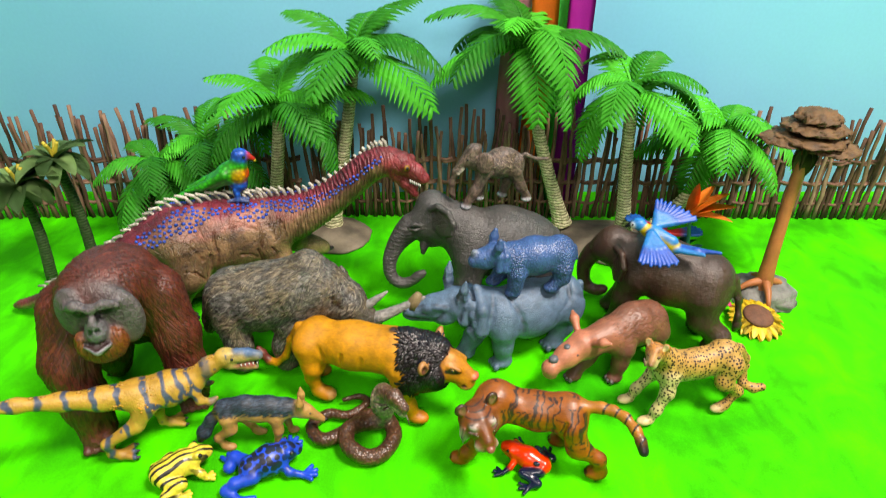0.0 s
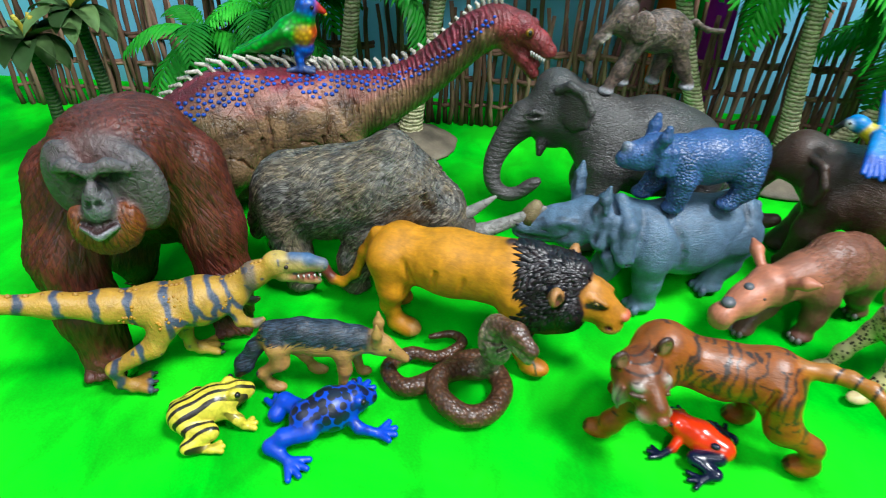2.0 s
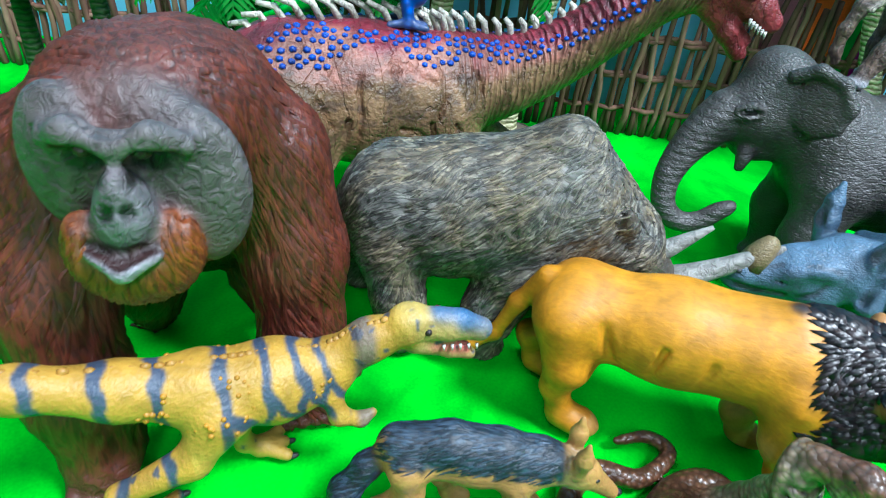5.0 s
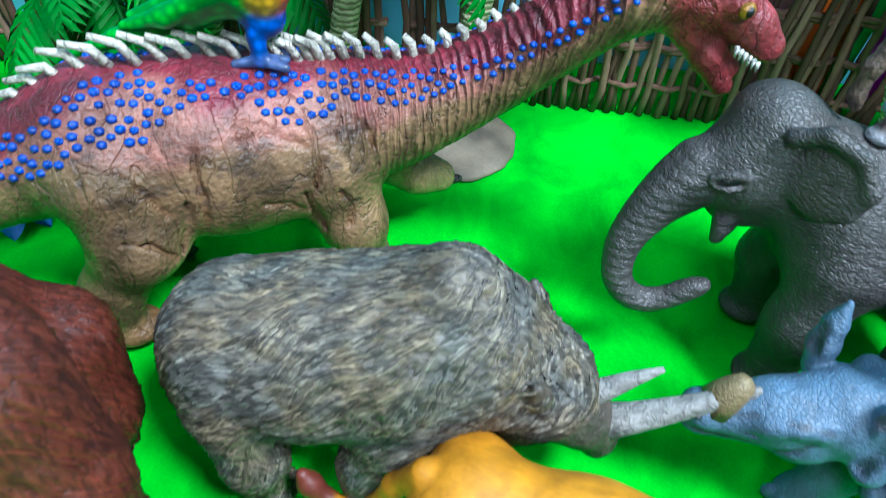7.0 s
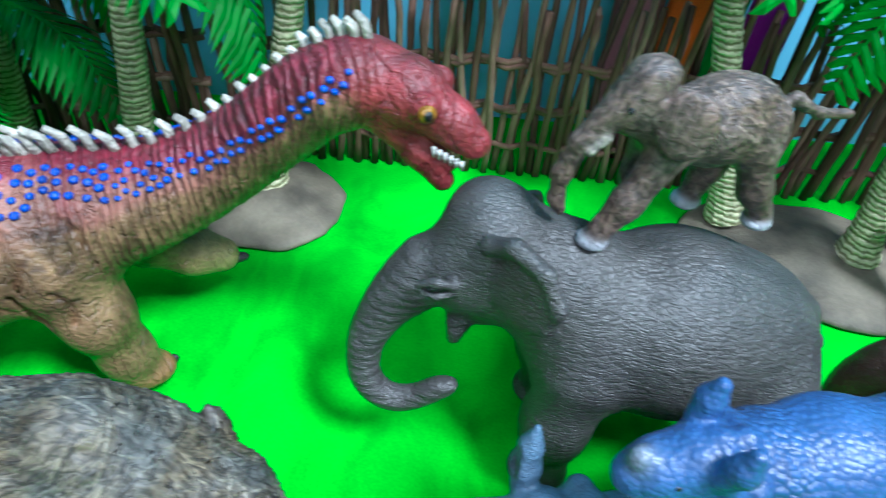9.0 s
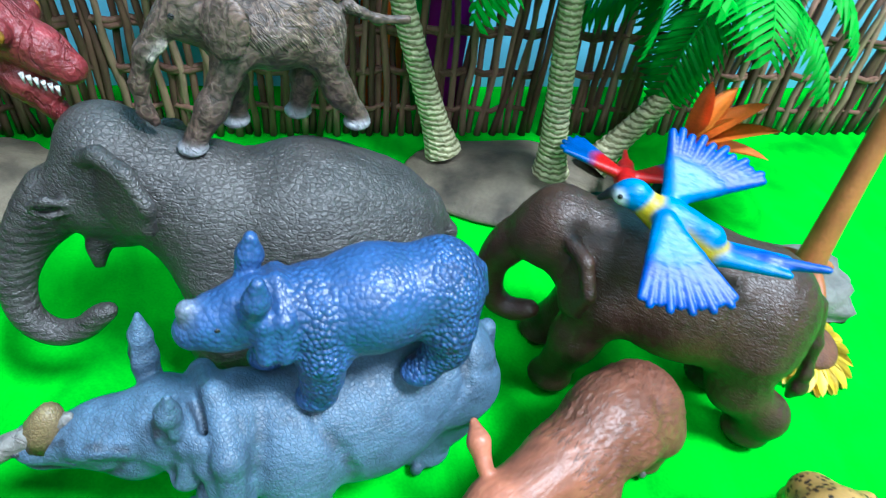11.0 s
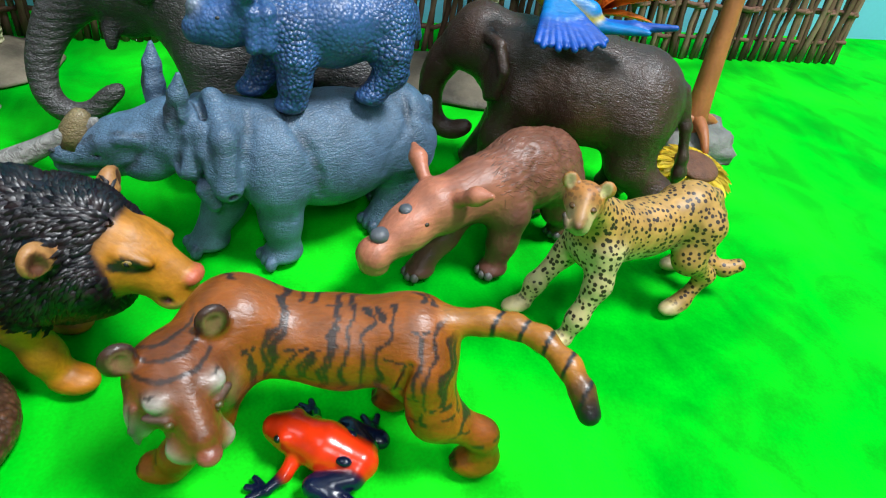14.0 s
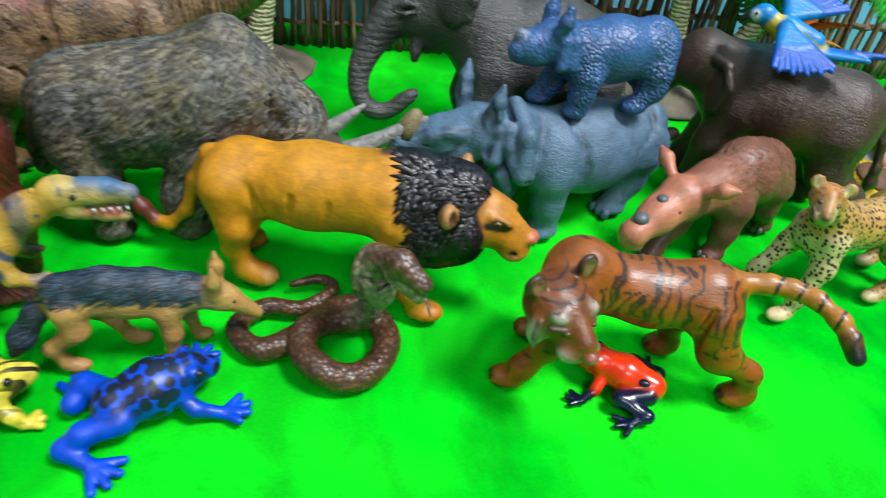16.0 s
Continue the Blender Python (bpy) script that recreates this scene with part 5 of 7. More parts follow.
        col = blend(col, (0.30, 0.26, 0.20), step(-v[:, 0], 70, 120) * step(-h, 0.0, 0.5) * 0.6)
        return col, mask

    def warts(v, quads, mask):
        """Raised blue studs in a band along back and neck."""
        rng = np.random.default_rng(7)
        h = height_over(v)
        edge = np.interp(v[:, 0], (-130, -60, -44, -31, -26, -18, -2, 3, 9, 21, 26, 43, 64, 115), (0.35, 0.42, 0.5, 0.5, 0.72, 0.86, 0.86, 0.72, 0.62, 0.64, 0.82, 0.62, 0.62, 0.62))
        ok = np.argwhere((h > edge) & (h < 0.97) & (v[:, 0] > -125) & (v[:, 0] < 114))[:, 0]
        rng.shuffle(ok)
        taken = []
        for i in ok:
            p = v[i]
            gap = 3.3 if p[0] < 40 else 2.8
            if all((p[0] - q[0]) ** 2 + (p[1] - q[1]) ** 2 + (p[2] - q[2]) ** 2 > gap * gap for q in taken):
                taken.append(p)
            if len(taken) > 950:
                break
        return [(SMALL_V * rng.uniform(1.4, 1.85) * np.array((1, 1, 0.8)) * (0.85 if p[0] > 45 else 1.0) + p, SMALL_F, (0.03, 0.10, 0.55), 0.0, "") for p in taken]

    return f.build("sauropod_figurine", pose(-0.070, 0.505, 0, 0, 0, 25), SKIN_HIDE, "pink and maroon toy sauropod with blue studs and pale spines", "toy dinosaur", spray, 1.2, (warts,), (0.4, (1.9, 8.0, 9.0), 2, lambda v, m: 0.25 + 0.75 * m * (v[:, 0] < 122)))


def woolly():
    wool, face = (0.14, 0.122, 0.096), (0.085, 0.07, 0.055)
    f = Figure(1.1, 1.2)
    f.limb([(-23, 0, 56, 21), (-4, 0, 55, 24), (22, 0, 61, 26)], wool, 10, mask=1)
    f.ball((-26, 0, 49), (16, 21, 25), wool, 10, mask=1)
    f.ball((34, 0, 75), (16, 15, 20.5), wool, 8, mask=1)
    f.ball((26, 0, 46), (20, 22, 22), wool, 9, mask=1)
    f.limb([(42, 0, 62, 21), (58, 0, 51, 17)], wool, 8, mask=1)
    f.ball((52, 0, 38), (14, 13, 12), wool, 7, mask=1)
    f.limb([(60, -1, 47, 14), (72, -2, 38, 10), (79, -3, 31, 8)], face, 6)
    f.ball((80, -3, 27), (6.5, 7.5, 6), face, 3)
    f.carve([(86, -8, 27, 0.9), (80, -11, 25, 0.9), (74, -11, 26, 0.8)], (0.03, 0.025, 0.02))
    f.carve([(85, -7, 32, 1.0), (84, -8, 31, 0.9)], (0.02, 0.018, 0.015))
    for x, y in ((-18, -18), (-40, 18)):
        f.limb([(-24, y * 0.75, 42, 12.5), (x * 0.8 - 5, y, 24, 9.4), (x, y, 8, 7.6)], wool, 6, mask=1)
        f.ball((x + 1, y, 5), (10, 8.6, 5.4), (0.07, 0.055, 0.045), 3)
    for x, y in ((13, -16), (30, 18)):
        f.limb([(22, y * 0.8, 38, 14), (x + 2, y, 22, 10), (x, y, 8, 8)], wool, 6, mask=1)
        f.ball((x + 1, y, 5), (9.6, 8.4, 5.4), (0.07, 0.055, 0.045), 3)
    f.limb([(-42, 0, 56, 4), (-46, -2, 36, 3.4), (-45, -3, 28, 4)], wool, 3, mask=1)
    horn = (0.30, 0.29, 0.27)
    f.spike([(79, -3, 36, 6), (88, -3, 40, 4.6), (99, -2, 45, 3.6), (109, -1, 50, 2.9), (117, 0, 54, 2.0), (119, 0, 55, 0.8)], horn, 12, part="horn")
    f.spike([(71, -2, 46, 4.6), (78, -1, 50, 3.4), (85, 0, 55, 2.2), (91, 0, 60, 0.8)], horn, 10, part="horn")
    f.limb([(58, 13, 60, 4), (56, 16, 66, 3.2), (55, 17, 71, 0.9)], face, 1.5, True, mask=0.6)
    f.bead((68, 10, 46), 1.3, BLACK, True)
    return f.build("woolly_rhino_figurine", pose(-0.027, 0.433, 0, 0, 0, 4), SKIN_WOOL, "shaggy grey-brown toy woolly rhinoceros with two long pale horns", "toy rhinoceros", None, 1.2,
                   (locks(6500, 5, lambda p: np.array((-0.75, 0.0, -0.75)) + 0.0 * p, 10.0, 0.6, 0.55, (0.055, 0.048, 0.038), (0.27, 0.24, 0.18)),), (0.8, (5.0, 2.4, 4.4), 5))


def elephant_grey():
    g, lit_side = (0.070, 0.067, 0.065), (0.108, 0.099, 0.088)
    f = Figure(1.2, 1.8)
    f.limb([(-12, 0, 65, 26.5), (6, 0, 68, 28), (30, 0, 68, 25)], g, 10)
    f.ball((-24, 0, 56), (20, 22, 25), g, 12)
    # paler, warmer flank: light on the lit side is put into the colour
    f.ball((2, 0, 62), (32, 27, 28), lit_side, 10)
    for x, y, b in ((38, 16, 34), (31, -18, 30)):
        f.limb([(b, y * 0.8, 58, 15), (b + 4, y, 34, 11.5), (x, y, 10, 10.5)], g, 8)
        f.ball((x + 1, y, 5.4), (12.5, 11.5, 6), g, 4)
    for x, y, b in ((-10, 19, -24), (-42, -16, -32)):
        f.limb([(b, y * 0.8, 54, 17), (b + 2, y, 34, 12.5), (x - 4, y, 20, 10.5), (x, y, 9, 10)], g, 8)
        f.ball((x + 1, y, 5.4), (12, 11, 6), g, 4)
    f.limb([(40, -3, 80, 21), (58, -7, 86, 20)], g, 9)
    f.ball((64, -10, 98), (14, 15.5, 13.5), g, 8)
    f.ball((72, -8, 82), (14, 15, 14), g, 8)
    f.ball((64, -9, 70), (13, 12.5, 11), g, 6)
    f.bend([(80, -9, 80, 12.5), (91, -7, 68, 9.4), (98.5, -4, 54, 7.4), (99.5, 0, 42, 6.4), (95.5, 3, 35.5, 5.8), (89, 5, 33.5, 5.2), (82, 6, 36, 4.6), (77, 7, 41, 4.2), (72, 8, 45, 2.6)], 30, g, 2, mask=0.8)
    f.ball((57.5, 14.5, 95), (10.5, 2.6, 12.5), (0.062, 0.055, 0.050), 1.5, turn=(10, 6, -46))
    f.limb([(66, 6, 103, 3.2), (61, 11.5, 107.5, 2.8), (54, 18.5, 105, 2.5), (50, 22.5, 97, 2.3), (51.5, 21, 88, 2.2), (56, 15, 83, 2.2)], g, 1.6)
    f.ball((48, -30, 80), (10, 4, 14), g, 2, turn=(0, 0, 40))
    f.bead((79, 6.6, 87.2), (2.6, 1.5, 1.7), BLACK)
    f.limb([(74, 6.4, 88.5, 1.3), (79, 6.6, 90, 1.5), (84, 4.6, 87.5, 1.2)], g, 0.8)
    f.limb([(74, 6.4, 86, 1.1), (79, 6.8, 84.6, 1.3), (84, 4.6, 85.6, 1.1)], g, 0.8)
    for k in range(7):
        f.carve([(84 + k * 2.6, 6 - k * 0.5, 80 - k * 4.2, 0.7), (90 + k * 1.9, -2 + k * 0.4, 85 - k * 4.4, 0.7)], None)
    f.limb([(71, 1, 67, 4), (72, 2, 61, 2.2)], g, 2)
    f.carve([(80, 2, 72, 1.2), (72, 5, 68, 1.2), (62, 5, 68, 1.0)], (0.04, 0.038, 0.036))
    f.limb([(-38, 0, 72, 4), (-46, 2, 58, 2.6), (-48, 4, 42, 2.0), (-47, 5, 32, 2.2)], g, 3)
    return f.build("grey_elephant_figurine", pose(0.156, 0.509, 0, 0, 0, -170), SKIN_WRINKLE, "grey wrinkled toy elephant with curled trunk standing on the cloth", "toy elephant", None, 1.2, (), (0.3, (2.4, 5.0, 7.0), 3, lambda v, m: step(v[:, 2], 12, 30) * (1 - m) * (0.4 + 0.6 * step(-v[:, 0], -60, -40))))


def elephant_dark():
    g, warm_highlight = (0.056, 0.029, 0.020), (0.105, 0.046, 0.028)
    f = Figure(1.2, 1.3)
    f.limb([(-24, 0, 56, 23), (4, 0, 57, 24), (26, 0, 58, 22)], g, 10)
    f.ball((-28, 0, 50), (19, 21, 24), g, 10)
    # warm highlight on the flank, painted into the body colour
    f.ball((-6, 3, 50), (22, 21, 19), warm_highlight, 10)
    f.ball((14, 0, 70), (16, 14, 13), g, 9)
    for x, y, b in ((35, 13, 26), (42, -10, 26)):
        f.limb([(b, y * 0.9, 50, 13), (b + 5, y, 30, 9.6), (x, y, 9, 8.6)], g, 7)
        f.ball((x + 1, y, 5), (10, 9.4, 5.4), g, 4)
    for x, y, b in ((-43, 15, -28), (-30, -9, -26)):
        f.limb([(b, y * 0.8, 46, 15), (b - 2, y, 28, 10.5), (x - 2, y, 16, 9), (x, y, 8, 8.6)], g, 7)
        f.ball((x + 1, y, 5), (10, 9.2, 5.4), g, 4)
    f.limb([(34, 0, 66, 17), (46, 0, 68, 16)], g, 8)
    f.ball((49, 0, 74), (12, 13.5, 12), g, 7)
    f.ball((56, 0, 65), (11, 12, 11), g, 6)
    f.bend([(62, -1, 60, 9), (68, -2, 46, 6.8), (68, -3, 32, 5.4), (64, -3, 23, 4.6), (56, -2, 21, 4), (49, -1, 25, 3.2)], 22, g, 3)
    f.ball((39, 19, 63), (10, 2.4, 13), g, 1.0, turn=(8, 8, -58))
    f.limb([(44, 13, 75, 3), (38, 22, 75, 2.6), (34, 27, 66, 2.4), (36, 24, 54, 2.2), (40, 18, 50, 2)], g, 1.0)
    f.ball((39, -15, 63), (8, 2.6, 11), g, 3, turn=(-8, 0, 28))
    f.bead((58, 10.6, 67), (1.6, 1.1, 1.2), BLACK, True)
    f.limb([(-46, 0, 62, 3.2), (-52, 2, 46, 2.4), (-55, 4, 32, 2.2), (-56, 4, 24, 3.0), (-55, 4, 18, 1.6)], g, 3)
    return f.build("brown_elephant_figurine", pose(0.284, 0.487, 0, 0, 0, 160), SKIN_DARK, "dark brown satin toy elephant with hanging trunk", "toy elephant", None, 1.2, (), (0.3, (2.4, 5.0, 7.0), 3, lambda v, m: step(v[:, 2], 12, 30) * (1 - m) * (0.4 + 0.6 * step(-v[:, 0], -60, -40))))


def elephant_small():
    g = (0.115, 0.080, 0.064)
    f = Figure(0.8, 1.3)
    f.limb([(-12, 0, 32, 10.5), (0, 0, 32, 10.5), (12, 0, 34, 9.5)], g, 6)
    f.ball((-4, 0, 41), (10, 7, 5), g, 5)
    for x, y, b in ((27, 6, 13), (12, -6, 12)):
        f.limb([(b, y * 0.8, 28, 6), (b + (x - b) * 0.55, y, 14, 4.4), (x, y, 4, 4)], g, 4)
        f.ball((x + 0.6, y, 2.4), (4.8, 4.6, 2.8), (0.50, 0.52, 0.57), 0.8)
    for x, y, b in ((-24, 6, -13), (-8, -6, -12)):
        f.limb([(b, y * 0.8, 26, 6.5), (b + (x - b) * 0.4, y, 14, 4.6), (x, y, 4, 4)], g, 4)
        f.ball((x + 0.6, y, 2.4), (4.8, 4.6, 2.8), (0.50, 0.52, 0.57), 0.8)
    f.ball((22, 0, 40), (9, 8, 10), g, 5)
    f.ball((20, 0, 48), (6, 6, 4), g, 4)
    f.limb([(28, 0, 38, 4.4), (34.5, 0, 30, 3.0), (38, 0, 21, 2.3), (38, 0, 13, 2.0), (36, 0, 9, 1.6)], g, 2)
    f.ball((15, 10.4, 39), (6.8, 1.7, 8.6), (0.14, 0.094, 0.075), 0.8, True, (10, 0, -34))
    f.limb([(30, 3, 33, 1.4), (34, 4, 29, 0.8)], (0.4, 0.36, 0.3), 0.8, True)
    f.bead((27.5, 5.8, 41), 0.9, BLACK, True)
    f.limb([(-22, 0, 38, 1.8), (-32, 0, 33, 1.3), (-42, 0, 32, 1.4)], g, 2)
    return f.build("baby_elephant_figurine", pose(0.143, 0.517, 0.0985, 0, 0, -160), toy("baby_elephant_paint", 0.5, "wool", scale=1.5, strength=0.7, depth=0.0007, amount=0.2, size=(0.45, 1, 0.6), contrast=0.5),
                   "small brown hairy toy elephant standing on the grey elephant", "toy elephant", lambda v, c, m: (c, np.where(v[:, 2] > 6, 1.0, 0.0)), 0.6,
                   (locks(700, 9, lambda p: np.array((-0.7, 0.0, -0.7)) + 0.0 * p, 5.0, 0.42, 0.3, (0.07, 0.048, 0.038), (0.25, 0.19, 0.15), lambda v, m: (v[:, 2] > 34) & (v[:, 0] < 11) & (v[:, 0] > -24), 0.45),), (0.22, (4, 2.4, 2.6), 4))


def rhino_grey():
    g, lt = (0.105, 0.165, 0.245), (0.12, 0.185, 0.272)
    f = Figure(0.8, 1.4)
    f.limb([(-26, 0, 42, 20), (0, 0, 42, 21), (24, 0, 44, 20)], g, 8)
    f.ball((0, 0, 36), (26, 21, 19), lt, 8)
    f.ball((-32, 0, 41), (15, 20.6, 22.6), g, 1.8)
    f.ball((24, 0, 41), (13.5, 22, 21.5), lt, 1.8)
    f.ball((40, -3, 48), (8, 15.5, 17), g, 3)
    for x, y, b in ((25, 11, 27), (47, -9, 34)):
        f.limb([(b, y, 34, 11.5), ((b + x) / 2, y, 20, 8.6), (x, y, 8, 7.8)], g, 5)
        f.ball((x + 1, y, 4.8), (9, 8.4, 5), lt, 3)
        for c in (-4.5, 0, 4.5):
            f.ball((x + 8, y + c, 3), (2.4, 2.2, 3), lt, 1.2)
    for x, y, b in ((-23, 7, -28), (-36, -16, -30)):
        f.limb([(b, y, 34, 12.5), (b - 2, y, 20, 8.8), (x, y, 8, 7.8)], g, 5)
        f.ball((x + 1, y, 4.8), (9, 8.4, 5), lt, 3)
        for c in (-4.5, 0, 4.5):
            f.ball((x + 8, y + c, 3), (2.4, 2.2, 3), lt, 1.2)
    f.limb([(38, -6, 50, 16), (52, -12, 50, 12.5)], g, 6)
    f.limb([(44, -25, 40, 4), (42, -21, 57, 4), (42, -6, 65, 4), (44, 9, 57, 5), (45, 12.5, 40, 6)], g, 2.5)
    f.limb([(53, -24, 42, 4), (52, -20, 56, 4), (51, -10, 60, 4), (52, -1, 56, 4), (54, 0, 44, 5.5)], lt, 2.5)
    f.ball((63, -16.5, 40.5), (11, 11, 8.5), g, 2.5, turn=(0, 0, -28))
    f.limb([(72, -22, 39, 6.4), (84, -28, 37.6, 5.2)], g, 2.5)
    f.limb([(66, -9.6, 53, 2), (72, -11.6, 53.4, 2), (77, -15.6, 50.6, 1.6)], g, 1.2)
    f.ball((44, -8, 40), (8, 14, 12), g, 2)
    f.limb([(56, -15, 51, 13), (70, -21, 47, 10), (84, -28, 43, 7.6)], lt, 5)
    f.ball((60, -16, 43), (10, 11, 8), g, 4)
    f.ball((88, -29, 44), (6, 7, 6.5), lt, 3)
    f.ball((87, -30, 38), (5, 6, 3), g, 2)
    f.spike([(84, -27.5, 46, 6), (82.6, -27, 51, 5.2), (81, -26.6, 54.5, 4.2), (79.6, -26, 57.4, 3), (79, -25.8, 58.4, 1)], (0.22, 0.17, 0.09), 10, part="horn")
    for y, o in ((-27, -6), (-5, 6)):
        f.limb([(55, y, 55, 4.4), (55, y + o * 0.3, 63, 4.8), (54, y + o * 0.5, 70, 3.4), (53, y + o * 0.6, 77, 1.0)], g, 1.5)
        f.carve([(59, y + o * 0.5, 70, 1.6), (59.6, y + o * 0.3, 63, 2.4)], (0.07, 0.09, 0.12))
    
    fold_shade = (0.065, 0.092, 0.13)
    # the hide hangs in plates with deep grooves between them, their shade put into the colour; the neck plate has a
    # rolled rim
    f.limb([(49.5, -6, 63, 3), (49, 2, 58, 3), (49, 5, 51, 3), (48, 8, 44, 3), (47, 12, 40, 3)], lt, 2.6)
    f.ball((28, 6, 40), (13, 15, 15), lt, 3)
    f.ball((-34, 5, 38), (13, 15, 15), g, 3)
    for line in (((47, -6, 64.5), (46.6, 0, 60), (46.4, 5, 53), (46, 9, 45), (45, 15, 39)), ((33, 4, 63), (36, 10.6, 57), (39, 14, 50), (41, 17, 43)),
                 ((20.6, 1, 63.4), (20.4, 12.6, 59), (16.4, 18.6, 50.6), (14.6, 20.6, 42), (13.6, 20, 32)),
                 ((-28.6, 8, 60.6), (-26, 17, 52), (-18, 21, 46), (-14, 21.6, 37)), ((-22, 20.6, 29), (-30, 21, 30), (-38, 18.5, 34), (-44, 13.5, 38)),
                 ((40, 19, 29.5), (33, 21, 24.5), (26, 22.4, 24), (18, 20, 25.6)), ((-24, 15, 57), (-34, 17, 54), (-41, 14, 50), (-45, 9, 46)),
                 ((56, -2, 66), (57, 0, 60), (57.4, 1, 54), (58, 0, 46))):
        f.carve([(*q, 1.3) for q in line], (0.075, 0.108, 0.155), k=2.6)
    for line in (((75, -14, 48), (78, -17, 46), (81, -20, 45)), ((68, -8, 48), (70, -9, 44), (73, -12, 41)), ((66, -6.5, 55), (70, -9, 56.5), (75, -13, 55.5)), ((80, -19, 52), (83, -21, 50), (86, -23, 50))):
        f.carve([(*q, 0.7) for q in line], fold_shade)
    f.limb([(50, 4, 36, 4.4), (49, 7, 31, 3)], g, 2)
    f.carve([(92, -25, 40.4, 1.0), (84, -21.4, 39, 1.0), (76, -16, 40, 0.9)], (0.05, 0.065, 0.085))
    f.bead((91, -25.6, 46), (1.4, 1.2, 1.0), (0.03, 0.035, 0.045))
    f.bead((72, -11.4, 50.5), (1.7, 1.2, 1.3), BLACK)
    f.bead((68, -30.6, 50.5), (1.7, 1.2, 1.3), BLACK)
    f.limb([(-45, 0, 52, 3.2), (-48, 0, 36, 2.4), (-47, 0, 28, 2.4)], g, 2)
    return f.build("grey_rhino_figurine", pose(0.170, 0.453, 0, 0, 0, -154), SKIN_RHINO, "blue-grey toy rhinoceros with folded skin standing on the cloth", "toy rhinoceros")


def rhino_small():
    b = (0.05, 0.10, 0.25)
    f = Figure(0.85, 0.6)
    f.limb([(-18, 0, 27, 13), (0, 0, 26, 13.5), (14, 0, 27, 12.5)], b, 6)
    f.ball((-20, 0, 26), (11, 13.6, 14), b, 3, mask=1)
    f.ball((15, 0, 25), (9.5, 13.8, 13.5), b, 3, mask=1)
    f.ball((0, 0, 30), (13, 13, 11), b, 4)
    for x, y, a in ((17, 9, 15), (28, -8, 18)):
        f.limb([(a, y, 18, 7.5), ((a + x) / 2, y, 10, 5.6), (x, y, 4, 5)], b, 4, mask=0.7)
        f.ball((x + 1, y, 3), (6, 5.4, 3.2), b, 2)
    for x, y, a in ((-12, 9, -19), (-27, -8, -21)):
        f.limb([(a, y, 18, 8), (a, y, 11, 6), (x, y, 4, 5)], b, 4, mask=0.7)
        f.ball((x + 1, y, 3), (6, 5.4, 3.2), b, 2)
    f.limb([(22, 0, 29, 10), (30, 0, 30, 8.6)], b, 4)
    for x, r in ((24, 10.6), (28.5, 9.8)):
        f.limb([(x, -r, 24, 2.6), (x - 1, -r * 0.8, 34, 2.6), (x - 1, 0, 39, 2.4), (x - 1, r * 0.8, 34, 2.6), (x, r, 24, 2.6)], b, 1.5)
    f.limb([(32, 0, 32, 8.4), (39, 0, 30, 6.8), (44, 0, 28, 5.6)], b, 3)
    f.ball((36, 0, 26), (7, 7, 5), b, 3)
    f.ball((44, 0, 34.5), (3, 2.8, 3.4), (0.20, 0.22, 0.26), 1.5)
    f.limb([(30, 7, 37, 2.8), (28, 8, 42, 3.4), (27, 8, 47, 1.8)], b, 1.2, True)
    f.bead((38, 6.6, 33), (1.1, 0.8, 0.9), BLACK, True)
    f.limb([(-30, 0, 30, 2), (-32, 0, 20, 1.6)], b, 1.5)
    return f.build("armoured_rhino_figurine", pose(0.172, 0.452, 0.0615, 0, 3, -168), SKIN_ARMOUR, "small glossy blue studded toy rhinoceros on the grey rhinoceros", "toy rhinoceros")


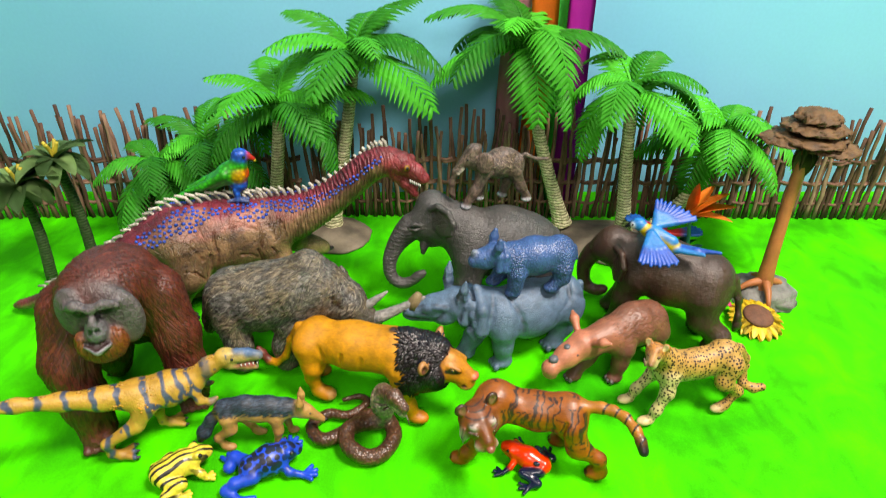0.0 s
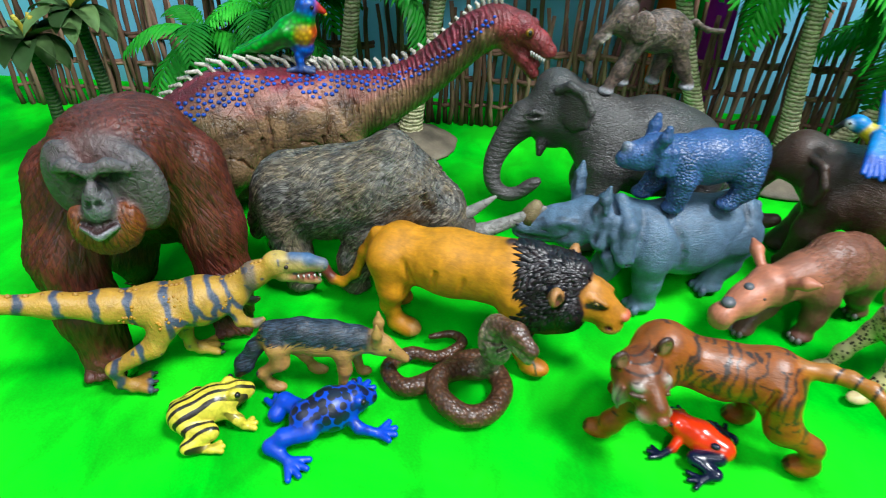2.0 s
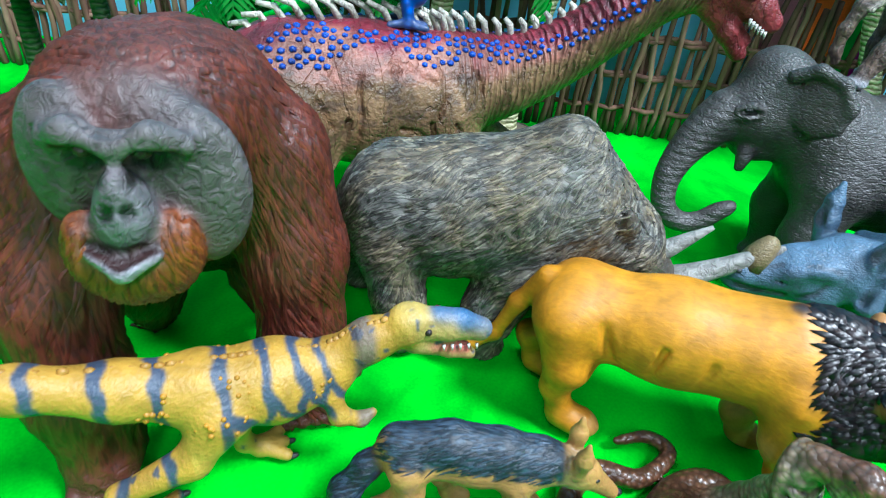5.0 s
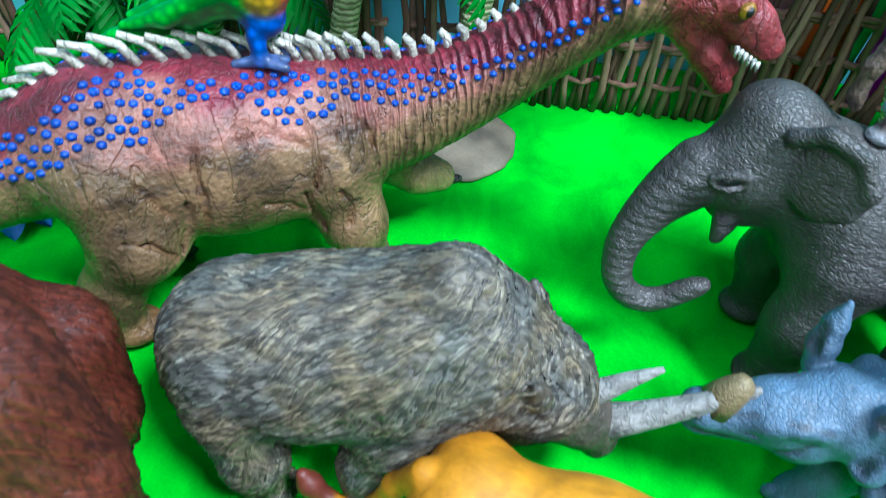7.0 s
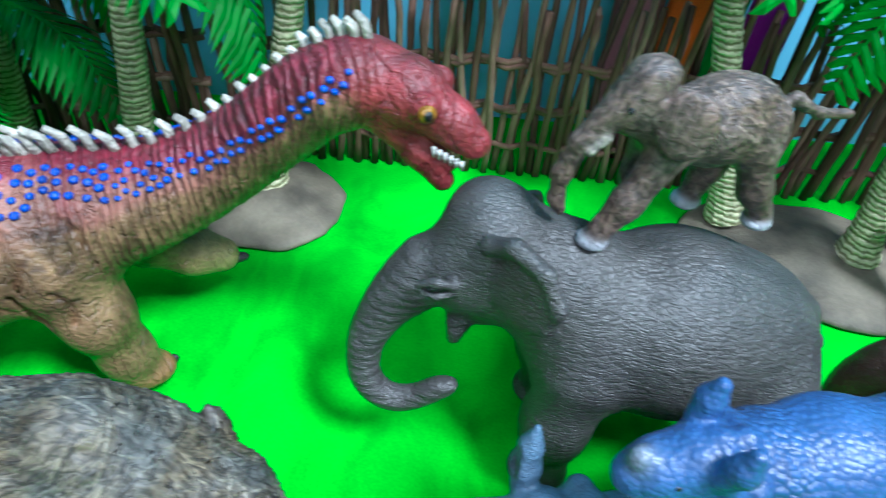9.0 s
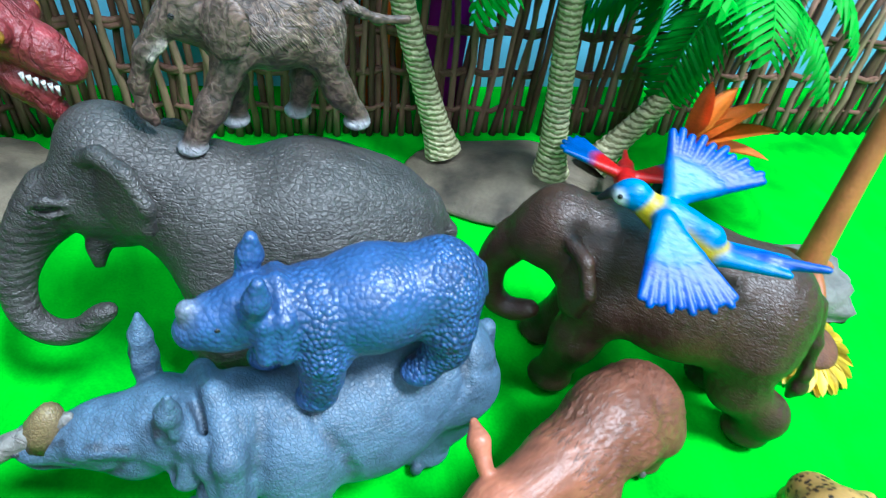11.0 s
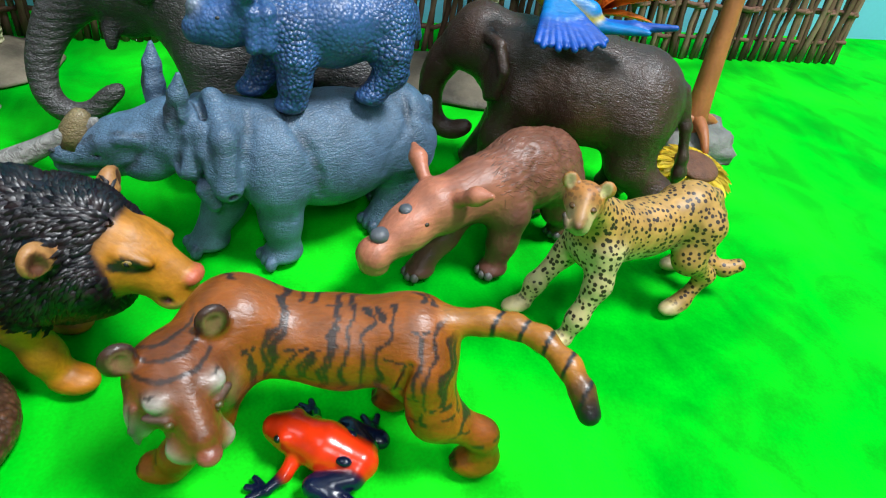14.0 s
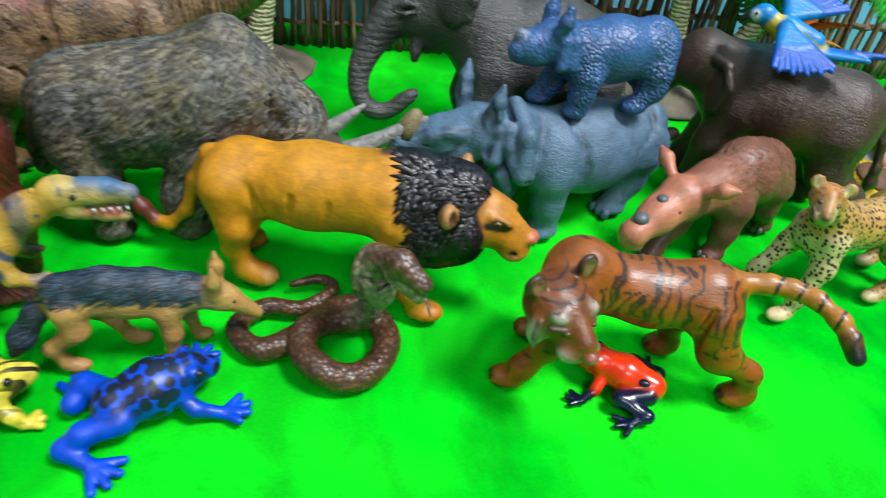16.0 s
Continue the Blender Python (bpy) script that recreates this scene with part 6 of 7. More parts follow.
def rhino_brown():
    b, p = (0.20, 0.085, 0.055), (0.50, 0.20, 0.125)
    f = Figure(0.95, 1.2)
    f.limb([(-8, -4, 35, 15.5), (4, -4, 36, 16), (22, -3, 35, 14)], b, 8)
    f.ball((-10, -4, 34), (12, 14.5, 16.5), b, 7)
    f.ball((10, -4, 45), (16, 10, 9), b, 7)
    f.ball((24, -2, 34), (13, 14, 15), (0.27, 0.115, 0.075), 6)
    for x, y, a in ((28, 8, 24), (54, -8, 34)):
        f.limb([(a, y, 28, 9), ((a + x) / 2, y, 16, 6.6), (x, y, 6, 6)], (0.15, 0.062, 0.045), 5)
        f.ball((x + 1, y, 3.8), (7, 6.4, 4), (0.13, 0.055, 0.045), 2)
        for c in (-3.4, 0, 3.4):
            f.bead((x + 6.6, y + c, 2.4), (1.9, 1.7, 2.2), (0.13, 0.12, 0.12))
    for x, y, a in ((-19, 5, -12), (-23, -14, -14)):
        f.limb([(a, y, 28, 10.5), (a, y, 16, 7), (x, y, 6, 6)], (0.15, 0.062, 0.045), 5)
        f.ball((x + 1, y, 3.8), (7, 6.4, 4), (0.13, 0.055, 0.045), 2)
        for c in (-3.4, 0, 3.4):
            f.bead((x + 6.6, y + c, 2.4), (1.9, 1.7, 2.2), (0.13, 0.12, 0.12))
    f.limb([(34, -3, 38, 13), (50, -3, 36, 11.5)], (0.33, 0.135, 0.085), 6)
    f.limb([(56, -4, 36, 11.5), (68, -4, 31, 9), (80, -4, 26, 7.2)], p, 5)
    f.ball((83, -4, 25), (6.5, 7.6, 7), p, 3)
    f.ball((82, -4, 20.5), (5.5, 6, 3), (0.40, 0.10, 0.08), 2)
    f.limb([(53, 6, 44, 2.8), (51, 12, 48, 3.4), (49, 17, 50, 1.4)], p, 2)
    f.limb([(53, -14, 44, 2.8), (51, -20, 48, 3.4), (49, -25, 50, 1.4)], p, 2)
    f.bead((80, -4, 33.2), (4.2, 3.6, 3.0), (0.11, 0.115, 0.13), part="horn")
    f.bead((69, -4, 40), (3.0, 2.8, 2.2), (0.11, 0.115, 0.13), part="horn")
    f.bead((66, 5.2, 37), (1.3, 0.9, 1.0), (0.04, 0.02, 0.015))
    f.bead((66, -13.2, 37), (1.3, 0.9, 1.0), (0.04, 0.02, 0.015))
    return f.build("brown_rhino_figurine", pose(0.256, 0.443, 0, 0, 0, -148), toy("brown_rhino_paint", 0.45, "fur", scale=1.1, strength=0.5, depth=0.0006),
                   "reddish brown hairy toy rhinoceros with pink head and stubby horns", "toy rhinoceros",
                   lambda v, c, m: (c, step(-v[:, 0], -40, -24) * step(v[:, 2], 26, 38)), 1.2,
                   (locks(700, 7, lambda p: np.array((-0.9, 0.0, -0.4)) + 0.0 * p, 4.5, 0.32, 0.22, (0.15, 0.065, 0.042), (0.24, 0.11, 0.072), lambda v, m: (v[:, 2] > 40) & (v[:, 0] < 36), 0.4),), (0.5, (4.5, 2.2, 4.0), 2))


def theropod():
    y, d = (0.52, 0.31, 0.075), (0.42, 0.23, 0.06)
    f = Figure(0.85, 1.1)
    f.limb([(-2, 0, 44, 12.5), (18, 0, 42, 13), (32, 0, 42, 10.5)], y, 6, mask=1)
    f.limb([(-4, 0, 45, 11.5), (-24, 0, 50, 8.8), (-46, 0, 57, 6.6), (-70, 0, 64, 4.8), (-95, 0, 69, 3.2), (-112, 0, 72, 2)], y, 5, mask=1)
    f.limb([(36, 0, 45, 8.5), (46, -2, 53, 7.2), (56, -5, 58, 6.8)], y, 5, mask=0.8)
    f.limb([(58, -5, 59, 6.6), (69, -8, 58.6, 5.0), (79, -10, 56.5, 4.2)], (0.44, 0.32, 0.12), 3)
    f.limb([(60, -6, 53, 4.6), (71, -8, 48.5, 2.8), (77, -10, 47, 2.2)], (0.44, 0.33, 0.13), 2)
    f.limb([(65, -7.4, 52.4, 3.2), (75, -9.6, 50, 2)], (0.60, 0.16, 0.16), 1)
    f.ball((58, -5, 62.6), (5.4, 4.8, 2.6), (0.60, 0.44, 0.13), 4)
    f.limb([(66, -7, 62, 3.6), (73, -9, 60.6, 3.8), (80, -10.6, 57.4, 3.4)], (0.06, 0.13, 0.26), 2)
    for s in (1, -1):
        f.bead((63 + 1.5 * s, -6 + 6.2 * s, 60.4), 1.2, (0.02, 0.01, 0.01))
        for i in range(5):
            t = i / 4
            f.spike([(67 + 11 * t, -8 - 2 * t + s * (3.6 - 1.4 * t), 54 - 1.4 * t, 0.6), (67.3 + 11 * t, -8 - 2 * t + s * (3.6 - 1.4 * t), 51.8 - 1.4 * t, 0.2)], WHITE, 5, part="tooth")
    for x, s, k in ((-24, -9, -8), (11, 8, 9)):
        f.limb([(1, s * 0.9, 40, 9.6), (k, s * 1.15, 27, 6.0), (x - 5, s, 17, 3.8), (x - 4, s, 7, 3.2), (x + 1, s, 3.4, 3.2)], y, 3, mask=0.8)
        for c in (-4.2, 0, 4.2):
            f.limb([(x + 1, s, 3.2, 3), (x + 9, s + c * 1.4, 2.6, 2.1)], d, 2)
            f.bead((x + 11.6, s + c * 1.6, 2.0), (2.2, 1.1, 1.1), CLAW)
    for s in (-9, 9):
        f.limb([(33, s * 0.8, 38, 4), (35, s * 1.1, 31, 3), (42, s * 1.1, 27, 2.2), (46, s, 28, 1.6)], y, 2.5, mask=0.5)
    top = curve_points([(-110, 0, 73), (-70, 0, 67.5), (-24, 0, 57.5), (0, 0, 56), (18, 0, 55), (36, 0, 53), (50, -4, 62)], 46)
    for i, p in enumerate(top):
        f.bead(tuple(p), (1.8, 1.3, 1.7 if i % 2 else 1.3), d, small=True)
    rng = random.Random(8)
    for i in range(200):
        x, a = rng.uniform(-22, 34), rng.uniform(0.5, 1.9) * rng.choice((1, -1))
        yy = 0.0
        f.bead((x, yy + math.sin(a) * 12.4 * (1 - 0.25 * max(0, -x) / 20), 43.5 + math.cos(a) * 12.3 * (1 - 0.25 * max(0, -x) / 20)), rng.uniform(0.6, 1.15), (0.50, 0.26, 0.05), small=True)

    def spray(v, col, mask):
        """Blue bands over the back that fork on the flank, rings on the tail and a mottled shin."""
        x, z = v[:, 0], v[:, 2]
        wob = np.array([noise.noise(Vector(p) * 0.16) for p in v])
        band = np.zeros(len(v))
        for x0, wide in ((3, 1.8), (15, 1.5), (24.5, 1.5), (31.5, 1.3)):
            low = np.clip(46 - z, 0, 9)
            for lean in (0.55, -0.35):
                gap = np.abs(x - x0 + (z - 50) * 0.12 + wob * 2.0 - lean * low)
                band = np.maximum(band, step(-gap, -wide - 0.5, -wide + 0.5) * step(z, 31, 34))
        for x0, wide in ((-14, 1.8), (-28, 2.0), (-43, 2.0), (-58, 1.8), (-74, 1.6), (-90, 1.4)):
            gap = np.abs(x - x0 + wob * 2.4)
            band = np.maximum(band, step(-gap, -wide - 0.6, -wide + 0.6) * (x < -8))
        spot = np.array([noise.noise(Vector(p) * 0.32 + Vector((9, 2, 4))) for p in v])
        band = np.maximum(band, step(spot, 0.34, 0.44) * ((z < 28) | (x > 40)) * 0.9 * (z > 8))
        band = np.maximum(band, step(x, 39, 42) * step(-x, -48, -45) * 0.7)
        return blend(blend(col, (0.62, 0.44, 0.12), step(-z, -38, -32) * (x > -8) * 0.5), (0.022, 0.06, 0.13), band * 0.92), mask

    return f.build("theropod_figurine", pose(-0.082, 0.343, 0, 0, 0, 30) @ Matrix.Scale(0.92, 4), SKIN_TREX, "yellow toy theropod dinosaur with slate blue stripes and open pink mouth", "toy dinosaur", spray, 0.5)


def jackal():
    tan, dk = (0.46, 0.26, 0.10), (0.012, 0.019, 0.032)
    f = Figure(0.75, 0.6)
    f.limb([(-16, 0, 29, 7.5), (2, 0, 28, 7.6), (16, 0, 27, 7.6)], tan, 4)
    f.limb([(-20, 0, 32, 6.2), (-6, 0, 33, 7), (8, 0, 31.6, 7), (21, 0, 29, 6.2)], tan, 2, mask=1)
    for x, y, b in ((-20, -6, -17), (-2, 6, -15)):
        f.limb([(b, y * 0.8, 27, 6), (b + 1, y, 19, 4), (x - 5, y, 11, 2.4), (x - 2, y, 4, 2.1), (x, y, 2.6, 2.4)], tan, 3)
        f.ball((x + 1.5, y, 2.2), (4, 2.8, 2.2), tan, 1.5)
    for x, y, b in ((13, -6, 13), (20, 6, 16)):
        f.limb([(b, y * 0.7, 24, 5), (b + 1, y, 15, 3), (x - 1, y, 4, 2.1)], tan, 3)
        f.ball((x + 1, y, 2.2), (4, 2.8, 2.2), tan, 1.5)
    f.limb([(-22, 0, 31, 3), (-28, -2, 24, 3.8), (-34, -4, 15, 4.2), (-37, -5, 10, 2.2)], dk, 2.5, mask=1)
    f.limb([(20, 0, 29, 6), (28, 0, 27, 5.6)], (0.30, 0.20, 0.10), 4)
    f.ball((31, 0, 26), (6, 5.4, 5.6), tan, 3)
    f.limb([(34, 0, 24, 4), (42, 0, 17.5, 2.3)], tan, 2.5)
    f.bead((43.4, 0, 17.2), 1.3, BLACK, part="nose")
    for s in (1, -1):
        f.limb([(29, 3.6 * s, 30, 2.4), (29.5, 4.4 * s, 36, 2.4), (29.5, 4.6 * s, 42, 0.7)], tan, 1.5)
        f.bead((35.4, 4.0 * s, 26.4), (1.2, 0.8, 0.7), BLACK)
    def spray(v, col, mask):
        wob = np.array([noise.noise(Vector(p) * 0.35) for p in v])
        w = step(v[:, 2] + 0.12 * v[:, 0] * (v[:, 0] > 0) + wob * 2.2, 30.5, 32.5) * step(-v[:, 0], -27, -24) * step(v[:, 0], -26, -22)
        fleck = np.array([noise.noise((p[0] * 0.35, p[1] * 1.1, p[2] * 0.9)) for p in v])
        return blend(blend(col, dk, w), (0.07, 0.11, 0.16), w * step(fleck, 0.14, 0.3) * 0.6), mask

    return f.build("jackal_figurine", pose(-0.011, 0.346, 0, 0, 0, 8), toy("jackal_paint", 0.5, "fur", scale=1.5, strength=0.7, depth=0.0006), "tan toy jackal with bluish black saddle and tail", "toy jackal", spray, 0.6,
                   (locks(1100, 6, lambda p: np.array((-1.0, 0.0, -0.4)) + 0.0 * p, 4.5, 0.4, 0.3, (0.006, 0.010, 0.018), (0.055, 0.085, 0.13),
                          lambda v, m: ((v[:, 2] > 31.5 - 0.12 * np.maximum(v[:, 0], 0)) & (v[:, 0] > -24) & (v[:, 0] < 24)) | (v[:, 0] < -26), 0.2),))


def cobra():
    br, pale = (0.115, 0.055, 0.032), (0.30, 0.27, 0.19)
    path = [(-24, 24), (-13, 28), (-7, 22), (-18, 10), (-32, 10), (-41, -2), (-31, -13), (-18, -6), (-6, 8), (6, 11), (16, -5), (11, -21), (-1, -26), (-12, -20), (-15, -7), (-6, 2), (4, 4)]
    pts = curve_points([(x, y, 4.6) for x, y in path], 74)
    f = Figure(0.8, 0.4)
    chain = []
    for i, p in enumerate(pts):
        t = i / 73
        over = 3.2 * math.exp(-((i - 58) / 3.0) ** 2) + 3.0 * math.exp(-((i - 64) / 3.0) ** 2)
        chain.append((p.x, p.y, 4.0 + over + 1.0 * t, 1.4 + 3.9 * min(1, t * 2.1)))
    f.limb(chain, br, 1.2)
    f.limb([(4, 4, 6, 5.2), (9, 2, 14, 4.8), (10, -4, 26, 4.6), (11, -9, 36, 4.8)], pale, 2.0, mask=1)
    f.ball((10.5, -9, 39), (9.4, 3.4, 12.5), (0.18, 0.13, 0.085), 3, turn=(-18, 0, 38))
    f.ball((12, -11.8, 40), (7.6, 3.4, 11.5), pale, 1.2, turn=(-18, 0, 38), mask=1)
    for k in range(5):
        f.carve([(6, -15.6, 33 + 3.4 * k, 0.5), (12, -15, 32 + 3.4 * k, 0.6), (18, -10, 33 + 3.4 * k, 0.5)], (0.14, 0.11, 0.075))
    f.limb([(12, -11, 49, 4.8), (19, -18, 52.4, 4.4), (26, -24, 49, 3.2)], (0.15, 0.075, 0.05), 3)
    f.limb([(17, -17, 47, 3.6), (25, -24, 44, 2.6)], pale, 2.5)
    f.bead((20.6, -13.6, 53.6), 0.9, BLACK)
    f.bead((15.6, -19.2, 53.6), 0.9, BLACK)
    f.spike([(26, -24, 46, 0.7), (28, -26, 42, 0.5), (29, -27, 38, 0.3)], (0.25, 0.2, 0.15), 5, part="tongue")
    return f.build("cobra_figurine", pose(0.062, 0.358, 0, 0, 0, 0), SKIN_COBRA, "brown scaly toy cobra coiled on cloth, hood raised", "toy snake")


def frog_yellow():
    y = (0.80, 0.66, 0.13)
    f = Figure(0.6, 0.5)
    f.limb([(-12, 0, 11, 9.5), (4, 0, 13, 9.5), (16, 0, 14, 6.5)], y, 5, mask=1)
    f.limb([(16, 0, 15, 6.6), (21, 0, 14, 4.6)], y, 3, mask=1)
    f.ball((13, 5.4, 19.4), (3.2, 2.6, 2.6), y, 1.5, True)
    f.bead((14.4, 6.8, 19.6), 1.7, BLACK, True)
    for s in (1, -1):
        f.limb([(-12, 8 * s, 9, 5), (-3, 14 * s, 8, 4.4), (-15, 15 * s, 4, 3.4), (-12, 16 * s, 3, 3)], y, 2.5, mask=1)
        f.limb([(-14, 15 * s, 2.6, 2.6), (-4, 20 * s, 1.8, 2.2)], y, 2, mask=1)
        f.limb([(8, 7 * s, 10, 3.6), (12, 11 * s, 6, 2.8), (14, 13 * s, 2.6, 2.4)], y, 2.5, mask=0.6)
        for a in (-0.5, 0.1, 0.7):
            f.limb([(14, 13 * s, 2, 1.7), (14 + 6 * math.cos(a), (13 + 6 * math.sin(a)) * s, 1.6, 1.5)], y, 1)
            f.limb([(-5, 20 * s, 2, 1.7), (-5 + 6 * math.cos(a), (20 + 5 * math.sin(a)) * s, 1.6, 1.5)], y, 1)
    return f.build("yellow_frog_figurine", pose(-0.052, 0.314, 0, 0, 0, 38) @ Matrix.Scale(0.85, 4), SKIN_YELLOW, "glossy yellow toy frog with black stripes sitting on the cloth", "toy frog")


def frog_blue():
    b = (0.012, 0.075, 0.56)
    f = Figure(0.65, 0.5)
    f.limb([(-12, 0, 12, 10), (2, 0, 13.5, 11.5), (13, 0, 15, 8.4)], b, 5, mask=1)
    f.limb([(15, 0, 15.5, 7.4), (22, 0, 13.5, 5.2)], b, 3, mask=1)
    f.ball((15, 6, 19.5), 3.0, b, 1.5, True)
    f.bead((16.4, 7.6, 19.8), 1.9, BLACK, True)
    legs = (((-13, -8, 11), (-26, -5, 9), (-33, -5, 5), (-27, -15, 3)), ((-13, 8, 11), (-20, 18, 10), (-26, 14, 6), (-24, 20, 3)))
    for a, k, h, t in legs:
        f.limb([(*a, 5.4), (*k, 4.8), (*h, 4.2), (*t, 2.8)], b, 2.5)
        d = Vector((t[0] - h[0], t[1] - h[1], 0)).normalized()
        for w in (-0.75, -0.25, 0.25, 0.75):
            e = Vector((d.x * math.cos(w) - d.y * math.sin(w), d.x * math.sin(w) + d.y * math.cos(w), 0)) * 11
            f.limb([(*t, 2.2), (t[0] + e.x, t[1] + e.y, 2, 1.7)], b, 1)
    for s, t in ((-1, (21, -17, 3)), (1, (20, 15, 3))):
        f.limb([(9, 8 * s, 11, 3.6), (12, 13 * s, 7, 3), (*t, 2.6)], b, 2.5, mask=0.4)
        for w in (-0.6, 0.0, 0.6, 1.2):
            f.limb([(*t, 2.2), (t[0] + 10 * math.cos(w), t[1] + 8 * math.sin(w * s), 2.2 + 1.5 * abs(w), 1.7)], b, 1)
    return f.build("blue_frog_figurine", pose(0.002, 0.321, 0, 0, 0, 33) @ Matrix.Scale(0.84, 4), SKIN_BLUE, "cobalt blue toy frog with black spots and spread toes", "toy frog")


def frog_red():
    r, n = (0.85, 0.075, 0.010), (0.006, 0.010, 0.035)
    f = Figure(0.5, 0.3)
    f.limb([(-11, 0, 8, 6), (0, 0, 9.4, 7), (11, 0, 10.4, 5.6), (16, 0, 10, 4.4)], r, 4)
    f.ball((11, 4.2, 13.2), 2.2, r, 1, True)
    f.bead((12, 5.4, 13.4), 1.2, BLACK, True)
    f.bead((-8, 5, 13), (2.6, 1.8, 1.4), n)
    f.bead((-6, -5, 13.4), (2.2, 1.6, 1.2), n)
    for s in (1, -1):
        f.limb([(-11, 5 * s, 7, 4), (-2, 11 * s, 6, 3.2), (-13, 12 * s, 4, 2.6), (-9, 16 * s, 2.2, 1.7)], n, 1.5)
        f.limb([(7, 5 * s, 7, 2.6), (8, 10 * s, 4, 2)], r, 1.5)
        f.limb([(8, 10 * s, 4, 2.0), (11, 15 * s, 2, 1.5)], n, 1)
        for w in (-0.5, 0.2, 0.9):
            f.limb([(11, 15 * s, 1.6, 1.3), (11 + 6 * math.cos(w), (15 + 5 * math.sin(w)) * s, 1.2, 1.1)], n, 0.8)
            f.limb([(-9, 16 * s, 1.6, 1.4), (-9 + 7 * math.cos(w + 0.5), (16 + 6 * math.sin(w + 0.5)) * s, 1.2, 1.1)], n, 0.8)
    return f.build("red_frog_figurine", pose(0.166, 0.3365, 0, 0, 0, 152) @ Matrix.Scale(0.95, 4), SKIN_GLOSS, "shiny red toy frog with dark navy legs crouching on the cloth", "toy frog", soft=0.3)


def wing(f, root, first, last, cols, feathers=10, bulge=0.12):
    """A fan of overlapping feathers that spread from the shoulder."""
    root, first, last = Vector(root), Vector(first), Vector(last)
    for i in range(feathers):
        t = i / (feathers - 1)
        end = first.lerp(last, t)
        end = root + (end - root) * (1 + bulge * math.sin(math.pi * t)) * (1.0 if i % 2 else 0.95)
        mid = root.lerp(end, 0.52)
        f.limb([(*root.lerp(end, 0.05), 2.4), (*mid, 2.0)], cols[0], 1.0)
        f.limb([(*mid, 1.9), (*end, 1.3)], cols[1], 0.6)


def macaw():
    sky, blue, yel = (0.012, 0.20, 0.52), (0.010, 0.08, 0.42), (0.55, 0.42, 0.04)
    f = Figure(0.6, 0.0, False)
    f.limb([(-8, 0, 9, 5), (4, 0, 13, 6), (14, 0, 18, 4.6)], yel, 3)
    f.limb([(-6, 0, 14, 4), (8, 0, 18, 4.4)], sky, 3)
    f.ball((20, 0, 21), (5.6, 4.6, 4.8), sky, 2.5)
    f.ball((23, 2.4, 20.4), (2.6, 2.2, 2.6), WHITE, 1, True)
    f.limb([(25, 0, 20.5, 2.2), (29, 0, 16.5, 1.1)], BLACK, 1)
    f.bead((23.6, 4.4, 21.6), 0.8, BLACK, True)
    wing(f, (10, 4, 19), (10, 29, 6), (-16, 20, 9), (sky, blue), 11)
    wing(f, (9, -4, 20), (14, -22, 34), (-18, -20, 26), (sky, blue), 11)
    f.limb([(-10, 0, 9, 3), (-24, 0, 11, 2.4), (-40, 0, 14, 1.2)], blue, 2)
    f.limb([(-10, 3, 9, 2.4), (-30, 4, 11, 1.2)], sky, 2, True)
    f.limb([(4, 3, 8, 2), (3, 4, 2.2, 1.8), (7, 5, 1.4, 1.2)], (0.25, 0.24, 0.22), 1, True)
    return f.build("blue_macaw_figurine", pose(0.268, 0.474, 0.0795, 0, 0, 154), SKIN_FEATHER, "bright blue toy macaw with raised wings on the brown elephant", "toy parrot", soft=0.4)


def macaw_red():
    red, blue = (0.55, 0.02, 0.02), (0.02, 0.14, 0.55)
    f = Figure(0.6, 0.0, False)
    f.limb([(-10, 0, 32, 4.4), (6, 0, 35, 5.2), (13, 0, 37, 4.4)], red, 3)
    f.ball((16, 0, 37), (5, 4.4, 4.6), red, 2)
    f.limb([(20, 0, 36, 2), (23, 0, 32.5, 1)], (0.7, 0.65, 0.5), 1)
    f.bead((18.6, 3.6, 38.6), 0.8, BLACK, True)
    wing(f, (7, 3, 37), (6, 34, 43), (-16, 26, 39), (red, blue), 9)
    wing(f, (7, -3, 37), (6, -34, 43), (-16, -26, 39), (red, blue), 9)
    f.limb([(-10, 0, 32, 2.6), (-34, 0, 27, 1.2)], red, 2)
    f.limb([(0, 0, 31, 1.6), (0, 0, 0.8, 1.6)], (0.05, 0.16, 0.08), 1)
    return f.build("red_macaw_figurine", pose(0.304, 0.588, 0, 0, 0, -112), SKIN_FEATHER, "red and blue toy macaw with outspread wings on a green support", "toy parrot", soft=0.4)


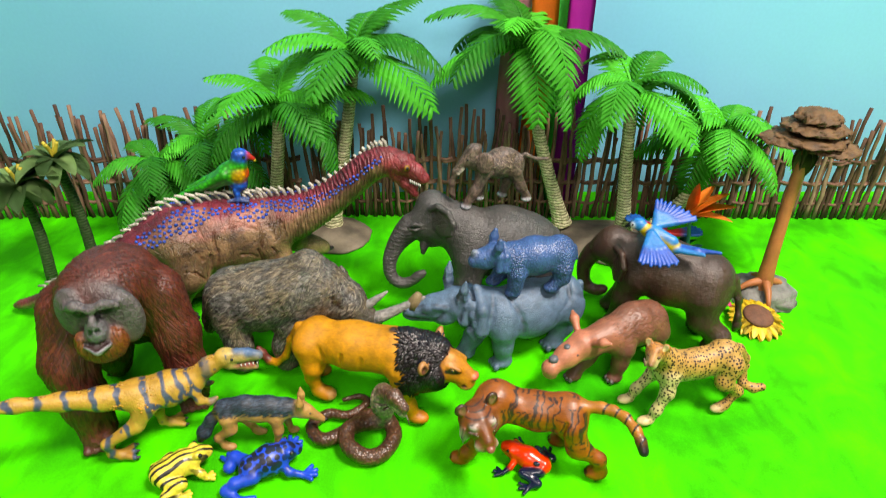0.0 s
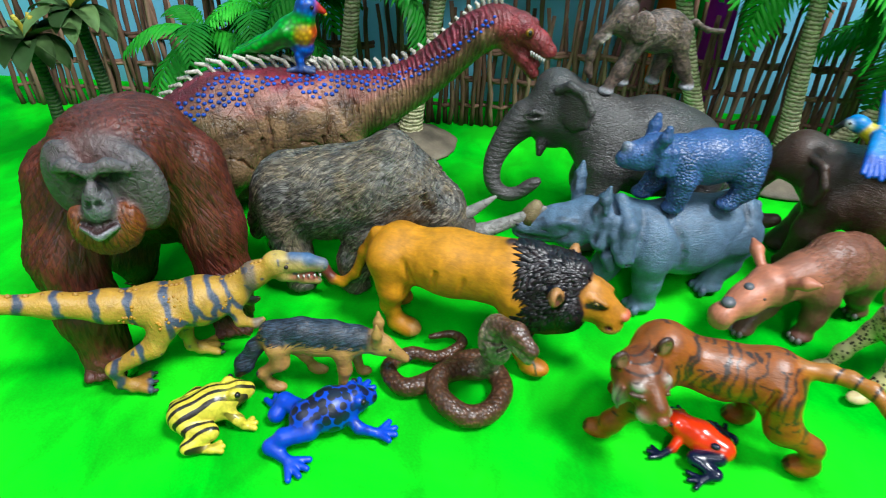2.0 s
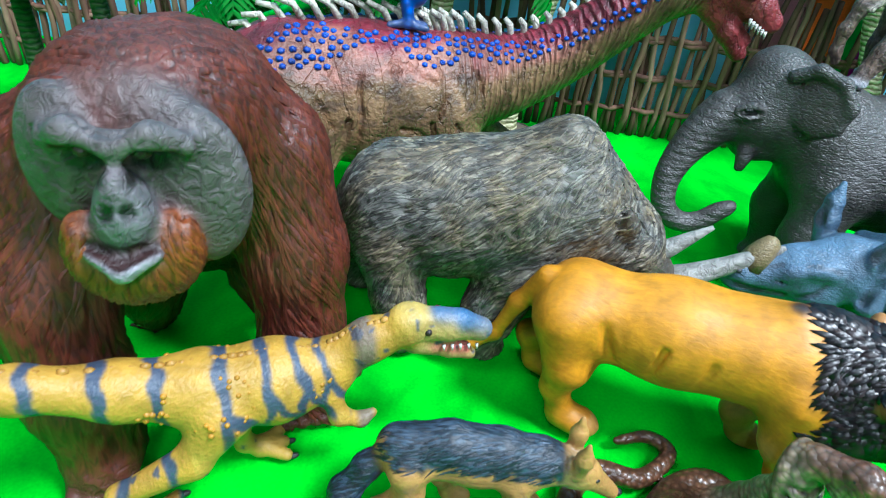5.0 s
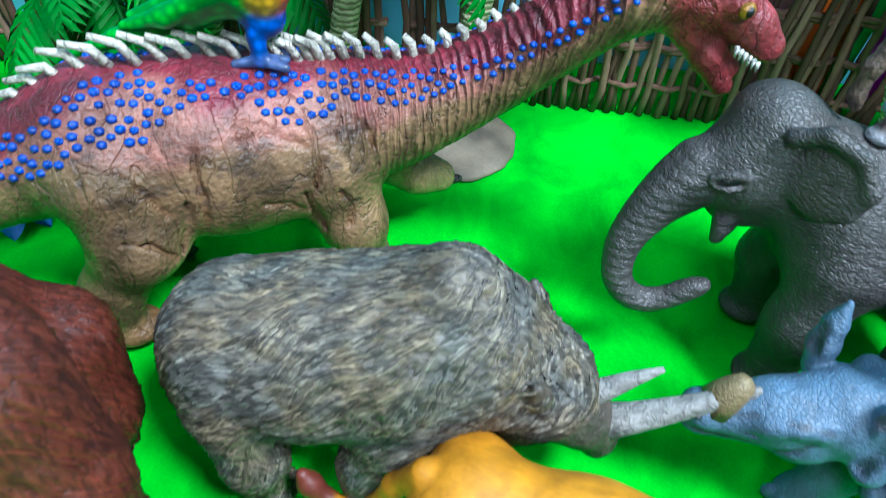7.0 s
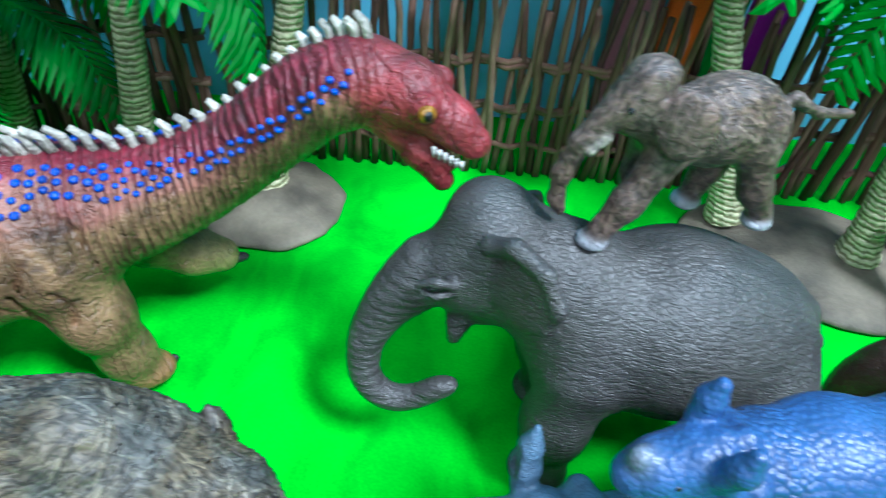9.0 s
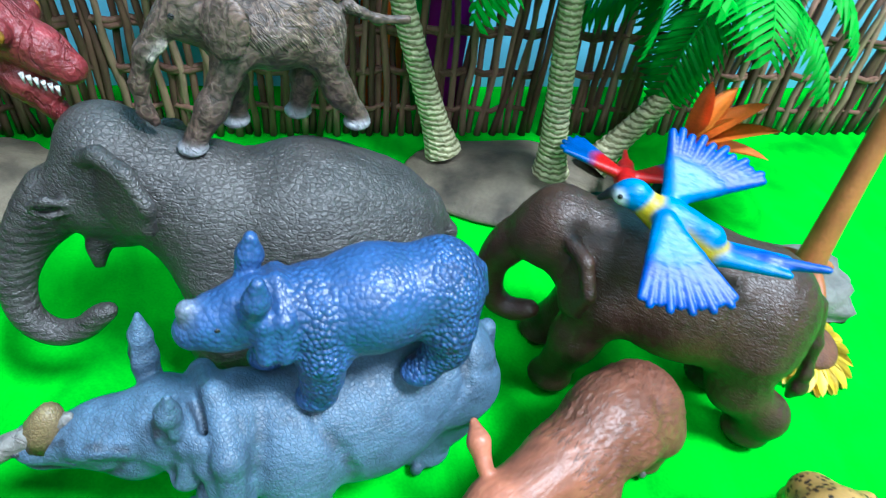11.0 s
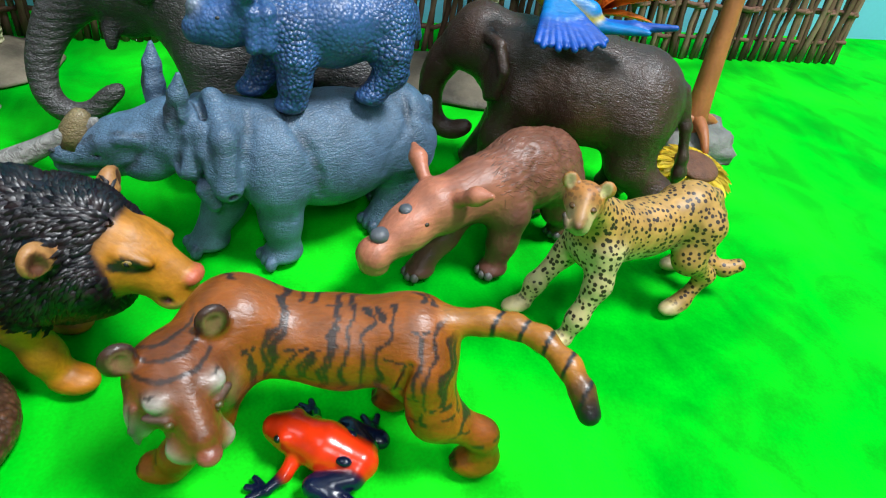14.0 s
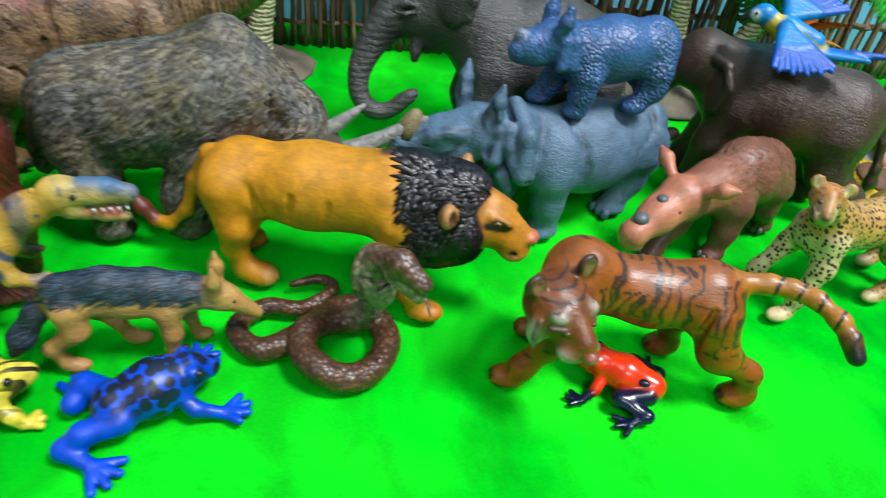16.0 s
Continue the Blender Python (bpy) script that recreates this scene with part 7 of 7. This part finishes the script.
def lorikeet():
    gr, bl, yl, rd = (0.02, 0.36, 0.03), (0.01, 0.10, 0.50), (0.80, 0.50, 0.02), (0.70, 0.10, 0.015)
    f = Figure(0.6, 0.0, False)
    f.limb([(-12, 0, 13, 5.2), (0, 0, 20, 7), (8, 0, 27, 6)], gr, 4)
    f.ball((6, 0, 12), (6, 6, 6), bl, 3)
    f.ball((9, 0, 20), (5.4, 6.2, 6), rd, 3)
    f.ball((7.5, 4.6, 20), (4.4, 3, 5), yl, 2, True)
    f.ball((10, 0, 33), (6, 5.4, 5.6), bl, 3)
    f.limb([(15, 0, 33, 2.6), (19, 0, 30.4, 1.3)], (0.72, 0.05, 0.02), 1.2)
    f.bead((19.2, 0, 29.8), 1.2, (0.8, 0.6, 0.05))
    f.bead((13.4, 4.2, 33.6), 1.2, BLACK, True)
    f.limb([(-2, 6, 21, 3.4), (-18, 5, 13, 2.6), (-30, 3, 9, 1.4)], gr, 2.5, True)
    f.limb([(-14, 0, 11, 3.4), (-34, 0, 4, 2.4), (-52, 0, -3, 1.2)], gr, 2)
    f.limb([(4, 4, 8, 2.4), (5, 5, 2.4, 2.2)], bl, 1.5, True)
    for s in (1, -1):
        for w in (-0.5, 0.3):
            f.limb([(5, 5 * s, 1.8, 1.8), (5 + 7 * math.cos(w), 5 * s + 6 * math.sin(w) * s, 0.6, 1.3)], (0.10, 0.14, 0.30), 1)
        f.limb([(5, 5 * s, 1.8, 1.8), (-2, 6 * s, 0.8, 1.3)], (0.10, 0.14, 0.30), 1)
    return f.build("lorikeet_figurine", pose(-0.070, 0.506, 0.0975, 0, 0, 10) @ Matrix.Scale(1.12, 4), toy("lorikeet_paint", 0.4, "scale", scale=0.8, strength=0.35, depth=0.0004), "rainbow-coloured toy lorikeet with green wings perched on the sauropod", "toy parrot", soft=0.6)


for make in (ape, sauropod, woolly, elephant_grey, elephant_dark, elephant_small, rhino_grey, rhino_small, rhino_brown, lion, tiger, cheetah,
             theropod, jackal, cobra, frog_yellow, frog_blue, frog_red, macaw, macaw_red, lorikeet):
    make()
